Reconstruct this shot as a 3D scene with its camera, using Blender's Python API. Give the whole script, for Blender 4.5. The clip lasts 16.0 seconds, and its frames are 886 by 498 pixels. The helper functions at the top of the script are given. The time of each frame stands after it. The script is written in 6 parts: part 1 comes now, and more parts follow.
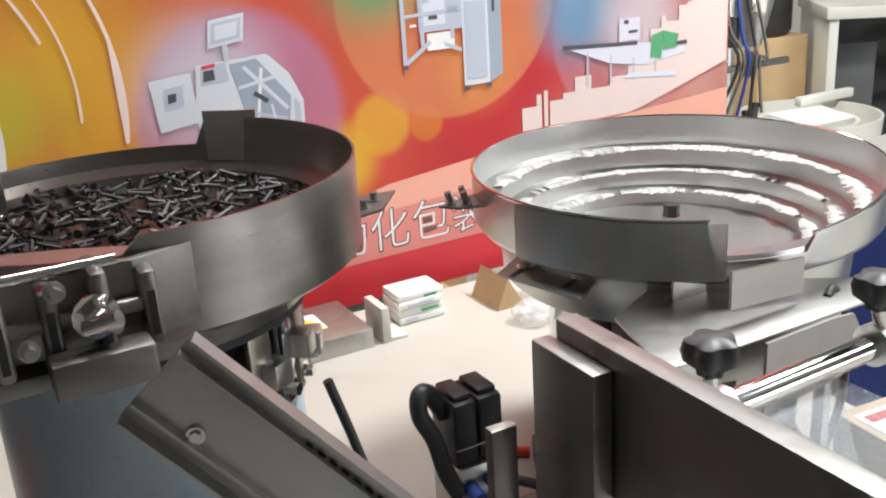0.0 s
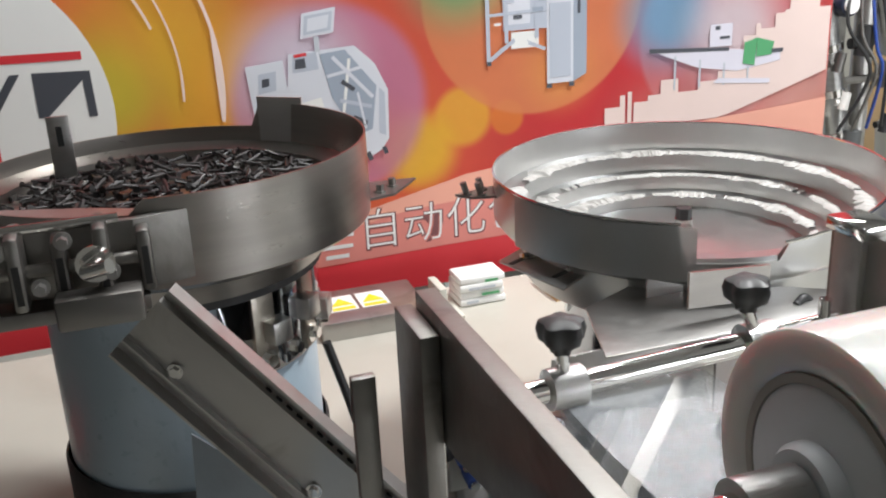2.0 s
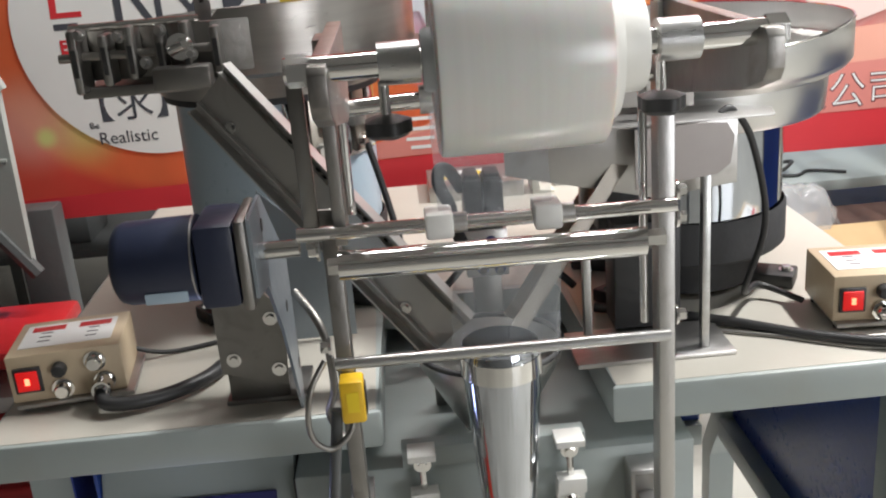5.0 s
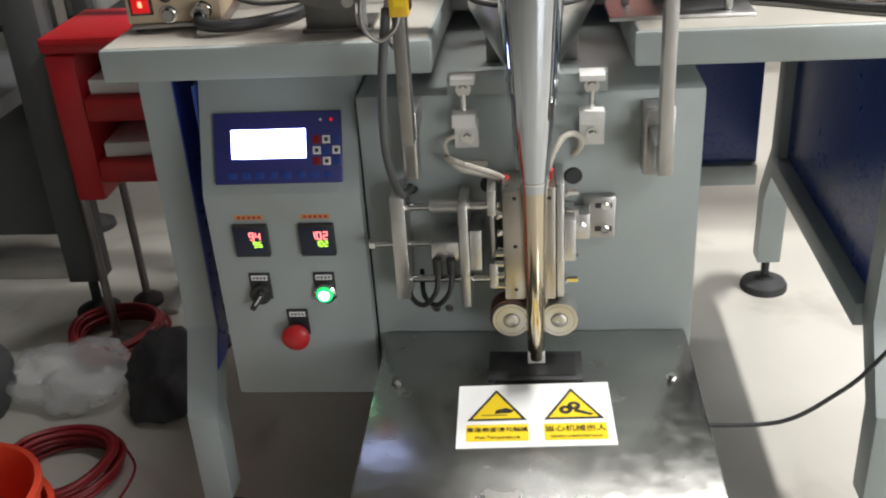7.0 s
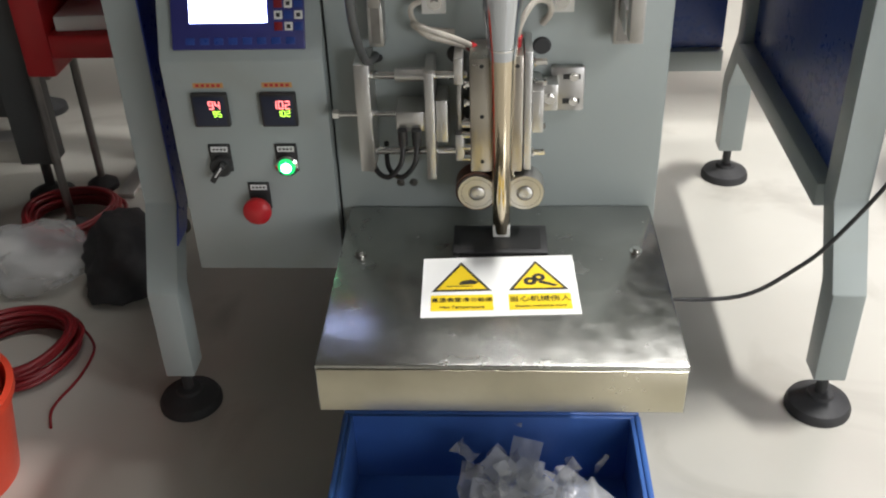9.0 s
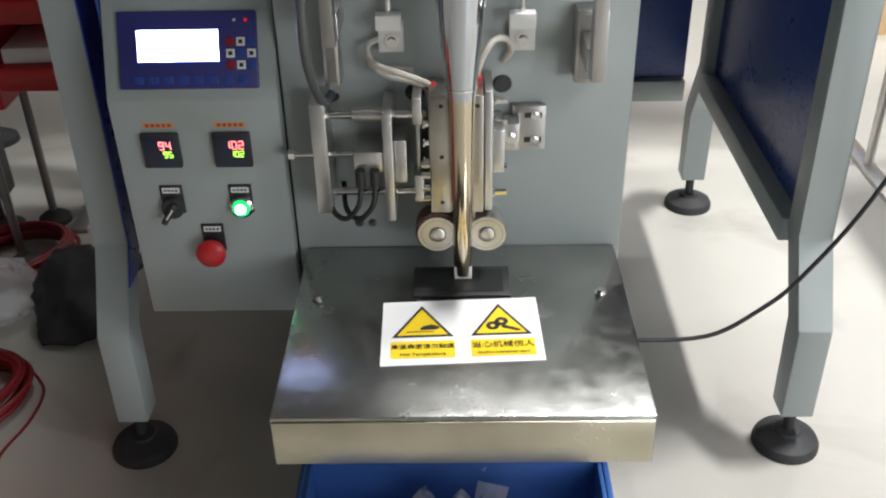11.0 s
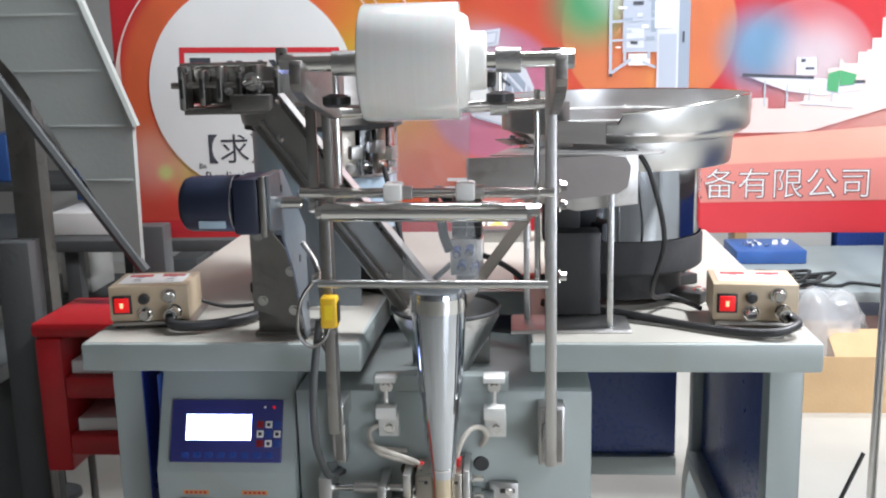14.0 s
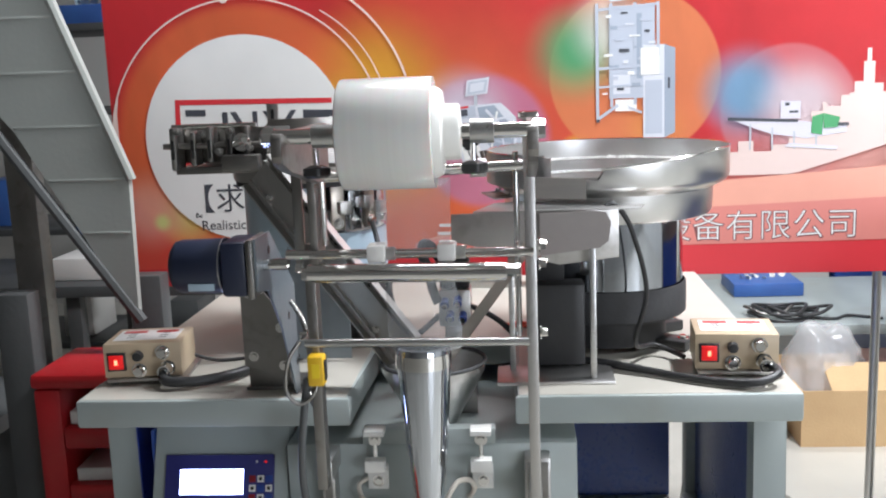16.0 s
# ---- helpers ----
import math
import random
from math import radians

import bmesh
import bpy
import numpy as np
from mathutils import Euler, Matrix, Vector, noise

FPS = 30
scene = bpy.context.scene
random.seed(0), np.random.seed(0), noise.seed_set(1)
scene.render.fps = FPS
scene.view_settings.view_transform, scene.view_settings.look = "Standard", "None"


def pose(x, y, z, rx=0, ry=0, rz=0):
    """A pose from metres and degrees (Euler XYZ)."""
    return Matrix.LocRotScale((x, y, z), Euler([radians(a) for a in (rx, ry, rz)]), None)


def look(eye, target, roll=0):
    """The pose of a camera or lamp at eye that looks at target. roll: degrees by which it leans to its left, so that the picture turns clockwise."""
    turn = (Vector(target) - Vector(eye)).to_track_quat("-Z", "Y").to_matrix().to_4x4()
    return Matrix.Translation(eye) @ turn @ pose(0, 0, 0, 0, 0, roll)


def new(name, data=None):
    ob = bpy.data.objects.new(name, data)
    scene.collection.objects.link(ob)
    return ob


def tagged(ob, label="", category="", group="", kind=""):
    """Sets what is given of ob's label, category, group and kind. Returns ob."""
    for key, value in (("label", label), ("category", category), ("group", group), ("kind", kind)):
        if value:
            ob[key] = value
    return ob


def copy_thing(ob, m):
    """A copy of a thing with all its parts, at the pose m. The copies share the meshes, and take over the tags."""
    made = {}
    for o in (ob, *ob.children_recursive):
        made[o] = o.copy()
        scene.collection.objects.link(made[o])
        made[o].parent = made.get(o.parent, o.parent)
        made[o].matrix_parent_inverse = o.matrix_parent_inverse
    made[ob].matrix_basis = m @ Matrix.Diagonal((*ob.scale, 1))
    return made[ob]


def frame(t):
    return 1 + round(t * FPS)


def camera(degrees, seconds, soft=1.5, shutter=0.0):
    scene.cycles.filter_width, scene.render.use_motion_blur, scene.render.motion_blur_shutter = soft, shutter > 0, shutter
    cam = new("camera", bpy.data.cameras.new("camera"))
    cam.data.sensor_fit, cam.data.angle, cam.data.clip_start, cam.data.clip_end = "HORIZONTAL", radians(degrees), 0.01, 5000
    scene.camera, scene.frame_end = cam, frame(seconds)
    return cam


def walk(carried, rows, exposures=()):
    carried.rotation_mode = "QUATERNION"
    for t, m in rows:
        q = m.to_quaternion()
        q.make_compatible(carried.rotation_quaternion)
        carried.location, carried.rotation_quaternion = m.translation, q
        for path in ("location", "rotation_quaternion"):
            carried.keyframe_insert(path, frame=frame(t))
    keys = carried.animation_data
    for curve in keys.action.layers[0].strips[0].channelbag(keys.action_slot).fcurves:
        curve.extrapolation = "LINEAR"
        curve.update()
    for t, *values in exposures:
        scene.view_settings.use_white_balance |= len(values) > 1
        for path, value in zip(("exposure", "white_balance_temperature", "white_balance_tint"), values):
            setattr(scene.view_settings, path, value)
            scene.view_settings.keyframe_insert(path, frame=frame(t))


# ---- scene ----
cam = camera(48.5, 16.0, 2.1)
PATH = [
    (0, (-0.05, 0.167, 1.434), (0.831, 1.832, 0.763), -3.6),
    (0.5, (0.0, 0.122, 1.427), (0.881, 1.785, 0.75), -3.7),
    (1, (0.026, 0.089, 1.43), (0.863, 1.772, 0.747), -3.7),
    (1.5, (0.048, 0.072, 1.44), (0.824, 1.776, 0.736), -2.5),
    (2, (0.053, 0.031, 1.449), (0.633, 1.822, 0.777), -2.7),
    (2.5, (0.083, -0.031, 1.462), (0.636, 1.771, 0.794), -1.3),
    (3, (0.148, -0.068, 1.454), (0.578, 1.765, 0.78), -1.8),
    (5.5, (0.296, -0.409, 1.268), (0.214, 1.481, 0.619), -3.9),
    (6, (0.351, -0.473, 1.205), (0.128, 1.347, 0.406), -3.3),
    (6.5, (0.335, -0.529, 1.176), (0.14, 1.259, 0.303), -3.6),
    (7, (0.324, -0.585, 1.159), (0.136, 1.179, 0.236), -3.7),
    (7.5, (0.318, -0.614, 1.147), (0.142, 1.145, 0.213), -4.1),
    (8, (0.312, -0.619, 1.127), (0.17, 1.091, 0.099), -3.0),
    (10.5, (0.317, -0.546, 1.11), (0.256, 1.116, 0.0), -1.7),
    (11, (0.318, -0.547, 1.121), (0.285, 1.147, 0.058), -1.2),
    (11.5, (0.312, -0.565, 1.138), (0.272, 1.143, 0.097), -1.1),
    (12, (0.309, -0.568, 1.171), (0.242, 1.198, 0.235), -0.5),
    (12.5, (0.302, -0.616, 1.196), (0.227, 1.258, 0.502), -1.1),
    (13, (0.333, -0.692, 1.217), (0.233, 1.236, 0.693), -2.0),
    (13.5, (0.394, -0.76, 1.233), (0.235, 1.182, 0.781), -1.6),
    (14, (0.432, -0.778, 1.254), (0.279, 1.176, 0.854), -1.3),
    (14.5, (0.443, -0.793, 1.273), (0.317, 1.176, 0.945), -1.2),
    (15, (0.445, -0.793, 1.279), (0.312, 1.18, 0.974), -1.6),
    (15.5, (0.45, -0.786, 1.285), (0.304, 1.184, 0.972), -2.0),
    (16, (0.465, -0.8, 1.299), (0.302, 1.164, 0.956), -2.2),
]
walk(cam, [(t, look(eye, target, roll)) for t, eye, target, roll in PATH],
     [(0, 0.02, 6300, 10), (1.5, -0.1, 6300, 10), (3, -0.23, 6300, 10), (6, 0.22, 6500, 11), (8, 0.2, 6500, 11), (11, 0.22, 6300, 11), (13, 0.45, 5900, 11), (16, 0.2, 6000, 11)])

# ---- world and light ----
world = bpy.data.worlds.new("world")
world.use_nodes = True
scene.world = world
world.node_tree.nodes["Background"].inputs["Color"].default_value = (0.5, 0.6, 0.75, 1)
world.node_tree.nodes["Background"].inputs["Strength"].default_value = 0.12


def area(name, eye, target, sx, sy, watts, colour):
    d = bpy.data.lights.new(name, "AREA")
    d.shape, d.size, d.size_y, d.energy, d.color = "RECTANGLE", sx, sy, watts, colour
    ob = new(name, d)
    ob.matrix_world = look(eye, target)
    return ob


area("tube_light_side", (1.85, 0.95, 3.05), (1.85, 0.95, 0), 0.12, 0.5, 112, (1.0, 0.985, 0.96))
# unseen lamp added above the table to lift the banner's brightness
area("fill_light_banner", (0.6, 1.22, 3.05), (0.6, 1.22, 0), 1.1, 0.12, 30, (1.0, 0.985, 0.96))
area("tube_light_back", (1.6, 3.2, 3.05), (1.6, 3.2, 0), 2.6, 0.2, 45, (1.0, 0.99, 0.97))
# added fill with no known fixture, brightens the front faces
area("fill_light_front", (3.0, -0.75, 3.05), (3.0, -0.75, 0), 1.8, 0.2, 38, (0.95, 0.98, 1.0))
area("daylight_window", (3.7, -3.95, 1.2), (3.7, 0, 1.2), 2.76, 1.46, 98, (0.97, 0.98, 1.0))


# ---- materials ----
def surf(name, c1, c2=None, rough=0.5, metal=0.0, scale=8.0, bump=0.02, fine=90.0, spread=0.12, stretch=(1, 1, 1), coat=0.0):
    """A surface with two scales of variation in colour, gloss and relief."""
    m = bpy.data.materials.new(name)
    m.use_nodes = True
    nt = m.node_tree
    b = nt.nodes["Principled BSDF"]
    c2 = c2 or tuple(x * 0.8 for x in c1)
    co = nt.nodes.new("ShaderNodeTexCoord")
    mp = nt.nodes.new("ShaderNodeMapping")
    mp.inputs["Scale"].default_value = stretch
    nt.links.new(co.outputs["Object"], mp.inputs["Vector"])
    n1 = nt.nodes.new("ShaderNodeTexNoise")
    n1.inputs["Scale"].default_value, n1.inputs["Detail"].default_value = scale, 5
    n2 = nt.nodes.new("ShaderNodeTexNoise")
    n2.inputs["Scale"].default_value, n2.inputs["Detail"].default_value = fine, 3
    for n in (n1, n2):
        nt.links.new(mp.outputs["Vector"], n.inputs["Vector"])
    mix = nt.nodes.new("ShaderNodeMix")
    mix.data_type = "RGBA"
    mix.inputs[6].default_value, mix.inputs[7].default_value = (*c1, 1), (*c2, 1)
    ramp = nt.nodes.new("ShaderNodeMapRange")
    ramp.inputs[1].default_value, ramp.inputs[2].default_value = 0.3, 0.75
    nt.links.new(n1.outputs["Fac"], ramp.inputs[0])
    nt.links.new(ramp.outputs[0], mix.inputs[0])
    nt.links.new(mix.outputs[2], b.inputs["Base Color"])
    rr = nt.nodes.new("ShaderNodeMapRange")
    rr.inputs[3].default_value, rr.inputs[4].default_value = max(0.02, rough - spread), min(1, rough + spread)
    mm = nt.nodes.new("ShaderNodeMath")
    mm.operation = "MULTIPLY_ADD"
    mm.inputs[1].default_value, mm.inputs[2].default_value = 0.5, 0.0
    add = nt.nodes.new("ShaderNodeMath")
    nt.links.new(n1.outputs["Fac"], add.inputs[0])
    nt.links.new(n2.outputs["Fac"], add.inputs[1])
    nt.links.new(add.outputs[0], mm.inputs[0])
    nt.links.new(mm.outputs[0], rr.inputs[0])
    nt.links.new(rr.outputs[0], b.inputs["Roughness"])
    b.inputs["Metallic"].default_value = metal
    b.inputs["Coat Weight"].default_value = coat
    if bump:
        bp = nt.nodes.new("ShaderNodeBump")
        bp.inputs["Strength"].default_value, bp.inputs["Distance"].default_value = min(1, bump * 10), 0.002
        nt.links.new(n2.outputs["Fac"], bp.inputs["Height"])
        nt.links.new(bp.outputs["Normal"], b.inputs["Normal"])
    return m


def glow(name, colour, strength):
    m = bpy.data.materials.new(name)
    m.use_nodes = True
    b = m.node_tree.nodes["Principled BSDF"]
    b.inputs["Base Color"].default_value = (*colour, 1)
    b.inputs["Emission Color"].default_value = (*colour, 1)
    b.inputs["Emission Strength"].default_value = strength
    return m


def clear(name, colour, alpha, rough=0.15):
    """Thin clear film or sheet: partly seen through, with gloss."""
    m = bpy.data.materials.new(name)
    m.use_nodes = True
    nt = m.node_tree
    b = nt.nodes["Principled BSDF"]
    b.inputs["Base Color"].default_value = (*colour, 1)
    b.inputs["Roughness"].default_value = rough
    b.inputs["Alpha"].default_value = alpha
    b.inputs["Coat Weight"].default_value = 0.6
    b.inputs["Coat Roughness"].default_value = 0.08
    n = nt.nodes.new("ShaderNodeTexNoise")
    n.inputs["Scale"].default_value = 7
    bp = nt.nodes.new("ShaderNodeBump")
    bp.inputs["Strength"].default_value, bp.inputs["Distance"].default_value = 0.45, 0.012
    nt.links.new(n.outputs["Fac"], bp.inputs["Height"])
    nt.links.new(bp.outputs["Normal"], b.inputs["Normal"])
    return m


# Worktop grey with warm reflected light mixed into the colour.
SHEETM = surf("warm_lit_grey_enamel", (0.47, 0.45, 0.395), (0.42, 0.4, 0.35), 0.4, 0, 3, 0.006, 160, 0.08)
TINTED = surf("bluish_steel", (0.29, 0.33, 0.36), (0.22, 0.25, 0.28), 0.4, 0.6, 6, 0.02)
GREY = surf("grey_paint", (0.37, 0.41, 0.395), (0.32, 0.36, 0.35), 0.42, 0, 3, 0.006, 160, 0.08)
CREAM = surf("light_enamel", (0.62, 0.61, 0.54), (0.54, 0.53, 0.47), 0.38, 0, 3, 0.02, 200, 0.08)
BRUSHED = surf("brushed_steel", (0.58, 0.58, 0.57), (0.47, 0.47, 0.46), 0.3, 1, 6, 0.015, 120, 0.1, (1, 1, 14))
STEEL = surf("steel_sheet", (0.55, 0.54, 0.52), (0.42, 0.41, 0.4), 0.38, 1, 5, 0.02, 90, 0.1)
DULL = surf("dull_steel", (0.33, 0.32, 0.3), (0.22, 0.21, 0.2), 0.42, 1, 7, 0.03, 80, 0.12)
POLISHED = surf("polished_sheet", (0.72, 0.72, 0.71), (0.58, 0.58, 0.57), 0.33, 1, 9, 0.0, 70, 0.1)
BOWLM = surf("stained_steel", (0.46, 0.44, 0.41), (0.35, 0.33, 0.31), 0.3, 1, 5, 0.006, 120, 0.1, (1, 1, 10))
TRAYM = surf("scratched_steel", (0.5, 0.5, 0.47), (0.36, 0.36, 0.34), 0.24, 1, 11, 0.03, 45, 0.16)
CHROME = surf("polished_steel", (0.8, 0.79, 0.77), (0.7, 0.69, 0.67), 0.1, 1, 9, 0.0, 60, 0.05)
MIRROR = surf("mirror_steel", (0.6, 0.63, 0.67), (0.5, 0.53, 0.57), 0.08, 1, 4, 0.0, 40, 0.03)
ALU = surf("milled_aluminium", (0.66, 0.65, 0.63), (0.56, 0.55, 0.53), 0.35, 1, 20, 0.02, 200, 0.08)
WARMTUBE = surf("amber_tube", (0.66, 0.58, 0.44), (0.55, 0.47, 0.35), 0.14, 1, 8, 0.0, 60, 0.05, (1, 1, 0.3))
BRASSY = surf("tinted_steel", (0.52, 0.48, 0.42), (0.42, 0.39, 0.34), 0.3, 1, 8, 0.01, 90, 0.08)
BLACK = surf("black_plastic", (0.02, 0.02, 0.021), (0.035, 0.035, 0.035), 0.45, 0, 12, 0.02)
RUBBER = surf("black_rubber", (0.025, 0.025, 0.027), (0.045, 0.045, 0.045), 0.65, 0, 12, 0.04)
# Navy bezel, its blue raised to hold the screen's glow.
BEZEL = surf("navy_bezel_with_glow", (0.04, 0.042, 0.2), (0.03, 0.032, 0.15), 0.35, 0, 10, 0.01)
NAVY = surf("navy_enamel", (0.013, 0.018, 0.04), (0.02, 0.026, 0.052), 0.4, 0, 10, 0.02)
LEGFILM = surf("bright_blue_film", (0.03, 0.07, 0.45), (0.025, 0.05, 0.36), 0.3, 0, 5, 0.03)
# Grey of the unseen ceiling and walls, chosen to hold down bounced light.
HALLWALL = surf("bounce_limiting_grey", (0.32, 0.32, 0.31), (0.25, 0.25, 0.24), 0.8, 0, 1.2, 0.04, 60)
BLUEFILM = surf("blue_film", (0.03, 0.07, 0.3), (0.02, 0.05, 0.22), 0.3, 0, 5, 0.03)
BLUEBOX = surf("blue_plastic", (0.05, 0.14, 0.42), (0.04, 0.1, 0.33), 0.4, 0, 6, 0.03)
RED = surf("red_plastic", (0.55, 0.02, 0.025), (0.42, 0.015, 0.02), 0.35, 0, 6, 0.02)
# Hose red darkened to carry the floor's shade; dim display keys share it.
HOSERED = surf("hose_red_with_shade", (0.24, 0.012, 0.016), (0.18, 0.01, 0.014), 0.4, 0, 8, 0.02)
ORANGE = surf("orange_plastic", (0.72, 0.07, 0.03), (0.6, 0.055, 0.025), 0.35, 0, 6, 0.02)
YELLOW = surf("yellow_plastic", (0.8, 0.5, 0.02), (0.7, 0.42, 0.02), 0.4, 0, 10, 0.02)
WHITE = surf("white_plastic", (0.78, 0.77, 0.73), (0.7, 0.69, 0.65), 0.4, 0, 10, 0.02)
PAPER = surf("white_sticker", (0.82, 0.82, 0.8), (0.76, 0.76, 0.74), 0.35, 0, 10, 0.01)
WARN = surf("yellow_print", (0.85, 0.62, 0.02), (0.8, 0.57, 0.02), 0.35, 0, 10, 0.0)
INK = surf("black_print", (0.02, 0.02, 0.02), (0.03, 0.03, 0.03), 0.4, 0, 10, 0.0)
FLOORM = surf("polished_floor", (0.54, 0.525, 0.47), (0.42, 0.405, 0.36), 0.32, 0, 1.3, 0.01, 30, 0.1)
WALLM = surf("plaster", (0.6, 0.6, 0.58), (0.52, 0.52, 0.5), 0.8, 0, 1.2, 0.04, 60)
CARD = surf("cardboard", (0.55, 0.38, 0.2), (0.46, 0.31, 0.16), 0.8, 0, 6, 0.05, 120)
CREAMBOX = surf("beige_enamel", (0.55, 0.44, 0.3), (0.48, 0.38, 0.26), 0.4, 0, 6, 0.02)
FILMROLL = surf("wound_film", (0.66, 0.66, 0.63), (0.63, 0.63, 0.6), 0.24, 0, 4, 0.004, 400, 0.05, (60, 1, 1), 0.7)
milky = FILMROLL.node_tree.nodes["Principled BSDF"]
milky.inputs["Coat Roughness"].default_value = 0.2
milky.inputs["Subsurface Weight"].default_value = 0.25
milky.inputs["Subsurface Scale"].default_value = 0.02
COREM = surf("taupe_card", (0.42, 0.4, 0.36), (0.34, 0.32, 0.29), 0.8)


def add_stains(m, colour, scale, amount):
    """Scattered smudges laid over a surface's colour."""
    nt = m.node_tree
    b = nt.nodes["Principled BSDF"]
    n = nt.nodes.new("ShaderNodeTexNoise")
    n.inputs["Scale"].default_value, n.inputs["Detail"].default_value, n.inputs["Distortion"].default_value = scale, 6, 0.8
    co = nt.nodes.new("ShaderNodeTexCoord")
    nt.links.new(co.outputs["Object"], n.inputs["Vector"])
    mr = nt.nodes.new("ShaderNodeMapRange")
    mr.inputs[1].default_value, mr.inputs[2].default_value, mr.inputs[4].default_value = 0.56, 0.74, amount
    nt.links.new(n.outputs["Fac"], mr.inputs[0])
    mix = nt.nodes.new("ShaderNodeMix")
    mix.data_type = "RGBA"
    mix.inputs[7].default_value = (*colour, 1)
    nt.links.new(b.inputs["Base Color"].links[0].from_socket, mix.inputs[6])
    nt.links.new(mr.outputs[0], mix.inputs[0])
    nt.links.new(mix.outputs[2], b.inputs["Base Color"])


add_stains(FLOORM, (0.2, 0.18, 0.15), 3.5, 0.45)
add_stains(TRAYM, (0.26, 0.25, 0.23), 9, 0.3)
add_stains(GREY, (0.3, 0.31, 0.27), 6, 0.5)
add_stains(SHEETM, (0.36, 0.33, 0.28), 5, 0.4)
add_stains(STEEL, (0.25, 0.23, 0.2), 18, 0.45)
add_stains(DULL, (0.12, 0.1, 0.09), 22, 0.5)
add_stains(BOWLM, (0.25, 0.21, 0.18), 7, 0.45)
FILM = clear("clear_film", (0.5, 0.53, 0.56), 0.36, 0.06)
BAG = clear("plastic_bag", (0.76, 0.77, 0.78), 0.34, 0.16)
DARKPART = surf("black_screws", (0.016, 0.015, 0.015), (0.04, 0.036, 0.035), 0.4, 0.2, 30, 0.0)
SILICONE = surf("white_filler", (0.46, 0.45, 0.43), (0.33, 0.32, 0.3), 0.5, 0, 40, 0.05)
DARKGREY = surf("dark_machine", (0.09, 0.095, 0.095), (0.06, 0.062, 0.062), 0.5, 0, 4, 0.03)
GREYDISC = surf("grey_disc", (0.7, 0.73, 0.75), (0.62, 0.65, 0.67), 0.4, 0, 4, 0.02)
PALEBLUE = surf("pale_blue_film", (0.42, 0.52, 0.6), (0.36, 0.46, 0.54), 0.3, 0, 4, 0.02)
SCREEN = glow("lit_screen", (0.5, 0.58, 1.0), 9.0)
GREENL = glow("green_lamp", (0.012, 0.5, 0.13), 1.3)
GREENHOT = glow("green_filament", (0.25, 1.0, 0.5), 11.0)
REDL = glow("red_lamp", (0.6, 0.006, 0.006), 0.5)
REDHOT = glow("red_filament", (1.0, 0.12, 0.06), 5.0)
REDDIG = glow("red_digits", (1.0, 0.2, 0.2), 3.5)
GREENDIG = glow("green_digits", (0.5, 1.0, 0.08), 2.5)


# ---- building helpers ----
ORIGIN = {}


def thing(name, at, label, category, group="", kind=""):
    ob = new(name)
    ob.location = at
    ob.empty_display_size = 0.05
    ORIGIN[ob.name] = Vector(at)
    return tagged(ob, label, category, group, kind)


def part(name, bm, material, parent=None, label="", smooth=40):
    """Links a bmesh, built in world coordinates, as one mesh under a thing or a part."""
    me = bpy.data.meshes.new(name)
    ob = new(name, me)
    base = ORIGIN.get(parent.name, Vector((0, 0, 0))) if parent else Vector((0, 0, 0))
    bmesh.ops.translate(bm, verts=bm.verts, vec=-base)
    bmesh.ops.recalc_face_normals(bm, faces=bm.faces)
    for f in bm.faces:
        f.smooth = True
    for e in bm.edges:
        if len(e.link_faces) == 2 and e.calc_face_angle(0) > radians(smooth):
            e.smooth = False
    bm.to_mesh(me)
    bm.free()
    me.materials.append(material)
    ORIGIN[ob.name] = base
    if parent:
        ob.parent = parent
    if label:
        ob["label"] = label
    return ob


def solo(name, bm, material, label, category, group="", kind="", smooth=40):
    return tagged(part(name, bm, material, None, "", smooth), label, category, group, kind)


def box(x0, x1, y0, y1, z0, z1, bevel=0.0, bm=None, m=None, seg=2):
    bm = bm or bmesh.new()
    r = bmesh.ops.create_cube(bm, size=1)
    vs = r["verts"]
    for v in vs:
        v.co = Vector(((x0 + x1) / 2 + v.co.x * (x1 - x0), (y0 + y1) / 2 + v.co.y * (y1 - y0), (z0 + z1) / 2 + v.co.z * (z1 - z0)))
    if bevel:
        es = list({e for v in vs for e in v.link_edges})
        vs = list({v for f in bmesh.ops.bevel(bm, geom=es, offset=bevel, segments=seg, affect="EDGES", profile=0.5)["faces"] for v in f.verts} | {v for v in vs if v.is_valid})
    if m:
        bmesh.ops.transform(bm, matrix=m, verts=[v for v in vs if v.is_valid])
    return bm


def rod(p, q, r, bm=None, seg=20, r2=None, bevel=0.0):
    bm = bm or bmesh.new()
    p, q = Vector(p), Vector(q)
    turn = (q - p).to_track_quat("Z", "Y").to_matrix().to_4x4()
    bmesh.ops.create_cone(bm, cap_ends=True, segments=seg, radius1=r, radius2=r if r2 is None else r2, depth=(q - p).length,
                          matrix=Matrix.Translation((p + q) / 2) @ turn)
    return bm


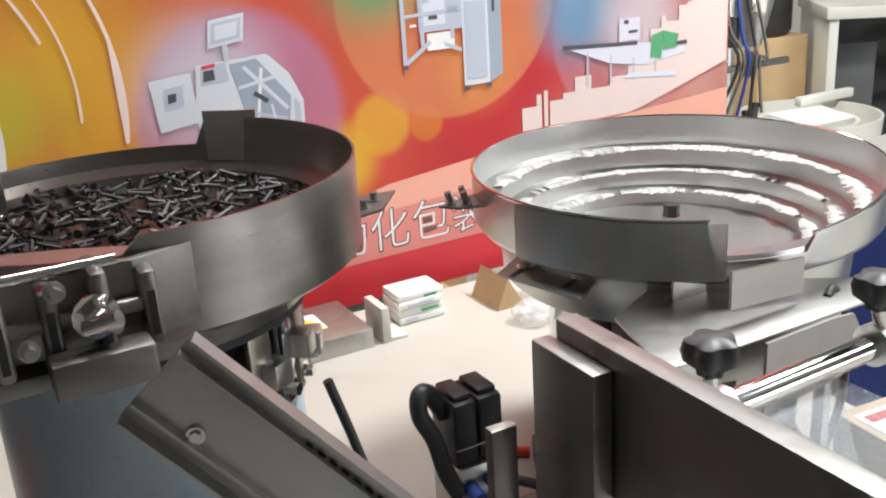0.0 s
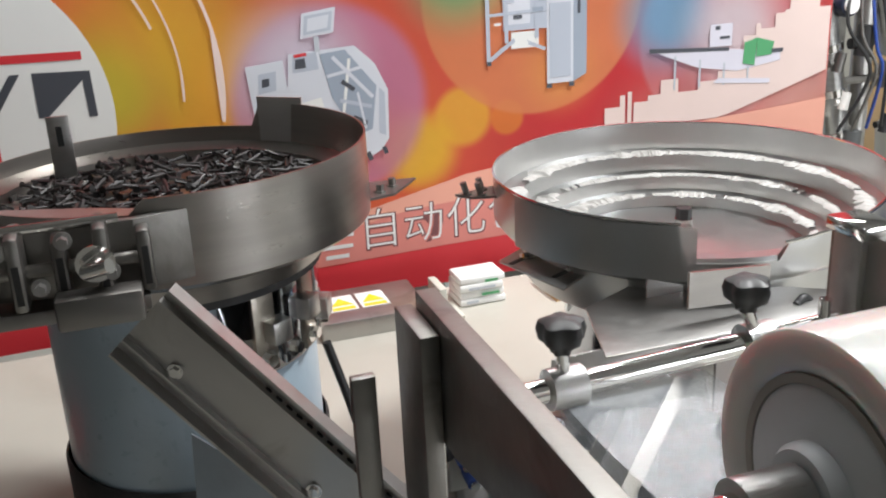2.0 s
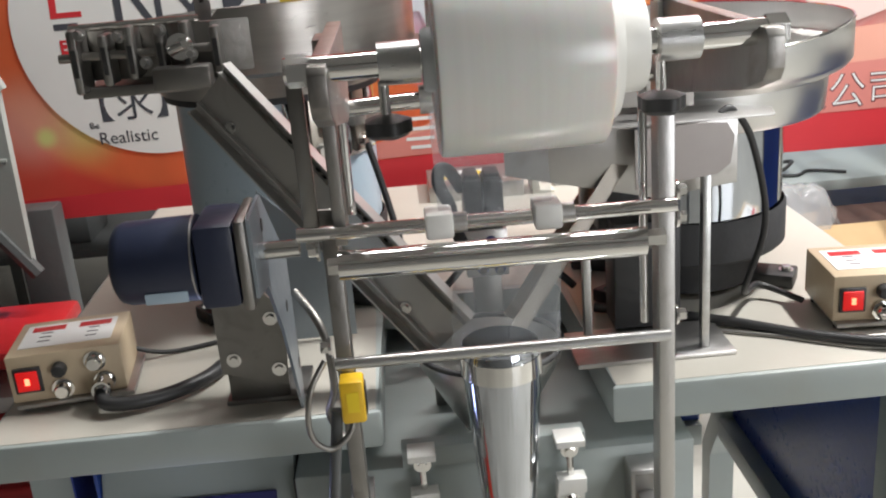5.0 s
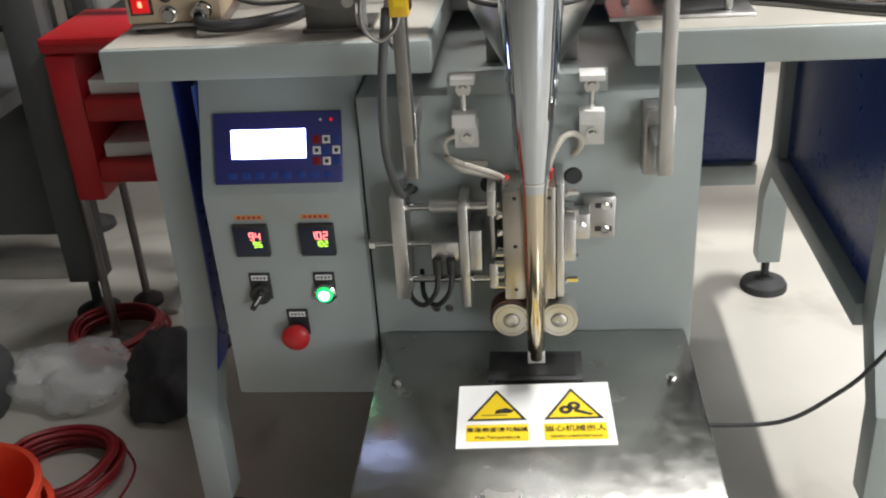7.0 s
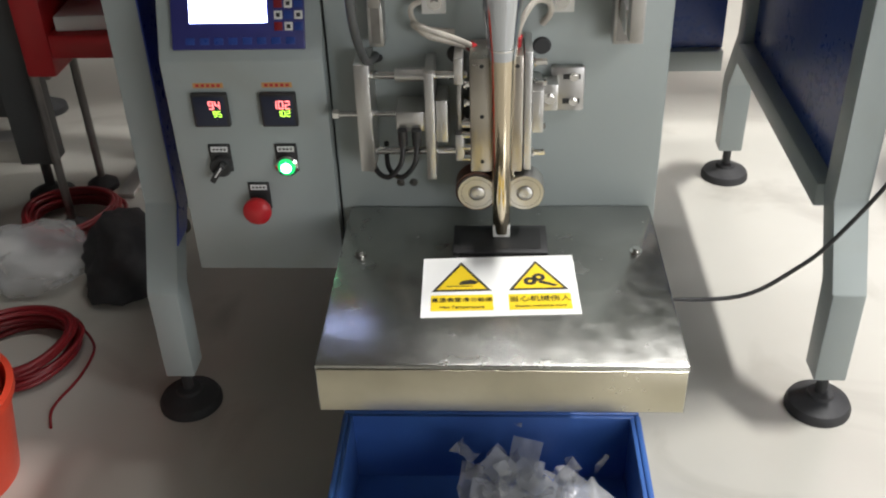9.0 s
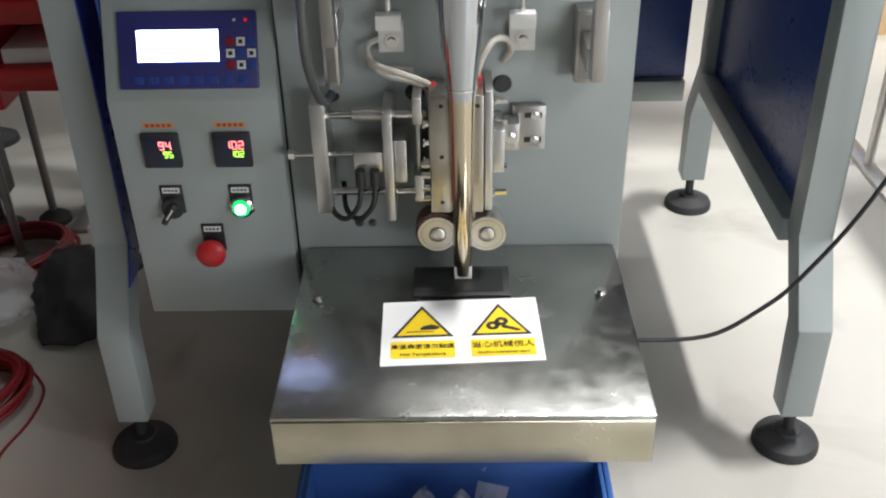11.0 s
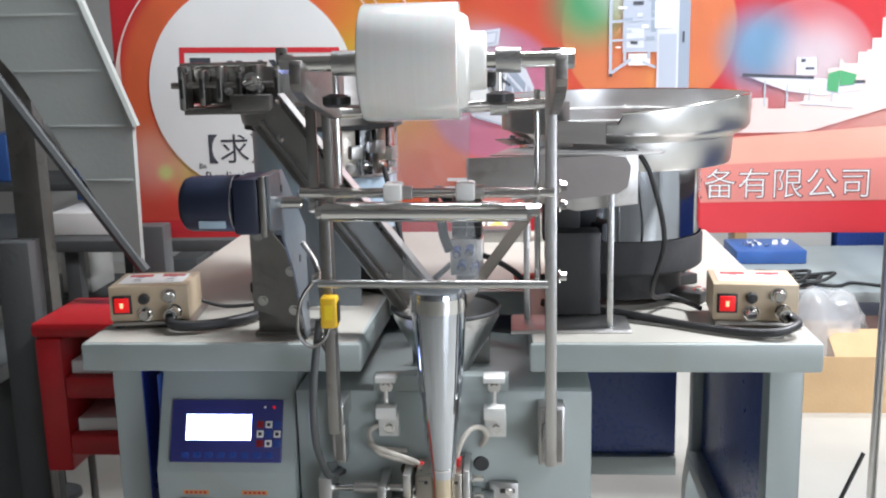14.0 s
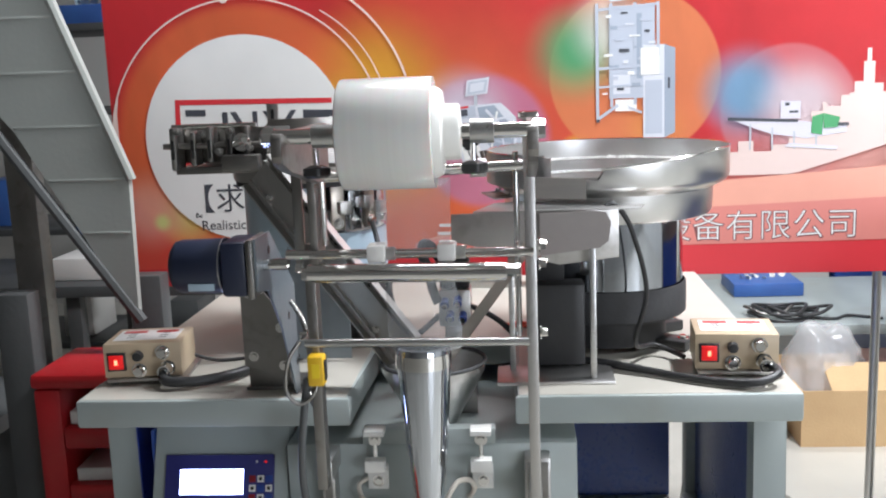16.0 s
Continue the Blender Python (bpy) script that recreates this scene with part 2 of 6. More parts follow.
def lathe(profile, at, bm=None, seg=48, axis=None):
    """A closed or open outline of (radius, height) turned round an upright axis, or round the given direction."""
    bm = bm or bmesh.new()
    m = Matrix.Translation(at) @ (Vector(axis).to_track_quat("Z", "Y").to_matrix().to_4x4() if axis else Matrix())
    rings = []
    for r, h in profile:
        if r < 1e-6:
            rings.append([bm.verts.new(m @ Vector((0, 0, h)))])
        else:
            rings.append([bm.verts.new(m @ Vector((r * math.cos(2 * math.pi * k / seg), r * math.sin(2 * math.pi * k / seg), h))) for k in range(seg)])
    for a, b in zip(rings, rings[1:]):
        for k in range(seg):
            n = (k + 1) % seg
            if len(a) == 1 and len(b) == 1:
                continue
            if len(a) == 1:
                bm.faces.new((a[0], b[k], b[n]))
            elif len(b) == 1:
                bm.faces.new((a[k], a[n], b[0]))
            else:
                bm.faces.new((a[k], a[n], b[n], b[k]))
    return bm


def prism(outline, axis, a, b, bm=None, bevel=0.0, m=None):
    """A flat outline pushed along an axis from a to b. x: outline in (y, z); y: in (x, z); z: in (x, y)."""
    bm = bm or bmesh.new()

    def at(u, v, w):
        return {"x": (w, u, v), "y": (u, w, v), "z": (u, v, w)}[axis]

    lo = [bm.verts.new(at(u, v, a)) for u, v in outline]
    hi = [bm.verts.new(at(u, v, b)) for u, v in outline]
    n = len(outline)
    fs = [bm.faces.new(lo), bm.faces.new(list(reversed(hi)))]
    for k in range(n):
        fs.append(bm.faces.new((lo[k], hi[k], hi[(k + 1) % n], lo[(k + 1) % n])))
    vs = lo + hi
    if bevel:
        es = list({e for f in fs for e in f.edges})
        got = bmesh.ops.bevel(bm, geom=es, offset=bevel, segments=2, affect="EDGES", profile=0.5)
        vs = list({v for v in vs if v.is_valid} | {v for f in got["faces"] for v in f.verts})
    if m:
        bmesh.ops.transform(bm, matrix=m, verts=vs)
    return bm


def smooth_line(pts, steps=6):
    pts = [Vector(p) for p in pts]
    out = []
    for i in range(len(pts) - 1):
        p0, p1, p2, p3 = pts[max(i - 1, 0)], pts[i], pts[i + 1], pts[min(i + 2, len(pts) - 1)]
        for s in range(steps):
            t = s / steps
            out.append(0.5 * ((2 * p1) + (p2 - p0) * t + (2 * p0 - 5 * p1 + 4 * p2 - p3) * t * t + (3 * p1 - p0 - 3 * p2 + p3) * t ** 3))
    return out + [pts[-1]]


def hose(pts, r, bm=None, seg=10, steps=6):
    """A round cable through the given places."""
    bm = bm or bmesh.new()
    line = smooth_line(pts, steps)
    rings, side = [], None
    for i, p in enumerate(line):
        d = (line[min(i + 1, len(line) - 1)] - line[max(i - 1, 0)]).normalized()
        side = d.orthogonal().normalized() if side is None else (side - d * side.dot(d)).normalized()
        up = d.cross(side)
        rings.append([bm.verts.new(p + r * (side * math.cos(2 * math.pi * k / seg) + up * math.sin(2 * math.pi * k / seg))) for k in range(seg)])
    for a, b in zip(rings, rings[1:]):
        for k in range(seg):
            bm.faces.new((a[k], a[(k + 1) % seg], b[(k + 1) % seg], b[k]))
    bm.faces.new(rings[0]), bm.faces.new(list(reversed(rings[-1])))
    return bm


def ring(at, r, tube, bm=None, seg=40, sec=10, squash=1.0, wob=0.0):
    return hose([Vector(at) + Vector(((r + wob * math.sin(3 * a)) * math.cos(a), squash * r * math.sin(a), wob * math.cos(2 * a))) for a in [2 * math.pi * k / seg for k in range(seg + 1)]], tube, bm, sec, 1)


def words(text, size, m, depth=0.0006, fat=0.0):
    """Lettering as a bmesh in the pose m: along x, up y, centred."""
    cu = bpy.data.curves.new("letters", "FONT")
    cu.body, cu.size, cu.extrude, cu.align_x, cu.align_y, cu.resolution_u = text, size, depth, "CENTER", "CENTER", 3
    cu.offset = fat
    ob = bpy.data.objects.new("letters", cu)
    scene.collection.objects.link(ob)
    me = bpy.data.meshes.new_from_object(ob.evaluated_get(bpy.context.evaluated_depsgraph_get()))
    bm = bmesh.new()
    bm.from_mesh(me)
    bpy.data.objects.remove(ob)
    bpy.data.meshes.remove(me)
    bmesh.ops.transform(bm, matrix=m, verts=bm.verts)
    return bm


def bolt(at, axis, r=0.006, h=0.005, bm=None):
    at, axis = Vector(at), Vector(axis).normalized()
    bm = rod(at, at + axis * h, r, bm, 6)
    return rod(at - axis * 0.001, at + axis * 0.0015, r * 1.6, bm, 14)


# ---- the hall ----
solo("floor", box(-5, 6, -4, 6, -0.1, 0), FLOORM, "cream polished hall floor, scuffed and dusty", "floor", kind="structure")
solo("ceiling", box(-5, 6, -4, 6, 3.2, 3.3), HALLWALL, "plain hall ceiling out of view, grey to limit bounced light", "ceiling", kind="structure")
solo("wall_north", box(-5, 6, 5.0, 5.1, 0, 3.2), WALLM, "pale plastered hall wall", "wall", kind="structure")
bm = box(-5, 2.3, -4.0, -3.9, 0, 3.2)
box(5.1, 6, -4.0, -3.9, 0, 3.2, 0, bm), box(2.3, 5.1, -4.0, -3.9, 0, 0.45, 0, bm), box(2.3, 5.1, -4.0, -3.9, 1.95, 3.2, 0, bm)
solo("wall_south", bm, HALLWALL, "plastered hall wall out of view, grey to limit bounced light", "wall", kind="structure")
opening = tagged(new("window_1"), "wide hall window in a grey steel frame", "window", kind="structure")
for x0, x1, z0, z1 in ((2.3, 5.1, 0.45, 0.48), (2.3, 5.1, 1.92, 1.95)) + tuple((x, x + 0.03, 0.481, 1.919) for x in (2.3, 3.22, 4.15, 5.07)):
    part("window_frame", box(x0, x1, -3.93, -3.897, z0, z1, 0.003), GREY, opening)
solo("wall_west", box(-5, -4.9, -3.9, 5, 0, 3.2), HALLWALL, "plastered hall wall out of view, grey to limit bounced light", "wall", kind="structure")
solo("wall_east", box(5.9, 6, -3.9, 5, 0, 3.2), WALLM, "pale plastered hall wall", "wall", kind="structure")

# ---- the packing table ----
X0, X1, Y0, Y1, ZT = -0.228, 0.866, 0.60, 1.50, 0.83
NX0, NX1, NY = 0.199, 0.447, 0.92
table = thing("packing_table", (0.32, 1.05, 0), "grey painted sheet-metal machine table with notched worktop", "table")
part("worktop", prism([(X0, Y0), (NX0, Y0), (NX0, NY), (NX1, NY), (NX1, Y0), (X1, Y0), (X1, Y1), (X0, Y1)], "z", ZT - 0.044, ZT, bevel=0.005), GREY, table)
# added skin that tints the grey top with warm reflected light
part("worktop_warm_tint", prism([(X0 + 0.006, Y0 + 0.006), (NX0 - 0.006, Y0 + 0.006), (NX0 - 0.006, NY + 0.006), (NX1 + 0.006, NY + 0.006), (NX1 + 0.006, Y0 + 0.006), (X1 - 0.006, Y0 + 0.006), (X1 - 0.006, Y1 - 0.006), (X0 + 0.006, Y1 - 0.006)], "z", ZT - 0.0006, ZT + 0.0006), SHEETM, table, "grey worktop surface, warm reflected light put into its colour, lightly soiled")
LEG = [(0.69, 0.786), (0.69, 0.36), (0.615, 0.24), (0.615, 0.075), (0.665, 0.075), (0.665, 0.235), (0.74, 0.35), (0.74, 0.786)]
BACK = [(2.06 - y, z) for y, z in LEG]
for xa, xb in ((X0 + 0.006, X0 + 0.054), (X1 - 0.05, X1 + 0.0)):
    xm = (xa + xb) / 2
    for prof, fy in ((LEG, 0.64), (BACK, 1.42)):
        leg = part("leg", prism(prof, "x", xa, xb, bevel=0.003), GREY, table)
        foot = lathe([(0, 0.075), (0.009, 0.075), (0.009, 0.034), (0.02, 0.032), (0.022, 0.027), (0.048, 0.016), (0.052, 0.008), (0.052, 0.0), (0, 0)], (xm, fy, 0), seg=32)
        part("foot", foot, RUBBER, leg, "round black rubber levelling foot")
        part("spindle", rod((xm, fy, 0.03), (xm, fy, 0.1), 0.008, seg=12), CHROME, leg)
part("leg_film", prism([(0.69, 0.786), (0.69, 0.36), (0.655, 0.304), (0.705, 0.304), (0.74, 0.35), (0.74, 0.786)], "x", X0 + 0.0545, X0 + 0.0565), LEGFILM, table, "bright blue protective film on the leg")
part("leg_film", prism([(0.74, 0.786), (0.74, 0.36), (0.9, 0.36), (0.9, 0.786)], "x", X0 + 0.0545, X0 + 0.0565), LEGFILM, table, "bright blue protective film on the panel")
part("side_panel", box(X1 - 0.03, X1 - 0.024, 0.742, 1.32, 0.36, 0.786), BLUEFILM, table, "dark blue film-covered side panel")
part("side_panel", box(X0 + 0.034, X0 + 0.04, 0.742, 1.32, 0.36, 0.786), BLUEFILM, table, "dark blue film-covered side panel")
part("back_panel", box(X0 + 0.08, X1 - 0.08, 1.37, 1.376, 0.332, 0.786), BLUEFILM, table, "dark blue film-covered back panel")
part("rail", box(X1 - 0.06, X1 - 0.02, 0.742, 1.32, 0.32, 0.36, 0.003), GREY, table)
part("rail", box(X0 + 0.02, X0 + 0.06, 0.742, 1.32, 0.32, 0.36, 0.003), GREY, table)
part("rail", box(X0 + 0.08, X1 - 0.08, 1.35, 1.39, 0.286, 0.331, 0.003), GREY, table)

# ---- packing machine body ----
machine = thing("packing_machine", (0.32, 0.85, 0), "grey painted vertical sachet packing machine under the table", "machine")
part("body", box(0.097, 0.538, 0.604, 1.1, 0.30, 0.757, 0.004), GREY, machine)
part("plinth", box(0.12, 0.52, 0.70, 1.1, 0.0, 0.299, 0.004), DARKGREY, machine)
cab = part("control_cabinet", prism([(0.645, 0.776), (0.585, 0.632), (0.592, 0.305), (1.0, 0.305), (1.0, 0.776)], "x", -0.12, 0.094, bevel=0.003), GREY, machine)
part("cabinet_side", box(-0.1245, -0.1212, 0.63, 0.98, 0.32, 0.77), BLUEFILM, machine, "blue protective film on the cabinet side")
tray = part("tray", box(0.11, 0.53, 0.254, 0.603, 0.335, 0.405, 0.003), TRAYM, machine, "scratched stainless steel work tray")

# thin plate whose yellowish colour holds the cream floor's reflection
part("tray_front", box(0.1125, 0.5275, 0.2515, 0.2538, 0.339, 0.399, 0.0008), surf("floor_reflection_steel", (0.6, 0.56, 0.44), (0.44, 0.41, 0.31), 0.3, 1, 9, 0.01, 60, 0.1), machine, "polished front lip of the tray, warm floor reflection put into its colour")

# ---- control panel fittings ----
def panel_y(z):
    """The face of the control cabinet at a height."""
    return 0.585 + (z - 0.632) / 0.144 * 0.06 if z > 0.632 else 0.585 + (0.632 - z) / 0.327 * 0.007


def on_panel(x, z, off=0.0):
    """A pose lying on the cabinet face: x along it, y up it, z out of it."""
    tilt = -math.degrees(math.atan2(0.06, 0.144)) if z > 0.632 else math.degrees(math.atan2(0.007, 0.327))
    return pose(x, panel_y(z), z, 90 + tilt, 0, 0) @ pose(0, 0, off)


def slab(m, w, h, d, bevel=0.001, bm=None):
    return box(-w / 2, w / 2, -h / 2, h / 2, 0, d, bevel, bm, m)


display = part("operator_display", slab(on_panel(-0.013, 0.689), 0.172, 0.094, 0.007, 0.002), BEZEL, machine, "dark blue operator display with lit white screen")
part("screen", slab(on_panel(-0.0245, 0.694, 0.0072), 0.1, 0.038, 0.0006, 0), SCREEN, display, "glowing white screen")
for k, (dx, dz) in enumerate([(-0.013, 0.014), (0, 0.014), (0.013, 0.014), (-0.013, 0), (0, 0), (0.013, 0), (-0.013, -0.014), (0, -0.014), (0.013, -0.014)]):
    part("key", slab(on_panel(0.053 + dx, 0.685 + dz * 0.93, 0.0072), 0.0105, 0.0105, 0.0008, 0.0003), WHITE if k in (1, 3, 5, 7) else (HOSERED if k in (0, 6) else BLUEFILM), display)
    if k in (1, 3, 5, 7):
        part("arrow", slab(on_panel(0.053 + dx, 0.685 + dz * 0.93, 0.0081), 0.005, 0.005, 0.0003, 0), INK, display)
for k in range(8):
    part("key", slab(on_panel(-0.075 + k * 0.0185, 0.6555, 0.0072), 0.012, 0.009, 0.0006, 0.0002), BLUEFILM, display)
part("indicator", lathe([(0, 0.002), (0.002, 0.0015), (0.0024, 0)], on_panel(0.06, 0.722, 0.007).translation, seg=12, axis=(0, -1, 0.4)), REDL, display)
part("indicator", lathe([(0, 0.002), (0.0016, 0.0015), (0.002, 0)], on_panel(0.046, 0.722, 0.007).translation, seg=12, axis=(0, -1, 0.4)), WHITE, display)

SEG = {"0": "abcdef", "1": "bc", "2": "abged", "4": "fgbc", "5": "afgcd", "9": "abcdfg"}


def digits(text, m, h, material, parent):
    """Seven-segment figures."""
    bm = bmesh.new()
    w, s = h * 0.52, h * 0.1
    spots = {"a": (0, h / 2, w, s), "g": (0, 0, w, s), "d": (0, -h / 2, w, s), "f": (-w / 2, h / 4, s, h / 2), "b": (w / 2, h / 4, s, h / 2),
             "e": (-w / 2, -h / 4, s, h / 2), "c": (w / 2, -h / 4, s, h / 2)}
    for i, ch in enumerate(text):
        for c in SEG[ch]:
            u, v, a, b = spots[c]
            box(i * h * 0.82 + u - a / 2, i * h * 0.82 + u + a / 2, v - b / 2, v + b / 2, 0, 0.0004, 0, bm, m)
    part("figures", bm, material, parent)


for x, top, low in ((-0.061, "94", "95"), (0.03, "102", "102")):
    tc = part("temperature_controller", slab(on_panel(x, 0.566), 0.048, 0.048, 0.009, 0.002), BLACK, machine, "black temperature controller with lit figures")
    part("bezel", slab(on_panel(x, 0.566, 0.0092), 0.041, 0.041, 0.0006, 0.0003), NAVY, tc)
    digits(top, on_panel(x + 0.013 - 0.0068 * len(top) + 0.003, 0.575, 0.0102), 0.0105, REDDIG, tc)
    digits(low, on_panel(x + 0.018 - 0.006 * len(low), 0.5625, 0.0102), 0.0078, GREENDIG, tc)
    tag = part("name_tape", slab(on_panel(x, 0.599), 0.04, 0.007, 0.0006, 0), surf("orange_tape", (0.6, 0.33, 0.12), (0.52, 0.28, 0.1), 0.6), machine)
    bars = bmesh.new()
    for k in range(5):
        slab(on_panel(x - 0.014 + k * 0.007, 0.599, 0.0008), 0.0045, 0.004, 0.0002, 0, bars)
    part("print", bars, RED, tag)


def button_plate(x, z):
    p = part("legend_plate", slab(on_panel(x, z), 0.03, 0.042, 0.003, 0.001), BLACK, machine, "black legend plate with white field")
    part("legend", slab(on_panel(x, z + 0.014, 0.0032), 0.023, 0.008, 0.0004, 0), PAPER, p)
    b = bmesh.new()
    for k in range(4):
        slab(on_panel(x - 0.0075 + k * 0.005, z + 0.014, 0.0037), 0.0033, 0.003, 0.0002, 0, b)
    part("print", b, INK, p)
    return p


OUT = (0, -1, 0.02)
sw = button_plate(-0.06, 0.492)
c = on_panel(-0.06, 0.482, 0.003).translation
part("selector_knob", lathe([(0.015, 0), (0.015, 0.008), (0.013, 0.011), (0, 0.011)], c, seg=28, axis=OUT), BLACK, sw)
part("pointer", box(-0.004, 0.004, -0.02, 0.012, 0.011, 0.021, 0.0015, None, on_panel(-0.06, 0.482, 0.003) @ pose(0, 0, 0, 0, 0, -35)), BLACK, sw)
part("mark", box(-0.001, 0.001, -0.01, 0.008, 0.0212, 0.0216, 0, None, on_panel(-0.06, 0.482, 0.003) @ pose(0, 0, 0, 0, 0, -35)), PAPER, sw)
gr = button_plate(0.031, 0.492)
c = on_panel(0.031, 0.482, 0.003).translation
part("collar", lathe([(0.0155, 0), (0.0155, 0.006), (0.0125, 0.008), (0.0125, 0.002)], c, seg=28, axis=OUT), CHROME, gr)
part("lamp_lens", lathe([(0.012, 0.002), (0.012, 0.009), (0.009, 0.0115), (0, 0.012)], c, seg=28, axis=OUT), GREENL, gr, "glowing green push lamp")
part("lamp_filament", lathe([(0.0075, 0.0115), (0.0072, 0.0126), (0, 0.0132)], c, seg=24, axis=OUT), GREENHOT, gr)
st = button_plate(-0.014, 0.432)
c = on_panel(-0.016, 0.417, 0.003).translation
part("stem", rod(c, c + Vector((0, -0.012, 0)), 0.011), BLACK, st)
part("mushroom_head", lathe([(0.011, 0.01), (0.0185, 0.012), (0.02, 0.016), (0.0195, 0.021), (0.015, 0.025), (0, 0.027)], c, seg=36, axis=OUT), RED, st, "red mushroom stop button")
part("hinge_gap", box(0.0945, 0.0965, 0.612, 0.8, 0.31, 0.75), INK, machine)

# ---- tray with warning stickers ----
part("tray_bolt", bolt((0.497, 0.485, 0.405), (0, 0, 1), 0.005, 0.006), CHROME, tray)
part("tray_bolt", bolt((0.137, 0.478, 0.405), (0, 0, 1), 0.005, 0.006), CHROME, tray)
part("outlet_frame", box(0.259, 0.383, 0.478, 0.545, 0.4055, 0.4085, 0.001), BLACK, tray, "black frame round the outlet slot")
part("outlet_slot", box(0.268, 0.374, 0.486, 0.537, 0.4087, 0.4092), INK, tray)
sheet = solo("warning_sticker", prism([(0.222, 0.466), (0.414, 0.4755), (0.4175, 0.3485), (0.225, 0.3395)], "z", 0.4055, 0.4062), PAPER,
             "white warning sticker sheet with two yellow triangles on the tray", "sticker")
STICK = pose(0.32, 0.4075, 0.4063, 0, 0, 2.2)


def flat(outline, z0, z1, m=STICK):
    return prism(outline, "z", z0, z1, m=m)


for cx in (-0.0475, 0.0475):
    part("triangle", flat([(cx - 0.037, -0.012), (cx + 0.037, -0.012), (cx, 0.052)], 0, 0.0003), INK, sheet, "black warning triangle border")
    part("triangle_field", flat([(cx - 0.0305, -0.0085), (cx + 0.0305, -0.0085), (cx, 0.0445)], 0.0004, 0.0007), WARN, sheet, "yellow warning triangle field")
    part("text_band", flat([(cx - 0.038, -0.052), (cx + 0.038, -0.052), (cx + 0.038, -0.02), (cx - 0.038, -0.02)], 0, 0.0003), WARN, sheet, "yellow text band")
part("print", words("高温表面请勿触摸", 0.0094, STICK @ pose(-0.0475, -0.0315, 0.0009), 0.0002), INK, sheet)
part("print", words("Hot Temperature", 0.0075, STICK @ pose(-0.0475, -0.0455, 0.0009), 0.0002), INK, sheet)
part("print", words("当心机械伤人", 0.0125, STICK @ pose(0.0475, -0.0315, 0.0009), 0.0002), INK, sheet)
part("print", words("Caution, mechanical injury", 0.0058, STICK @ pose(0.0475, -0.0455, 0.0009), 0.0002), INK, sheet)
bm = flat([(-0.066, -0.003), (-0.034, -0.003), (-0.034, -0.0015), (-0.066, -0.0015)], 0.0008, 0.001)
flat_pal = [(-0.05, 0.001), (-0.03, 0.002), (-0.026, 0.007), (-0.036, 0.012), (-0.046, 0.009), (-0.05, 0.005)]
bm2 = flat(flat_pal, 0.0008, 0.001)
part("pictogram", bm, INK, sheet), part("pictogram", bm2, INK, sheet)
for gx, gy in ((0.038, 0.006), (0.049, 0.014)):
    part("pictogram", lathe([(0.003, 0), (0.0085, 0), (0.0085, 0.0003), (0.003, 0.0003), (0.003, 0)], STICK @ Vector((gx, gy, 0.0008)), seg=9), INK, sheet)
part("pictogram", flat([(0.05, 0.008), (0.072, -0.003), (0.068, -0.006), (0.048, 0.002)], 0.0008, 0.001), INK, sheet)

# ---- sealing unit on the machine face ----
seal = thing("sealing_unit", (0.3, 0.58, 0.44), "milled steel heat-sealing jaws and pull rollers on the machine front", "machine part")
YF = 0.6035
part("end_block", box(0.138, 0.157, 0.545, YF, 0.462, 0.612, 0.001), ALU, seal)
part("mid_plate", box(0.226, 0.238, 0.535, YF, 0.455, 0.604, 0.001), ALU, seal)
part("slide_block", box(0.239, 0.254, 0.545, 0.595, 0.505, 0.563, 0.001), ALU, seal)
for z in (0.59, 0.483):
    part("guide_rod", rod((0.157, 0.565, z), (0.279, 0.565, z), 0.0055, seg=16), CHROME, seal)
part("sleeve", rod((0.188, 0.565, 0.59), (0.226, 0.565, 0.59), 0.009, seg=20), ALU, seal)
part("air_cylinder", box(0.188, 0.226, 0.54, 0.592, 0.522, 0.55, 0.003), ALU, seal, "square pneumatic cylinder")
part("piston_rod", rod((0.11, 0.566, 0.536), (0.19, 0.566, 0.536), 0.004, seg=12), CHROME, seal)
part("nut", rod((0.104, 0.566, 0.536), (0.112, 0.566, 0.536), 0.007, seg=6), CHROME, seal)
for x in (0.196, 0.214):
    part("air_fitting", rod((x, 0.535, 0.528), (x, 0.538, 0.505), 0.0062, seg=14), BLACK, seal)
for k, x in enumerate((0.196, 0.214)):
    part("air_tube", hose([(x, 0.536, 0.507), (x - 0.004, 0.532, 0.48), (x - 0.022, 0.535, 0.459), (x - 0.04, 0.55, 0.465), (x - 0.046, 0.59, 0.482)], 0.0035), BLACK, seal)
part("jaw_carrier", box(0.2635, 0.2745, 0.535, 0.595, 0.468, 0.505, 0.0008), ALU, seal)
part("jaw_carrier", box(0.2635, 0.2745, 0.535, 0.595, 0.574, 0.608, 0.0008), ALU, seal)
part("jaw_carrier", box(0.2665, 0.2715, 0.545, 0.595, 0.506, 0.573, 0.0005), STEEL, seal)
for z in (0.515, 0.531, 0.548, 0.563):
    part("jaw_spring", rod((0.272, 0.54, z), (0.284, 0.54, z), 0.0052, seg=14), CHROME, seal)
part("jaw", box(0.283, 0.312, 0.525, 0.59, 0.457, 0.612, 0.0015), BRASSY, seal, "heat-tinted steel sealing jaw")
part("jaw", box(0.334, 0.349, 0.525, 0.59, 0.457, 0.615, 0.0015), BRASSY, seal, "heat-tinted steel sealing jaw")
part("jaw_back", box(0.3505, 0.36, 0.53, 0.595, 0.457, 0.618, 0.001), ALU, seal)
part("support_block", box(0.361, 0.375, 0.54, 0.6, 0.505, 0.562, 0.001), ALU, seal)
part("adjuster", box(0.3755, 0.394, 0.562, 0.59, 0.55, 0.586, 0.0012), ALU, seal)
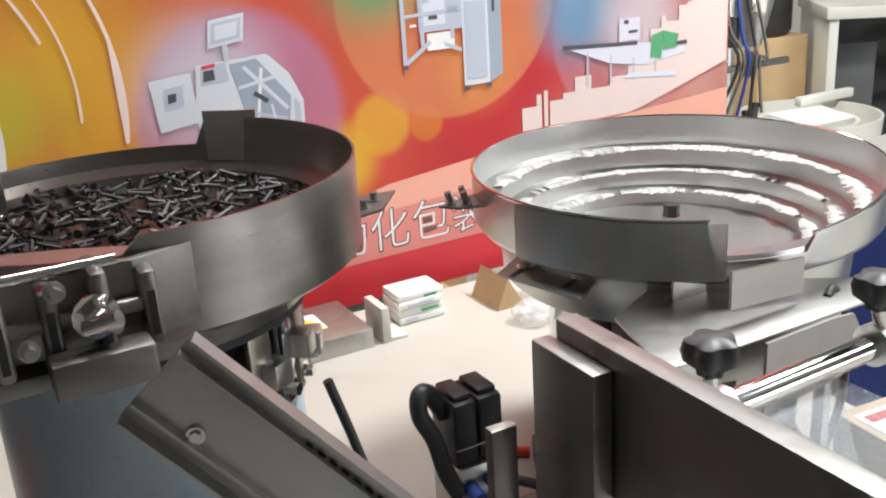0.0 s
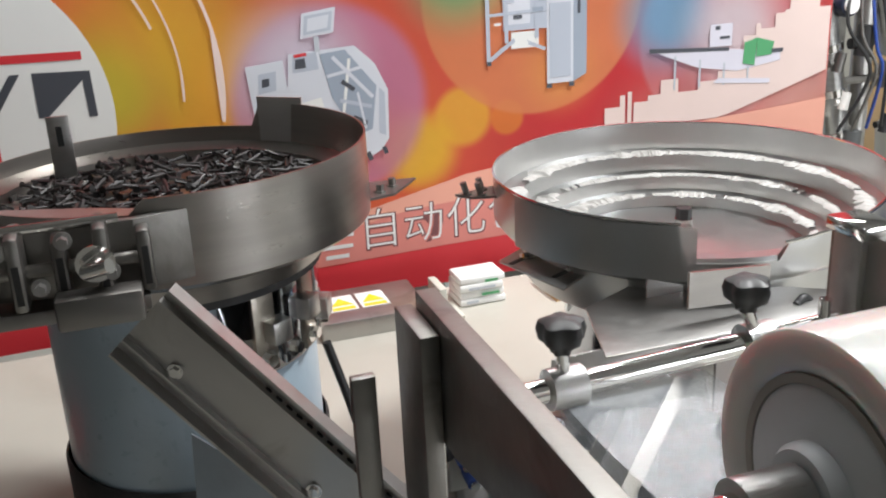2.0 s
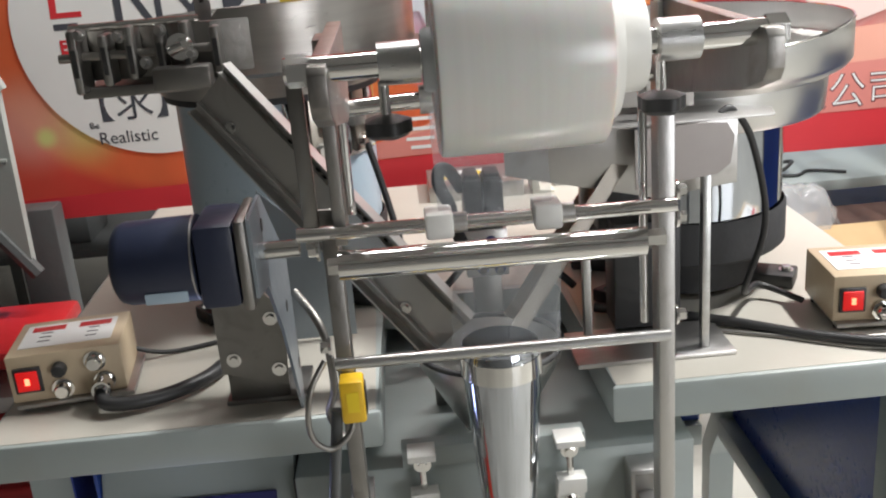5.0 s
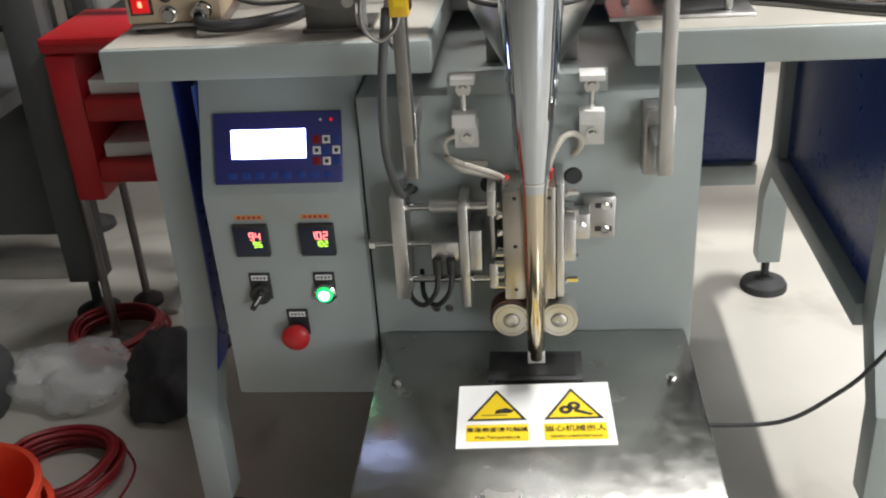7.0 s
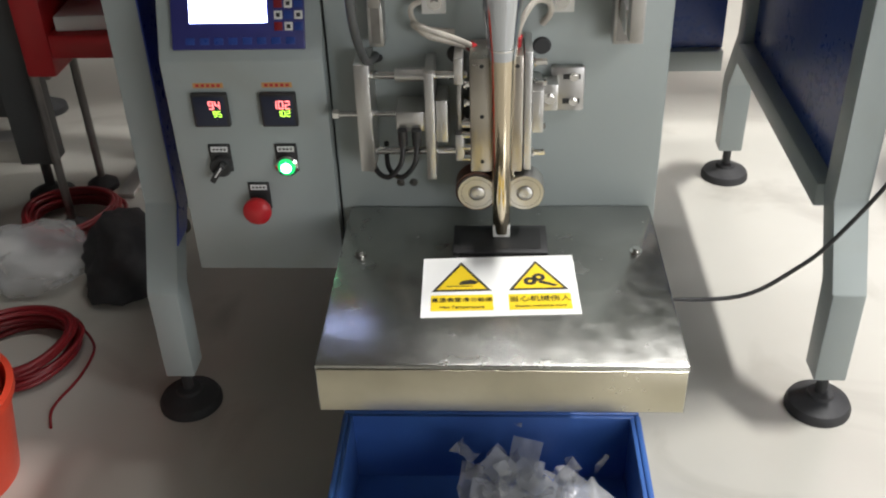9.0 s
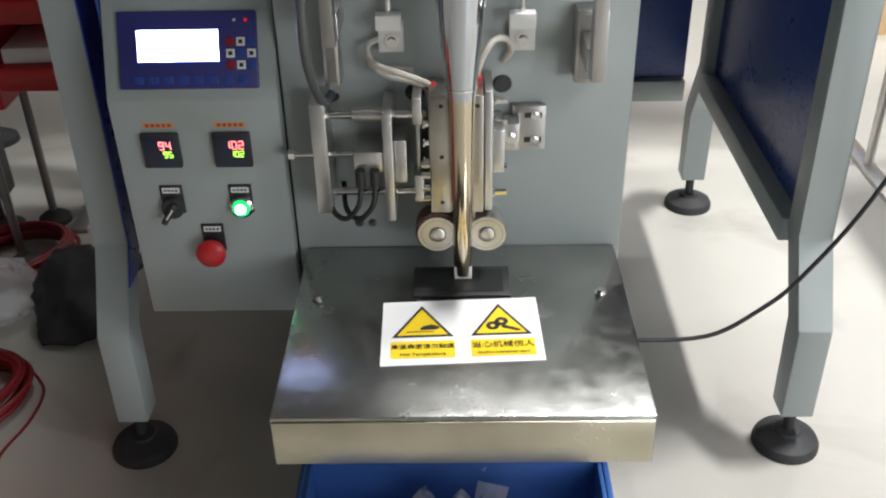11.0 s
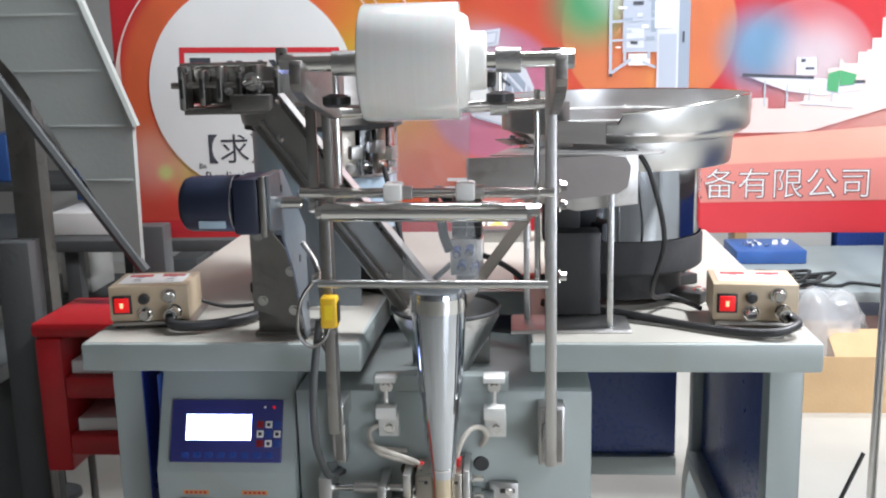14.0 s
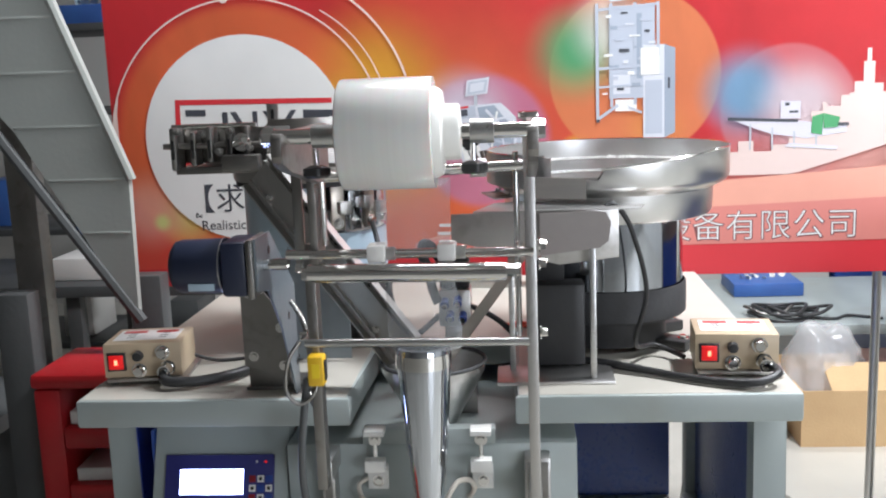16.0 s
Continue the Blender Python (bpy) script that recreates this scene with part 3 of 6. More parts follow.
part("adjuster_screw", bolt((0.384, 0.562, 0.568), (0, -1, 0), 0.005, 0.006), CHROME, seal)
part("slotted_plate", box(0.386, 0.43, 0.592, YF, 0.543, 0.605, 0.004), STEEL, seal, "slotted bracket plate")
for z in (0.558, 0.592):
    part("slot", box(0.402, 0.424, 0.5912, 0.5918, z - 0.0035, z + 0.0035), INK, seal)
    part("plate_screw", bolt((0.416, 0.5912, z), (0, -1, 0), 0.0038, 0.004), CHROME, seal)
for x, z in ((0.363, 0.608), (0.363, 0.482), (0.363, 0.52), (0.363, 0.58)):
    part("bolt", bolt((x, 0.56, z), (1, 0, 0), 0.0045, 0.016), CHROME, seal)
for x, z in ((0.298, 0.602), (0.298, 0.472), (0.3415, 0.602), (0.298, 0.535)):
    part("screw_hole", rod((x, 0.5248, z), (x, 0.5252, z), 0.0028, seg=12), INK, seal)
for z in (0.52, 0.545, 0.57):
    part("spring_screw", bolt((0.276, 0.545, z), (1, 0, 0), 0.004, 0.006), CHROME, seal)
for x, tyre in ((0.2905, BRASSY), (0.353, ALU)):
    part("axle", rod((x, 0.55, 0.433), (x, 0.603, 0.433), 0.007, seg=16), CHROME, seal)
    wh = part("pull_roller", lathe([(0, 0), (0.0245, 0), (0.0255, 0.002), (0.0255, 0.03), (0, 0.03)], (x, 0.522, 0.433), seg=40, axis=(0, 1, 0)), ALU, seal, "turned aluminium pull roller")
    part("hub", lathe([(0.0095, 0), (0.0095, 0.0012), (0.009, 0.0016), (0.003, 0.0016), (0.0028, 0.0008), (0, 0.0008)], (x, 0.522, 0.433), seg=24, axis=(0, -1, 0)), ALU, wh)
    part("hub_groove", lathe([(0.0098, 0.0004), (0.0112, 0.0004)], (x, 0.522, 0.433), seg=28, axis=(0, -1, 0)), DULL, wh)
    part("rim_groove", lathe([(0.02, 0.0004), (0.0206, 0.0004)], (x, 0.522, 0.433), seg=32, axis=(0, -1, 0)), DULL, wh)
part("roller_tyre", lathe([(0.022, 0.004), (0.0285, 0.004), (0.0285, 0.03), (0.022, 0.03)], (0.291, 0.523, 0.433), seg=40, axis=(0, 1, 0)), surf("brown_rubber", (0.14, 0.06, 0.04), (0.1, 0.045, 0.03), 0.6), seal, "brown rubber roller tyre")
for x in (0.183, 0.201):
    part("screw", bolt((x, YF, 0.443), (0, -1, 0), 0.0035, 0.004), DULL, seal)
strap = part("mounting_strap", box(0.216, 0.416, 0.6, YF + 0.02, 0.757, 0.781, 0.001), GREY, seal)
for x0, x1 in ((0.222, 0.252), (0.38, 0.411)):
    xm = (x0 + x1) / 2
    part("white_tab", box(x0, x1, 0.572, 0.602, 0.779, 0.787, 0.001), WHITE, seal)
    part("white_bracket", box(x0 + 0.001, x1 + 0.001, 0.59, YF, 0.69, 0.726, 0.001), WHITE, seal, "white angle bracket with bolt")
    part("white_bracket_lip", box(x0, x1, 0.57, 0.589, 0.724, 0.742, 0.001), WHITE, seal)
    part("bracket_bolt", bolt((xm + 0.002, 0.59, 0.704), (0, -1, 0), 0.0055, 0.006), CHROME, seal)
    part("strap_bolt", rod((xm, 0.583, 0.735), (xm, 0.583, 0.772), 0.004, bolt((xm, 0.585, 0.77), (0, -1, 0), 0.006, 0.008), 12), CHROME, seal)
WIRE = surf("braided_wire", (0.62, 0.58, 0.5), (0.5, 0.46, 0.4), 0.8, 0, 60, 0.1, 400)
part("heater_wire", hose([(0.296, 0.575, 0.617), (0.27, 0.56, 0.637), (0.235, 0.555, 0.652), (0.214, 0.57, 0.655), (0.222, 0.585, 0.643), (0.262, 0.602, 0.632)], 0.004), WIRE, seal, "braided heater wire")
part("heater_wire", hose([(0.296, 0.578, 0.613), (0.262, 0.57, 0.63), (0.225, 0.57, 0.643), (0.21, 0.585, 0.67), (0.24, 0.602, 0.678)], 0.0035), WIRE, seal, "braided heater wire")
part("heater_wire", hose([(0.34, 0.56, 0.617), (0.343, 0.55, 0.655), (0.36, 0.56, 0.683), (0.378, 0.575, 0.68), (0.383, 0.59, 0.66), (0.374, 0.602, 0.642)], 0.004), WIRE, seal, "braided heater wire")
part("red_sleeve", rod((0.283, 0.567, 0.627), (0.3, 0.577, 0.612), 0.0062, seg=12), RED, seal)
part("red_sleeve", rod((0.342, 0.551, 0.645), (0.34, 0.56, 0.617), 0.0055, seg=12), RED, seal)
for x, z in ((0.264, 0.632), (0.374, 0.642), (0.157, 0.628)):
    part("grommet", ring((x, YF, z), 0.0085, 0.004, seg=20), RUBBER, seal) if x < 0.2 else part("grommet", lathe([(0.0, 0.004), (0.01, 0.004), (0.012, 0)], (x, YF, z), seg=20, axis=(0, -1, 0)), RUBBER, seal)
for x0, x1 in ((0.157, 0.176), (0.459, 0.497)):
    h = part("post_socket", box(x0, x1, 0.57, YF, 0.655, 0.745, 0.002), STEEL, machine, "folded steel post socket")
    part("socket_slot", box(x0 + 0.004, x1 - 0.004, 0.5695, 0.5705, 0.66, 0.74), DULL, h)

# the clamping parts stand well forward of the face, a little above its fittings
RAISE = {"end_block": 0.03, "mid_plate": 0.03, "slide_block": 0.03, "guide_rod": 0.03, "sleeve": 0.03, "air_cylinder": 0.03, "piston_rod": 0.03, "nut": 0.03, "air_fitting": 0.03, "air_tube": 0.03, "jaw": 0.045, "jaw_carrier": 0.045, "jaw_back": 0.045,
         "support_block": 0.045, "screw_hole": 0.045, "spring_screw": 0.045, "adjuster": 0.02, "slotted_plate": 0.012, "slot": 0.012, "plate_screw": 0.012, "adjuster_screw": 0.02, "bolt": 0.03, "heater_wire": 0.03, "red_sleeve": 0.03, "pull_roller": 0.039, "roller_tyre": 0.039, "axle": 0.039}
for ob in seal.children:
    ob.location.z += RAISE.get(ob.name.split(".")[0], 0.0)

# ---- film frame ----
frame_thing = thing("film_stand", (0.325, 0.5, 0.69), "polished steel frame with plates and rods that carries the film roll", "machine frame")
for x0, x1, zb in ((0.17, 0.182, 0.735), (0.468, 0.48, 0.69)):
    part("post", box(x0 - 0.001, x1 + 0.002, 0.485, 0.51, zb, 1.064 if x0 < 0.3 else 1.243, 0.0015), DULL if x0 < 0.3 else STEEL, frame_thing)
    ax = 0.193 if x0 < 0.3 else 0.472
    part("arm_plate", prism([(0.518, 1.245), (0.518, 1.182), (0.5, 1.17), (0.46, 1.17), (0.3, 1.2), (0.262, 1.212), (0.256, 1.22), (0.256, 1.24), (0.26, 1.245)], "x", ax, ax + 0.012, bevel=0.001), DULL, frame_thing, "dark steel arm plate")
    part("arm_bolt", bolt((ax - 0.0005 if ax < 0.3 else ax + 0.0125, 0.5, 1.222), (-1 if ax < 0.3 else 1, 0, 0), 0.006, 0.006), DULL, frame_thing)
    part("foot_bar", box(x0 - 0.003, x1 + 0.003, 0.512, 0.58, zb, zb + 0.03, 0.001), BRUSHED, frame_thing)
    for z in (1.05, 0.955) if x0 < 0.3 else (1.225, 1.075, 1.05, 0.955):
        s = -1 if x0 < 0.3 else 1
        part("bolt", bolt(((x0 if s < 0 else x1) + s * 0.006, 0.498, z), (s, 0, 0), 0.006, 0.009), CHROME, frame_thing)
part("upper_post", box(0.1815, 0.1925, 0.474, 0.522, 1.06, 1.236, 0.0012), DULL, frame_thing)
part("support_bar", box(0.152, 0.166, 0.512, 0.519, 1.045, 1.2, 0.001), DULL, frame_thing)
part("bar_link", box(0.152, 0.1812, 0.5205, 0.5255, 1.062, 1.08, 0.001), DULL, frame_thing)
part("post_cap", box(0.462, 0.488, 0.478, 0.512, 1.243, 1.252, 0.001), CHROME, frame_thing)
part("guide_roller", rod((0.185, 0.44, 1.054), (0.443, 0.44, 1.051), 0.0125, seg=32), CHROME, frame_thing, "thick polished guide roller")
for x in (0.18, 0.446):
    part("roller_nut", rod((x - 0.004, 0.44, 1.053), (x + 0.014, 0.44, 1.053), 0.008, seg=6), CHROME, frame_thing)
part("tension_rod", rod((0.15, 0.47, 1.074), (0.478, 0.47, 1.071), 0.0065, seg=20), CHROME, frame_thing)
for x0, x1 in ((0.26, 0.284), (0.353, 0.377)):
    part("film_stop", box(x0, x1, 0.455, 0.486, 1.063, 1.086, 0.003), WHITE, frame_thing, "white plastic film stop")
    part("film_stop_ring", rod((x1, 0.47, 1.073), (x1 + 0.012, 0.47, 1.073), 0.009, seg=18), ALU, frame_thing)
part("lower_rod", rod((0.17, 0.46, 0.955), (0.47, 0.46, 0.953), 0.0055, seg=18), BRUSHED, frame_thing)
part("film_rod", rod((0.182, 0.5, 1.173), (0.468, 0.5, 1.182), 0.0075, seg=20), CHROME, frame_thing)
for x, kx in ((0.276, 0.273), (0.408, 0.397)):
    rz = 1.173 + (x - 0.182) * 0.0315
    part("rod_collar", rod((x - 0.011, 0.5, rz), (x + 0.011, 0.5, rz), 0.0125, seg=24), BRUSHED, frame_thing)
    part("knob_stem", rod((x, 0.5, rz), (kx, 0.498, rz + 0.026), 0.004, seg=12), CHROME, frame_thing)
    k = lathe([(0, 0.022), (0.008, 0.0215), (0.0125, 0.019), (0.0138, 0.014), (0.0125, 0.008), (0.0065, 0.003), (0.006, 0), (0, 0)], (kx, 0.498, rz + 0.024), seg=40)
    for v in k.verts:
        a = math.atan2(v.co.y - 0.498, v.co.x - kx)
        v.co.x += (v.co.x - kx) * 0.12 * math.cos(5 * a)
        v.co.y += (v.co.y - 0.498) * 0.12 * math.cos(5 * a)
    part("lobed_knob", k, BLACK, frame_thing, "black lobed clamping knob")
for x in (0.457, 0.197):
    part("stay_rod", rod((x, 0.5, 0.95 if x > 0.3 else 1.08), (x, 0.5, 1.2), 0.004, seg=12), CHROME, frame_thing)
RY, RZ = 0.278, 1.2405
part("shaft", rod((0.178, RY, RZ), (0.492, RY, RZ), 0.0085, seg=24), CHROME, frame_thing)
for x in (0.186, 0.4845):
    part("shaft_nut", rod((x - 0.006, RY, RZ), (x + 0.007, RY, RZ), 0.0105, seg=6), CHROME, frame_thing)
roll = thing("film_roll", (0.32, RY, RZ - 0.061), "large roll of milky transparent packing film on the steel shaft", "film roll")
part("wound_film", lathe([(0.0445, 0.003), (0.05, 0.0005), (0.0585, 0.0005), (0.0604, 0.0016), (0.0611, 0.004), (0.0612, 0.05), (0.061, 0.101), (0.0605, 0.1023), (0.057, 0.1025), (0.05, 0.1025), (0.05, 0.008), (0.0445, 0.004)], (0.269, RY, RZ), seg=80, axis=(1, 0, 0)), FILMROLL, roll)
part("core_tube", lathe([(0.0405, 0.002), (0.0443, 0.002), (0.0443, 0.02), (0.0405, 0.02), (0.0405, 0.002)], (0.269, RY, RZ), seg=64, axis=(1, 0, 0)), COREM, roll, "taupe cardboard core")
part("end_disc", lathe([(0, -0.006), (0.018, -0.006), (0.02, -0.003), (0.02, 0.001), (0.0385, 0.0015), (0.0404, 0.003), (0.0404, 0.016), (0, 0.016)], (0.269, RY, RZ), seg=56, axis=(1, 0, 0)), GREYDISC, roll, "pale grey end disc")
part("core_cone", lathe([(0.05, -0.001), (0.049, 0.003), (0.0455, 0.008), (0.031, 0.01), (0.0305, 0.025), (0.029, 0.027), (0, 0.027)], (0.3725, RY, RZ), seg=48, axis=(1, 0, 0)), WHITE, roll, "white plastic core cone")
for x, kx in ((0.25, 0.238), (0.424, 0.413)):
    part("shaft_collar", rod((x - 0.014, RY, RZ), (x + 0.012, RY, RZ), 0.0135, seg=28), BRUSHED, frame_thing)
    part("thumb_stem", rod((kx, RY, RZ - 0.01), (kx, RY, RZ - 0.032), 0.0035, seg=10), CHROME, frame_thing)
    kb = lathe([(0, 0.0), (0.011, 0.001), (0.0145, 0.004), (0.0145, 0.012), (0.007, 0.015), (0, 0.015)], (kx, RY, RZ - 0.047), seg=30)
    for v in kb.verts:
        a = math.atan2(v.co.y - RY, v.co.x - kx)
        v.co.x += (v.co.x - kx) * 0.1 * math.cos(5 * a)
        v.co.y += (v.co.y - RY) * 0.1 * math.cos(5 * a)
    part("thumb_knob", kb, BLACK, frame_thing, "black thumb knob")

# ---- film web, former and tube ----
def sheet_mesh(rows, wob=0.002):
    bm = bmesh.new()
    grid = [[bm.verts.new((x + random.uniform(-wob, wob) * 0.3, y + random.uniform(-wob, wob), z)) for x, y, z in r] for r in rows]
    for a, b in zip(grid, grid[1:]):
        for i in range(len(a) - 1):
            bm.faces.new((a[i], a[i + 1], b[i + 1], b[i]))
    return bm


web = thing("film_web", (0.33, 0.48, 0.93), "clear packing film running from the roll down to the former", "film")
N = 15
rows = []
for s in range(15):
    u = s / 14
    y, z = 0.5 - 0.037 * u, 1.169 - 0.089 * u
    rows.append([(0.2715 + 0.0985 * i / N, y, z) for i in range(N + 1)])
part("upper_web", sheet_mesh(rows, 0.0015), FILM, web)
rows = []
for s in range(12):
    u = s / 11
    rows.append([(0.2715 + 0.0985 * i / N, RY + 0.004 + (0.496 - RY) * u, 1.179 - 0.01 * u - 0.004 * math.sin(u * math.pi)) for i in range(N + 1)])
part("roll_web", sheet_mesh(rows, 0.0015), FILM, web)
rows = []
for s in range(16):
    u = s / 15
    half, z = 0.046 + 0.006 * u, 1.05 - 0.115 * u
    y0 = 0.455 + 0.02 * u
    rows.append([(0.328 + half * math.sin((i / N - 0.5) * math.pi * (0.9 + 0.3 * u)), y0 + (1 - math.cos((i / N - 0.5) * math.pi)) * 0.05 * u, z) for i in range(N + 1)])
part("lower_web", sheet_mesh(rows, 0.003), FILM, web)
former = thing("forming_tube", (0.3225, 0.52, 0.4), "polished tapering forming tube wrapped in clear film", "forming tube")
part("tube", lathe([(0.036, 0.935), (0.0385, 0.928), (0.0375, 0.9), (0.031, 0.8), (0.0225, 0.715), (0.0178, 0.675), (0.0165, 0.66), (0.034, 0.9), (0.036, 0.935)], (0.3225, 0.52, 0), seg=48), MIRROR, former)
part("lower_tube", lathe([(0.0172, 0.674), (0.0165, 0.66), (0.0152, 0.62), (0.0125, 0.5), (0.0112, 0.42), (0.0105, 0.415), (0.0105, 0.5), (0.014, 0.66), (0.0172, 0.674)], (0.3225, 0.52, 0), seg=48), WARMTUBE, former, "amber-toned lower tube in film")
part("collar_band", lathe([(0.0385, 0.905), (0.0395, 0.905), (0.0395, 0.925), (0.0385, 0.925), (0.0385, 0.905)], (0.3225, 0.52, 0), seg=48), CHROME, former)
part("joint_ring", lathe([(0.0176, 0.672), (0.0182, 0.672), (0.0184, 0.6745), (0.0178, 0.6745), (0.0176, 0.672)], (0.3225, 0.52, 0), seg=40), CHROME, former)
part("seal_edge", hose([(0.352, 0.525, 0.9), (0.346, 0.528, 0.8), (0.34, 0.53, 0.7), (0.338, 0.53, 0.63), (0.336, 0.53, 0.45)], 0.003), BRASSY, former, "amber rod beside the tube")
part("film_end", box(0.311, 0.334, 0.512, 0.53, 0.4095, 0.428, 0.002), WHITE, former)
funnel = thing("hopper_funnel", (0.3225, 0.62, 0.78), "small steel hopper funnel with black rim behind the tube", "funnel")
part("cone", lathe([(0.08, 0.872), (0.079, 0.858), (0.06, 0.822), (0.034, 0.775), (0.032, 0.775), (0.058, 0.822), (0.077, 0.858), (0.078, 0.872), (0.08, 0.872)], (0.3225, 0.655, 0), seg=48), BRUSHED, funnel)
part("rim", ring((0.3225, 0.655, 0.872), 0.08, 0.0032), RUBBER, funnel)
part("bracket_arm", box(0.26, 0.385, 0.735, 0.745, 0.757, 0.85, 0.002), DULL, funnel)

# ---- vibrating bowl feeders ----
def bowl_shell(at, rim, rows, seg=96):
    """A turned sheet bowl whose rim height may change round the circle. rows: (radius, height or None for the rim)."""
    bm = bmesh.new()
    rings = []
    for r, h in rows:
        rings.append([bm.verts.new((at[0] + r * math.cos(a), at[1] + r * math.sin(a), rim(a) if h is None else h)) for a in [2 * math.pi * k / seg for k in range(seg)]])
    for a, b in zip(rings, rings[1:]):
        for k in range(seg):
            bm.faces.new((a[k], a[(k + 1) % seg], b[(k + 1) % seg], b[k]))
    bm.faces.new(rings[-1]) if rows[-1][0] > 0.001 else None
    return bm


def crust(at, r, z, a0, a1, n, size, bm):
    """A ragged, flattish ribbon of filler laid along an arc, broken here and there."""
    last = None
    for k in range(n + 1):
        a = radians(a0 + (a1 - a0) * k / n)
        patch = noise.noise(Vector((a * 3.5, r * 60, 3))) + 0.5 * noise.noise(Vector((a * 17, r * 90, 7)))
        if patch < -0.42:
            last = None
            continue
        w = size * (0.8 + 1.5 * max(0, patch + 0.2)) * random.uniform(0.75, 1.3)
        h = size * (0.35 + 0.6 * max(0, patch)) * random.uniform(0.6, 1.4)
        row = []
        for f, up in ((-1.4, 0), (-0.7, 0.9), (0.1, 1.0), (0.9, 0.6), (1.3, 0)):
            rr = r + f * w + random.uniform(-0.15, 0.15) * size
            row.append(bm.verts.new((at[0] + rr * math.cos(a), at[1] + rr * math.sin(a), z + 0.0004 + up * h * random.uniform(0.6, 1.2))))
        if last:
            for i in range(4):
                bm.faces.new((last[i], last[i + 1], row[i + 1], row[i]))
        last = row
    return bm


def feeder_base(at, top, ztable, r, parent, shell, label):
    x, y = at
    part("drive_housing", lathe([(r - 0.004, top), (r, top - 0.002), (r, ztable + 0.112), (r - 0.002, ztable + 0.11), (0, ztable + 0.11)], (x, y, 0), seg=64), shell, parent, label)
    part("rubber_skirt", lathe([(r + 0.003, ztable + 0.114), (r + 0.006, ztable + 0.11), (r + 0.006, ztable + 0.062), (r + 0.002, ztable + 0.058), (0.1, ztable + 0.058), (0.1, ztable + 0.012), (0, ztable + 0.012)], (x, y, 0), seg=64), RUBBER, parent, "black rubber skirt")
    for a in (30, 150, 215, 330):
        c, s = math.cos(radians(a)), math.sin(radians(a))
        m = Matrix.Translation((x, y, 0)) @ pose(0, 0, 0, 0, 0, a)
        part("foot", box(0.08, 0.15, -0.022, 0.022, ztable + 0.001, ztable + 0.02, 0.003, None, m), BLACK, parent)
        part("foot_bolt", bolt((x + 0.138 * c, y + 0.138 * s, ztable + 0.02), (0, 0, 1), 0.006, 0.006), CHROME, parent)


# bowl with black screws
LB = (0.085, 0.98)
left = thing("bowl_feeder", (LB[0], LB[1], ZT), "brushed steel vibrating bowl feeder heaped with black screws", "bowl feeder")


def rim_left(a):
    d = math.degrees(a) % 360
    return 1.216 if 54 < d < 205 else 1.243 - (0.012 if 205 <= d < 260 else 0)


part("bowl", bowl_shell(LB, rim_left, [(0.1, 1.133), (0.144, 1.131), (0.149, 1.158), (0.187, 1.163), (0.1935, 1.168), (0.1935, None), (0.1915, None), (0.1905, 1.2), (0.165, 1.196), (0.163, 1.185), (0.1, 1.183), (0.0005, 1.186)]), BOWLM, left)
part("rim_tab", prism([(0.2, 1.2), (0.2, 1.25), (0.255, 1.25), (0.255, 1.2)], "y", 1.128, 1.1305, m=Matrix.Translation((0.2, 1.13, 0)) @ pose(0, 0, 0, 0, 0, -38) @ Matrix.Translation((-0.2, -1.13, 0))), POLISHED, left)
bm = bmesh.new()
for k in range(520):
    a, r = random.uniform(0, 2 * math.pi), 0.158 * math.sqrt(random.random())
    hz = 1.186 + 0.012 * (1 - r / 0.16) + random.uniform(0, 0.01)
    d = Euler((random.uniform(-0.35, 0.35), random.uniform(-0.35, 0.35), random.uniform(0, 6.3))).to_matrix() @ Vector((0.011, 0, 0))
    p = Vector((LB[0] + r * math.cos(a), LB[1] + r * math.sin(a), hz))
    rod(p - d, p + d, 0.0019, bm, 6)
    rod(p + d, p + d * 1.12, 0.0038, bm, 7)
part("screws", bm, DARKPART, left, "heap of small black screws")["kind"] = "stuff"
feeder_base(LB, 1.122, ZT, 0.128, left, PALEBLUE, "drive housing still in pale blue protective film")
part("side_bracket", prism([(0.262, 0.93), (0.3, 0.94), (0.336, 0.987), (0.262, 0.995)], "z", 1.172, 1.1745), DULL, left, "small pointed steel plate")
for px, py in ((0.288, 0.952), (0.305, 0.968)):
    part("bracket_screw", bolt((px, py, 1.1745), (0, 0, 1), 0.004, 0.008), DULL, left)
part("rubber_ring", lathe([(0.1, 1.1315), (0.141, 1.1315), (0.141, 1.1225), (0.1, 1.1225)], (LB[0], LB[1], 0), seg=64), RUBBER, left)
for k, a in enumerate((-62, -48, -34, -20)):
    c, s = math.cos(radians(a)), math.sin(radians(a))
    part("leaf_spring", box(0.1285, 0.136, -0.012, 0.012, 1.045, 1.122, 0.001, None, pose(LB[0], LB[1], 0, 0, 0, a)), MIRROR if k % 2 else BRASSY, left)
    part("spring_bolt", bolt((LB[0] + 0.136 * c, LB[1] + 0.136 * s, 1.058), (c, s, 0), 0.006, 0.008), CHROME, left)

bm = bmesh.new()
for k in range(27):
    box(0.1283, 0.131, -0.0043, 0.0043, 1.04, 1.1215, 0, bm, pose(LB[0], LB[1], 0, 0, 0, -78 + 3.7 * k))
bmesh.ops.remove_doubles(bm, verts=bm.verts, dist=0.0006)
part("spring_mount", bm, MIRROR, left, "polished band above the blue film")
for a, z in ((-58, 1.085), (-40, 1.092), (-26, 1.078)):
    c, s_ = math.cos(radians(a)), math.sin(radians(a))
    part("spring_clamp", box(0.131, 0.15, -0.011, 0.011, z - 0.011, z + 0.011, 0.002, None, pose(LB[0], LB[1], 0, 0, 0, a)), ALU, left)

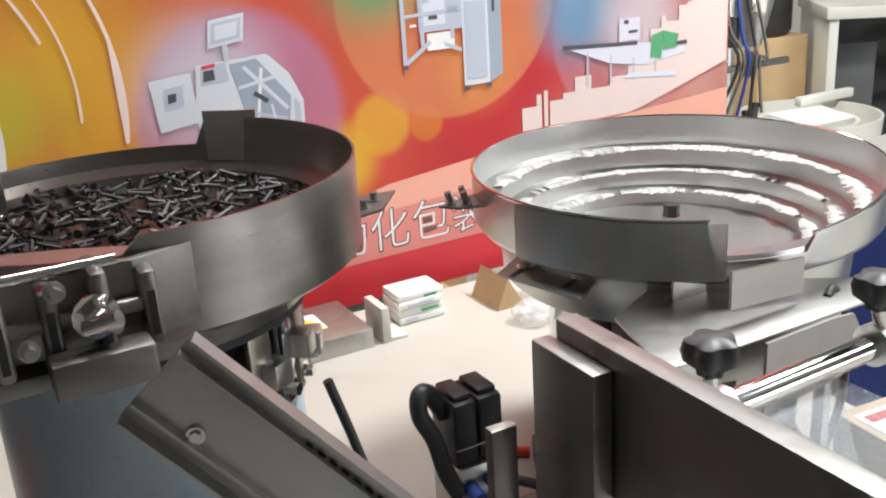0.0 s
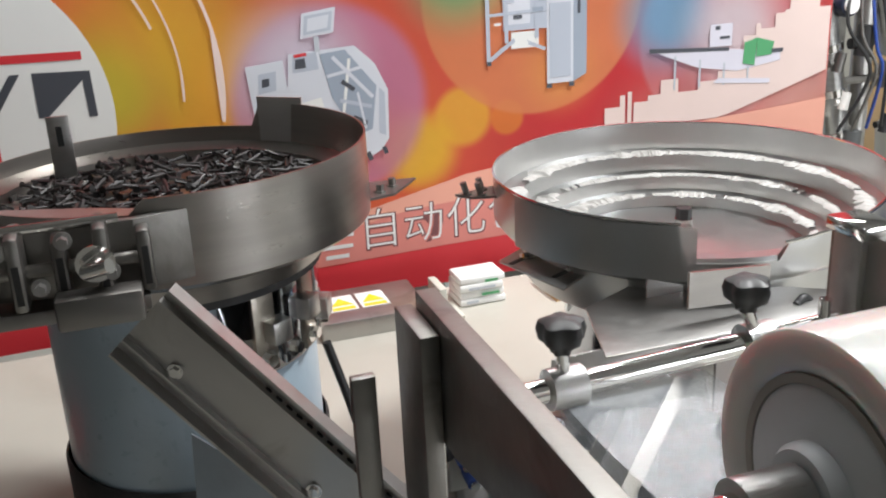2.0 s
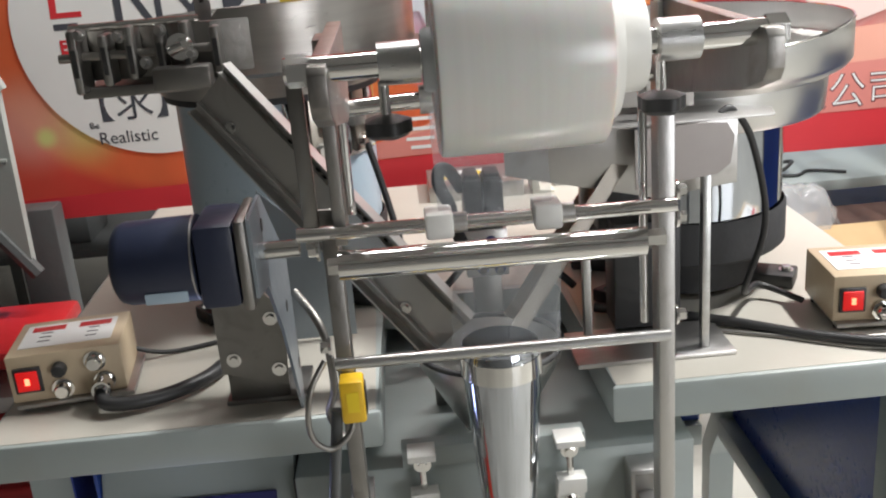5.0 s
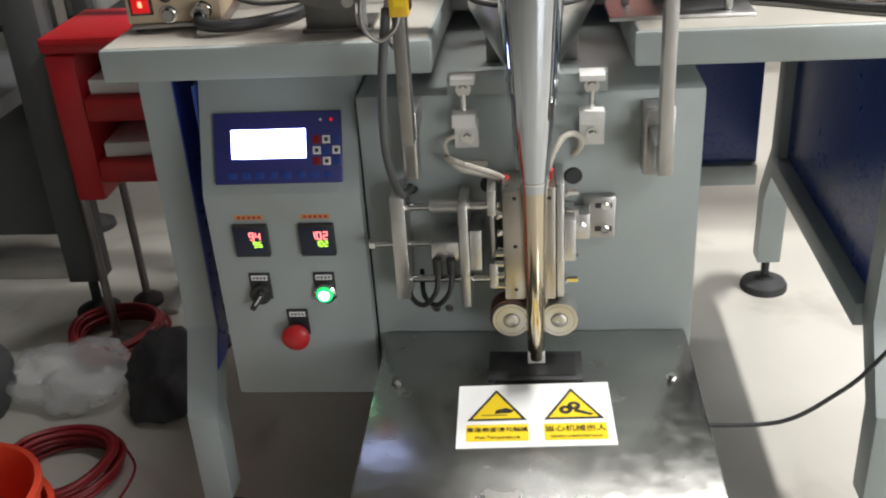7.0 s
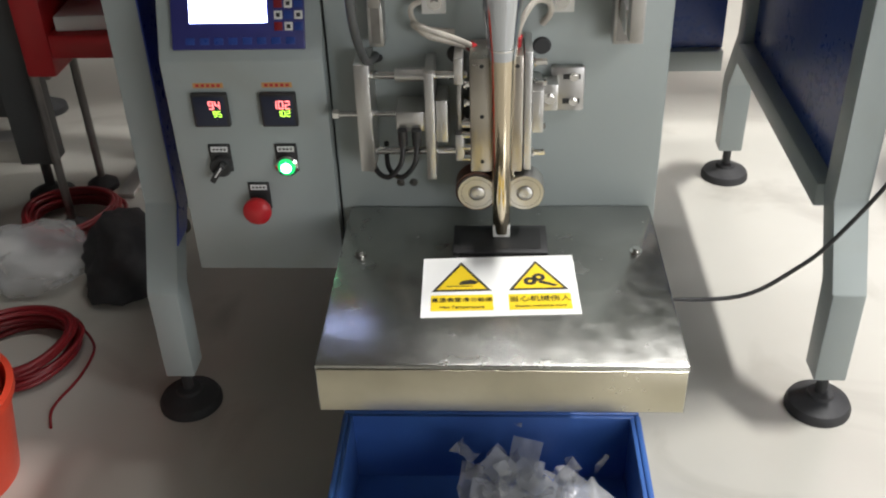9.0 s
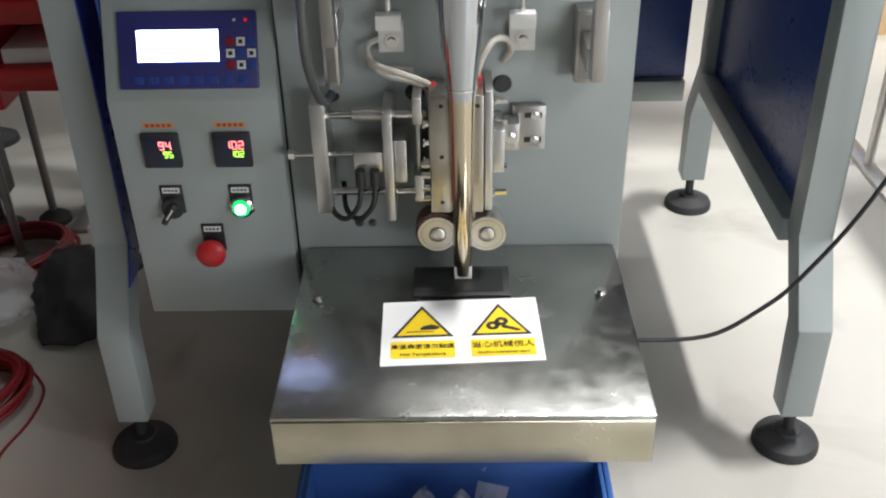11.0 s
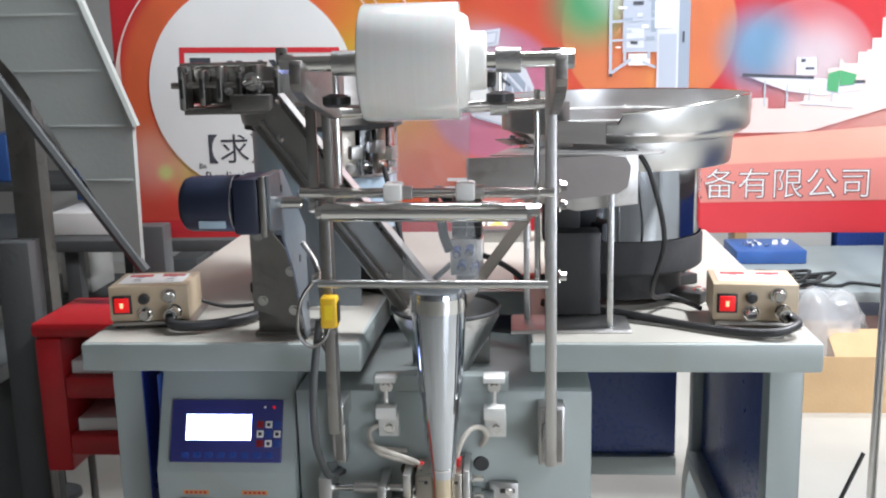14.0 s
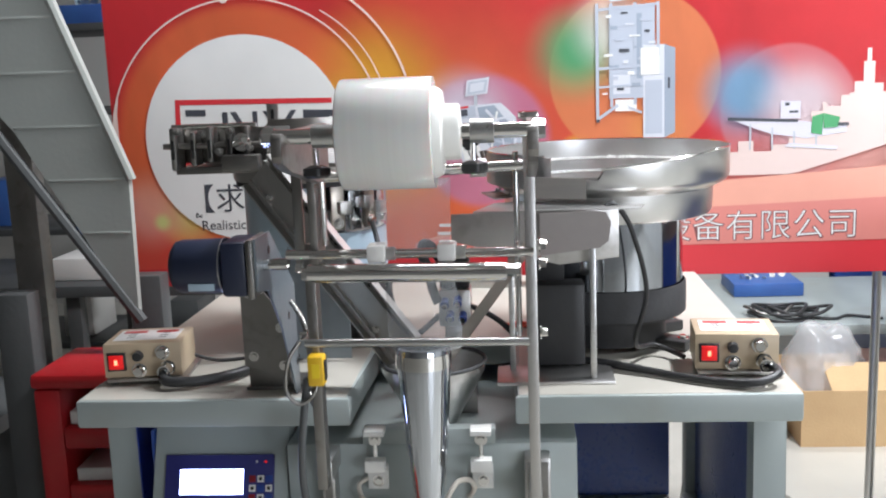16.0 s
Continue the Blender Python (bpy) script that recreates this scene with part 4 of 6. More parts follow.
# discharge gate of that bowl
gate = thing("discharge_gate", (-0.02, 0.81, 1.17), "cluster of dark steel clamp plates and bolts at the bowl outlet", "bowl outlet")
part("outlet_wall", prism([(0.12, 0.795), (0.05, 0.775), (-0.11, 0.8), (-0.11, 0.806), (0.05, 0.781), (0.12, 0.801)], "z", 1.175, 1.232, bevel=0.0008), DULL, gate)
part("outlet_floor", prism([(0.13, 0.8), (0.05, 0.782), (-0.1, 0.808), (-0.08, 0.9), (0.02, 0.86)], "z", 1.219, 1.2215), STEEL, gate)
for k in range(6):
    x = -0.1 + 0.03 * k
    part("clamp_plate", box(x, x + 0.011, 0.752 + 0.007 * (k % 2), 0.796, 1.166 + 0.006 * (k % 3), 1.236 - 0.008 * (k % 2), 0.004), DULL, gate)
    part("clamp_slot", box(x + 0.003, x + 0.008, 0.7515 + 0.007 * (k % 2), 0.7519 + 0.007 * (k % 2), 1.185, 1.215), INK, gate)
for x, z in ((-0.085, 1.23), (-0.045, 1.225), (0.0, 1.228), (-0.02, 1.195), (0.03, 1.2)):
    part("clamp_bolt", bolt((x, 0.757, z), (0, -1, 0.15), 0.0042, 0.014), STEEL, gate)
part("cross_pin", rod((-0.115, 0.768, 1.205), (0.06, 0.768, 1.205), 0.005, seg=14), DULL, gate)
part("cross_pin", rod((-0.1, 0.772, 1.236), (0.04, 0.772, 1.236), 0.004, seg=14), CHROME, gate)
part("wing_nut", rod((0.012, 0.74, 1.207), (0.03, 0.728, 1.214), 0.0055, bolt((0.02, 0.75, 1.21), (0, -1, 0), 0.009, 0.01), 12), CHROME, gate)
part("upright_tab", box(-0.018, 0.004, 1.066, 1.07, 1.2, 1.262, 0.001), BRUSHED, gate)
part("tab_slot", box(-0.01, -0.004, 1.0653, 1.0658, 1.232, 1.252), INK, gate)
part("under_plate", box(-0.1, 0.055, 0.775, 0.85, 1.158, 1.17, 0.001), DULL, gate)
part("chute_clamp", box(-0.012, 0.05, 0.735, 0.76, 1.165, 1.19, 0.003, None), DULL, gate)

# channel chutes
def channel(name, a, b, d, lip, material, parent, extra=True):
    """A bent sheet channel: floor between the edge lines from a and b along d, with a lip along each edge."""
    a, b, d = Vector(a), Vector(b), Vector(d)
    w = (b - a).normalized()
    n = d.normalized().cross(w)
    n = -n if n.z < 0 else n
    t = 0.0022

    def plate(p, q, up, nm):
        bm = bmesh.new()
        off = n * t if up is None else w * t
        if up is None:
            quad = [p, q, q + d, p + d]
        else:
            quad = [p, p + d, p + d + n * up, p + n * up]
        lo = [bm.verts.new(v) for v in quad]
        hi = [bm.verts.new(v + off) for v in quad]
        bm.faces.new(lo), bm.faces.new(list(reversed(hi)))
        for k in range(4):
            bm.faces.new((lo[k], lo[(k + 1) % 4], hi[(k + 1) % 4], hi[k]))
        return part(nm, bm, material, parent)

    plate(a, b, None, "channel_floor")
    plate(a, a, lip, "channel_side")
    plate(b, b, lip, "channel_side")
    if extra:
        plate(a + w * 0.012 + n * 0.002, a, lip * 0.45, "inner_guide")
        plate(b - w * 0.014 + n * 0.002, b, lip * 0.6, "inner_guide")
    return n, w


CD = Vector((0.235, -0.10, -0.275))
chute = thing("channel_chute", (0.29, 0.64, 0.86), "bent steel channel chute sloping from the bowl to the funnel", "chute", "channel chutes")
n, w = channel("chute", (0.024, 0.755, 1.14), (0.072, 0.735, 1.19), CD, 0.016, STEEL, chute)
for s in (0.12, 0.5, 0.85):
    p = Vector((0.03, 0.752, 1.147)) + CD * s + n * 0.003
    part("chute_screw", bolt(p + w * 0.01, n, 0.004, 0.004), CHROME, chute)
for k in range(16):
    p = Vector((0.064, 0.7385, 1.182)) + CD * (0.28 + 0.028 * k) + n * 0.0045
    q = CD.normalized() * 0.0028
    part("chute_slot", rod(p - q, p + q, 0.0016, seg=6), INK, chute)
part("chute_bracket", prism([(0.07, 1.03), (0.11, 0.99), (0.17, 0.92), (0.17, 0.835), (0.06, 0.835)], "y", 0.80, 0.803), TINTED, chute, "pale film-covered chute support sheet")
chute2 = thing("channel_chute", (0.36, 0.65, 0.87), "bent steel channel chute sloping from the bowl to the funnel", "chute", "channel chutes")
channel("chute", (0.49, 0.69, 1.05), (0.5, 0.76, 1.05), (-0.14, -0.05, -0.18), 0.018, BRASSY, chute2, False)

# bowl with pale filler
RB = (0.611, 0.908)
right = thing("bowl_feeder", (RB[0], RB[1], ZT), "polished steel vibrating bowl feeder with crusty white filler on its tracks", "bowl feeder")


def rim_right(a):
    d = math.degrees(a) % 360
    if 238 < d < 262:
        return 1.136
    if 262 <= d < 322:
        return 1.152 + 0.02 * (d - 262) / 60
    return 1.172


part("bowl", bowl_shell(RB, rim_right, [(0.1, 1.064), (0.172, 1.062), (0.175, 1.066), (0.178, 1.106), (0.198, 1.117), (0.204, 1.125), (0.204, None), (0.2018, None), (0.2005, 1.14), (0.178, 1.137), (0.177, 1.118), (0.156, 1.115), (0.155, 1.1), (0.132, 1.097), (0.131, 1.085), (0.08, 1.083), (0.0005, 1.09)], 128), POLISHED, right)
part("rim_bead", hose([(RB[0] + 0.2035 * math.cos(a), RB[1] + 0.2035 * math.sin(a), rim_right(a)) for a in [radians(263 + 334 * k / 90) for k in range(91)]], 0.0016, None, 6, 1), CHROME, right)
bm = bmesh.new()
crust(RB, 0.181, 1.138, -60, 200, 420, 0.0056, bm)
crust(RB, 0.16, 1.116, -60, 205, 400, 0.005, bm)
crust(RB, 0.136, 1.098, -60, 200, 340, 0.0046, bm)
part("filler", bm, SILICONE, right, "crumbly white filler along the tracks")["kind"] = "stuff"
part("spindle", lathe([(0.016, 1.088), (0.0125, 1.092), (0.0095, 1.108), (0.0095, 1.112), (0, 1.112)], (*RB, 0), seg=28), CHROME, right)
part("spindle_nut", rod((*RB, 1.11), (*RB, 1.124), 0.0085, seg=6), BLACK, right)
bm = bmesh.new()
arc = [radians(186 + 55 * k / 20) for k in range(21)]
lo = [bm.verts.new((RB[0] + 0.2065 * math.cos(a), RB[1] + 0.2065 * math.sin(a), 1.12)) for a in arc]
hi = [bm.verts.new((RB[0] + 0.2065 * math.cos(a), RB[1] + 0.2065 * math.sin(a), 1.1705)) for a in arc]
for k in range(len(lo) - 1):
    bm.faces.new((lo[k], lo[k + 1], hi[k + 1], hi[k]))
bmesh.ops.solidify(bm, geom=bm.faces[:], thickness=0.0018)
part("outer_guard", bm, POLISHED, right, "dark sheet guard round the outlet side")
fl = part("slotted_flange", prism([(0.394, 0.902), (0.42, 0.806), (0.5, 0.862), (0.455, 0.945)], "z", 1.098, 1.1005, bevel=0.0006), STEEL, right, "slotted steel flange")
for px, py in ((0.412, 0.893), (0.436, 0.842)):
    part("slot", box(-0.014, 0.014, -0.003, 0.003, 1.1006, 1.101, 0, None, pose(px, py, 0, 0, 0, 28)), INK, fl)
    part("flange_bolt", bolt((px + 0.012, py + 0.006, 1.101), (0, 0, 1), 0.0055, 0.006), CHROME, fl)
part("side_bracket", prism([(0.374, 0.972), (0.386, 0.955), (0.43, 0.94), (0.42, 0.985)], "z", 1.152, 1.1545), DULL, right, "small dark bracket with screws")
for px, py in ((0.385, 0.966), (0.398, 0.958), (0.405, 0.974)):
    part("bracket_screw", bolt((px, py, 1.1545), (-0.3, 0, 1), 0.0035, 0.014), DULL, right)
feeder_base(RB, 1.064, ZT, 0.128, right, MIRROR, "mirror-polished drive housing")
trough = thing("discharge_trough", (0.5, 0.71, 1.03), "folded steel discharge trough beneath the bowl lip", "trough")
part("trough_wall", prism([(0.355, 1.092), (0.61, 1.096), (0.61, 1.02), (0.52, 1.01), (0.355, 1.05)], "y", 0.69, 0.6925, bevel=0.0006), STEEL, trough)
part("trough_floor", prism([(0.39, 0.664), (0.64, 0.664), (0.65, 0.7), (0.5, 0.8), (0.42, 0.76)], "z", 1.0965, 1.099, bevel=0.0006), STEEL, trough)
part("trough_wall", box(0.48, 0.66, 0.757, 0.7595, 1.077, 1.118, 0.0006), STEEL, trough)
part("deflector", prism([(0.482, 1.113), (0.562, 1.109), (0.562, 1.14), (0.482, 1.146)], "y", 0.692, 0.695), BOWLM, trough)
part("brown_cover", prism([(0.49, 1.094), (0.565, 1.096), (0.588, 1.094), (0.596, 1.08), (0.592, 1.05), (0.578, 1.04), (0.49, 1.03)], "y", 0.66, 0.663), surf("bronze_sheet", (0.4, 0.37, 0.35), (0.33, 0.3, 0.29), 0.4, 0.8, 8, 0.01), trough, "bronze-toned cover sheet")
for x, y in ((0.44, 0.71), (0.564, 0.664)):
    part("trough_leg", box(x, x + 0.009, y, y + 0.012, ZT + 0.0062, 1.05, 0.001), BRUSHED, trough)
part("trough_foot", box(0.42, 0.6, 0.65, 0.74, ZT, ZT + 0.006, 0.001), STEEL, trough)
# black blocks stand in for a dark reflection and struts
part("black_block", box(0.47, 0.53, 0.765, 0.83, 0.95, 1.06, 0.004), BLACK, trough, "black block in place of dark reflection and struts")
part("black_block", box(0.48, 0.56, 0.73, 0.78, ZT + 0.007, 0.97, 0.004), BLACK, trough, "black block in place of dark reflection and struts")

# ---- motor and its bracket ----
motor = thing("gear_motor", (0.02, 0.6, 1.0), "dark navy round gear motor on a sheet bracket", "motor")
MY, MZ = 0.48, 1.06
part("housing", lathe([(0, 0), (0.028, 0.001), (0.034, 0.005), (0.0365, 0.012), (0.0375, 0.073), (0.0, 0.073)], (-0.008, MY, MZ), seg=48, axis=(1, 0, 0)), NAVY, motor)
part("gear_head", box(0.066, 0.101, MY - 0.036, MY + 0.036, MZ - 0.037, MZ + 0.037, 0.006), NAVY, motor)
part("flange", box(0.1015, 0.112, MY - 0.039, MY + 0.039, MZ - 0.04, MZ + 0.04, 0.004), DULL, motor)
part("name_plate", box(0.02, 0.056, MY - 0.0335, MY - 0.031, MZ - 0.028, MZ - 0.018, 0.0008), PALEBLUE, motor)
part("output_shaft", rod((0.112, MY, MZ), (0.15, MY, MZ), 0.008), CHROME, motor)
part("seam", lathe([(0.0377, 0.0705), (0.0381, 0.0705), (0.0381, 0.072), (0.0377, 0.072)], (-0.008, MY, MZ), seg=48, axis=(1, 0, 0)), STEEL, motor)
part("bracket", prism([(0.03, 1.002), (0.055, 1.002), (0.105, 0.935), (0.1, 0.85), (0.03, 0.87)], "y", 0.645, 0.649), DULL, motor, "grey sheet-metal bracket")
part("bracket_foot", box(0.03, 0.12, 0.645, 0.72, ZT, ZT + 0.006, 0.001), DULL, motor)
part("bracket_riser", box(0.035, 0.1, 0.649, 0.655, ZT, 0.87, 0.001), DULL, motor)
part("side_plate", prism([(0.445, 1.03), (0.445, 1.1), (0.52, 1.1), (0.645, 1.0), (0.645, ZT), (0.625, ZT), (0.56, 0.95), (0.5, 1.02)], "x", 0.1125, 0.1155), TINTED, motor, "bluish steel side plate")
for x, z in ((0.042, 0.985), (0.092, 0.87), (0.045, 0.885), (0.09, 0.93)):
    part("bracket_bolt", bolt((x, 0.645, z), (0, -1, 0), 0.005, 0.005), CHROME, motor)
for y, z in ((0.6, 0.96), (0.51, 1.075), (0.635, 0.88)):
    part("plate_hole", rod((0.1156, y, z), (0.116, y, z), 0.006, seg=14), INK, motor)
part("rail", hose([(0.13, 0.56, 0.99), (0.155, 0.53, 0.96), (0.16, 0.53, 0.9), (0.15, 0.55, 0.86), (0.165, 0.52, 0.845)], 0.004), DULL, motor)

# ---- feeder control boxes ----
def control_box(name_m, cover):
    ob = thing("feeder_controller", (0, 0, 0), "small beige metal feeder controller with red rocker switch and sockets", "control box", "feeder controllers")
    part("case", box(-0.062, 0.062, -0.05, 0.05, 0.012, 0.068, 0.002), cover, ob)
    part("base", box(-0.058, 0.07, -0.056, 0.05, 0.006, 0.0115, 0.001), STEEL, ob)
    for x in (-0.05, 0.05):
        for y in (-0.04, 0.04):
            part("rubber_foot", rod((x, y, 0), (x, y, 0.006), 0.007, seg=12), RUBBER, ob)
    sw = part("rocker_frame", box(-0.056, -0.026, -0.0535, -0.0502, 0.024, 0.054, 0.001), BLACK, ob)
    part("rocker", box(-0.0525, -0.0295, -0.0565, -0.0537, 0.0275, 0.0505, 0.001), REDL, sw, "glowing red rocker switch")
    part("lit_mark", box(-0.0435, -0.0385, -0.0572, -0.0567, 0.035, 0.043, 0), REDHOT, sw)
    part("knob", lathe([(0, 0.012), (0.007, 0.011), (0.0085, 0.006), (0.0085, 0)], (-0.006, -0.0502, 0.048), seg=20, axis=(0, -1, 0)), BLACK, ob)
    for x, z in ((0.033, 0.052), (-0.006, 0.024), (0.04, 0.027)):
        part("socket", lathe([(0.0, 0.014), (0.007, 0.014), (0.009, 0.011), (0.009, 0.003), (0.012, 0.003), (0.012, 0)], (x, -0.0502, z), seg=20, axis=(0, -1, 0)), CHROME, ob)
    part("plug", lathe([(0.006, 0.036), (0.008, 0.03), (0.0105, 0.03), (0.0105, 0.012), (0, 0.012)], (0.04, -0.0502, 0.027), seg=20, axis=(0, -1, 0)), CHROME, ob)
    part("top_label", box(-0.052, 0.05, -0.03, 0.035, 0.0682, 0.0687), PAPER, ob, "printed top label with red fields")
    for x0, x1 in ((-0.045, -0.008), (0.008, 0.044)):
        part("red_field", box(x0, x1, 0.015, 0.028, 0.0688, 0.0692), RED, ob)
        for k in range(3):
            part("print", box(x0 + 0.012, x1 - 0.012, 0.008 - k * 0.012, 0.0105 - k * 0.012, 0.0688, 0.0691), INK, ob)
    ob.matrix_basis = name_m
    return ob


bx1 = control_box(pose(0.79, 0.73, ZT, 0, 0, -5), CREAMBOX)
copy_thing(bx1, pose(-0.155, 0.735, ZT, 0, 0, 6))

# ---- cables on the table ----
def cable(name, pts, r, label, material=BLACK):
    return solo(name, hose(pts, r), material, label, "cable")


cable("cable", [(0.83, 0.66, 0.857), (0.835, 0.63, 0.85), (0.79, 0.615, 0.842), (0.7, 0.66, 0.838), (0.62, 0.72, 0.838), (0.56, 0.76, 0.837), (0.47, 0.8, 0.84)], 0.0065, "thick black sleeved cable lying on the worktop")
cable("cable", [(0.72, 0.76, 0.84), (0.68, 0.8, 0.85), (0.64, 0.74, 0.87), (0.655, 0.72, 0.96), (0.63, 0.7, 1.06), (0.605, 0.695, 1.1), (0.59, 0.69, 1.098)], 0.004, "black cable looping up to the bowl")
cable("cable", [(0.56, 0.73, 0.833), (0.66, 0.68, 0.833), (0.74, 0.632, 0.833), (0.81, 0.625, 0.833), (0.8, 0.65, 0.833), (0.74, 0.66, 0.833)], 0.0028, "thin grey wire lying on the worktop", DULL)
cable("cable", [(-0.11, 0.675, 0.857), (-0.1, 0.65, 0.846), (-0.05, 0.66, 0.842), (0.0, 0.7, 0.842), (0.03, 0.76, 0.842), (0.1, 0.83, 0.84)], 0.0085, "thick black sleeved cable lying on the worktop")
cable("cable", [(-0.1, 0.785, 0.85), (-0.06, 0.8, 0.835), (0.02, 0.83, 0.835), (0.09, 0.87, 0.838)], 0.003, "thin black wire lying on the worktop")
cable("cable", [(0.205, 0.87, 1.06), (0.22, 0.86, 1.0), (0.235, 0.85, 0.93), (0.25, 0.83, 0.86), (0.27, 0.86, 0.836)], 0.0045, "black cable hanging from the bowl drive")
plug = solo("cable_plug", box(0.245, 0.275, 0.835, 0.86, ZT, ZT + 0.02, 0.003), WHITE, "white cable plug on the worktop", "plug")
cable("cable", [(0.538, 0.5, 0.317), (0.645, 0.5, 0.323), (0.712, 0.5, 0.368), (0.755, 0.5, 0.417), (0.82, 0.5, 0.53), (0.9, 0.52, 0.7)], 0.003, "black cable running from the tray edge past the leg")
cable("sensor_cable", [(0.16, 0.47, 0.955), (0.145, 0.46, 0.93), (0.14, 0.46, 0.89), (0.155, 0.465, 0.868), (0.175, 0.47, 0.88), (0.18, 0.475, 0.9)], 0.0028, "grey sensor wire looped at the post", DULL)
cable("sensor_cable", [(0.165, 0.48, 0.9), (0.152, 0.478, 0.8), (0.15, 0.49, 0.72), (0.155, 0.54, 0.65), (0.16, 0.6, 0.632)], 0.0055, "dark sleeved cable down the film post", DARKGREY)
eye = thing("photo_sensor", (0.182, 0.475, 0.893), "small yellow photoelectric sensor on the film post", "sensor")
part("sensor_body", box(0.17, 0.192, 0.462, 0.485, 0.893, 0.935, 0.003), YELLOW, eye)
part("sensor_window", box(0.1925, 0.1935, 0.466, 0.481, 0.9, 0.928), BLACK, eye)
part("sensor_label", box(0.176, 0.187, 0.4612, 0.4618, 0.905, 0.925), WARN, eye)
valve = thing("solenoid_valve", (0.345, 0.885, 0.757), "black solenoid valve with blue fittings and cable on a small bracket", "valve")
for x0, x1 in ((0.319, 0.343), (0.3445, 0.37)):
    part("coil", box(x0, x1, 0.862, 0.91, 0.938, 1.002, 0.004), BLACK, valve)
    part("coil_cap", box(x0 + 0.003, x1 - 0.003, 0.868, 0.904, 1.002, 1.008, 0.002), BLACK, valve)
part("coil_seam", box(0.3185, 0.3705, 0.8612, 0.8618, 0.955, 0.957), DULL, valve)
part("valve_body", box(0.316, 0.372, 0.858, 0.908, 0.872, 0.937, 0.003), ALU, valve, "cast aluminium valve body")
part("valve_foot", box(0.325, 0.362, 0.866, 0.9, 0.7575, 0.871, 0.003), DULL, valve)
for x, z in ((0.328, 0.918), (0.35, 0.921), (0.336, 0.895), (0.358, 0.893)):
    fit = part("fitting", rod((x, 0.858, z), (x, 0.838, z - 0.004), 0.0075, seg=14), BLUEFILM, valve, "blue push-in fitting")
    part("collet", rod((x, 0.838, z - 0.004), (x, 0.833, z - 0.005), 0.005, seg=12), CHROME, fit)
part("lever", hose([(0.319, 0.885, 0.985), (0.304, 0.88, 1.012), (0.292, 0.876, 1.016), (0.289, 0.872, 0.998), (0.3, 0.868, 0.972), (0.306, 0.862, 0.94), (0.316, 0.856, 0.915)], 0.0085), BLACK, valve, "black moulded cable plug")
part("valve_cable", hose([(0.372, 0.87, 0.905), (0.395, 0.85, 0.9), (0.425, 0.83, 0.885), (0.45, 0.83, 0.86)], 0.005), BLACK, valve)
part("valve_cable", hose([(0.316, 0.87, 0.89), (0.29, 0.85, 0.87), (0.262, 0.845, 0.85), (0.24, 0.86, 0.835)], 0.005), BLACK, valve)
solo("hand_tool", hose([(0.425, 0.99, 0.836), (0.455, 1.0, 0.838), (0.48, 0.99, 0.836)], 0.006), ORANGE, "small red-handled tool lying on the worktop", "tool")

# ---- printed banner behind the table ----
BX0, BX1, BZ0, BZ1, BY = -0.535, 1.33, 0.807, 1.86, 1.573


def blob_paint(name, base, blobs, rough=0.5):
    """A printed picture: soft-edged round fields (x, z, radius, softness, colour, strength) laid over one another."""
    m = bpy.data.materials.new(name)
    m.use_nodes = True
    nt = m.node_tree
    b = nt.nodes["Principled BSDF"]
    b.inputs["Roughness"].default_value = rough
    co = nt.nodes.new("ShaderNodeTexCoord")
    flatten = nt.nodes.new("ShaderNodeVectorMath")
    flatten.operation = "MULTIPLY"
    flatten.inputs[1].default_value = (1, 0, 1)
    nt.links.new(co.outputs["Object"], flatten.inputs[0])
    last = None
    for x, z, r, soft, colour, k in blobs:
        d = nt.nodes.new("ShaderNodeVectorMath")
        d.operation = "DISTANCE"
        d.inputs[1].default_value = (x - 0.4, 0, z - BZ0)
        nt.links.new(flatten.outputs[0], d.inputs[0])
        mr = nt.nodes.new("ShaderNodeMapRange")
        mr.interpolation_type = "SMOOTHSTEP"
        mr.inputs[1].default_value, mr.inputs[2].default_value, mr.inputs[3].default_value, mr.inputs[4].default_value = max(0, r - soft), r, k, 0
        nt.links.new(d.outputs["Value"], mr.inputs[0])
        mix = nt.nodes.new("ShaderNodeMix")
        mix.data_type = "RGBA"
        mix.inputs[7].default_value = (*colour, 1)
        if last:
            nt.links.new(last, mix.inputs[6])
        else:
            mix.inputs[6].default_value = (*base, 1)
        nt.links.new(mr.outputs[0], mix.inputs[0])
        last = mix.outputs[2]
    noise_n = nt.nodes.new("ShaderNodeTexNoise")
    noise_n.inputs["Scale"].default_value, noise_n.inputs["Detail"].default_value = 5, 4
    var = nt.nodes.new("ShaderNodeMix")
    var.data_type, var.blend_type = "RGBA", "MULTIPLY"
    var.inputs[0].default_value = 0.35
    nt.links.new(last, var.inputs[6])
    nt.links.new(noise_n.outputs["Fac"], var.inputs[7])
    gain = nt.nodes.new("ShaderNodeMix")
    gain.data_type, gain.blend_type = "RGBA", "ADD"
    gain.inputs[0].default_value = 0.15
    nt.links.new(var.outputs[2], gain.inputs[6])
    nt.links.new(last, gain.inputs[7])
    nt.links.new(gain.outputs[2], b.inputs["Base Color"])
    return m


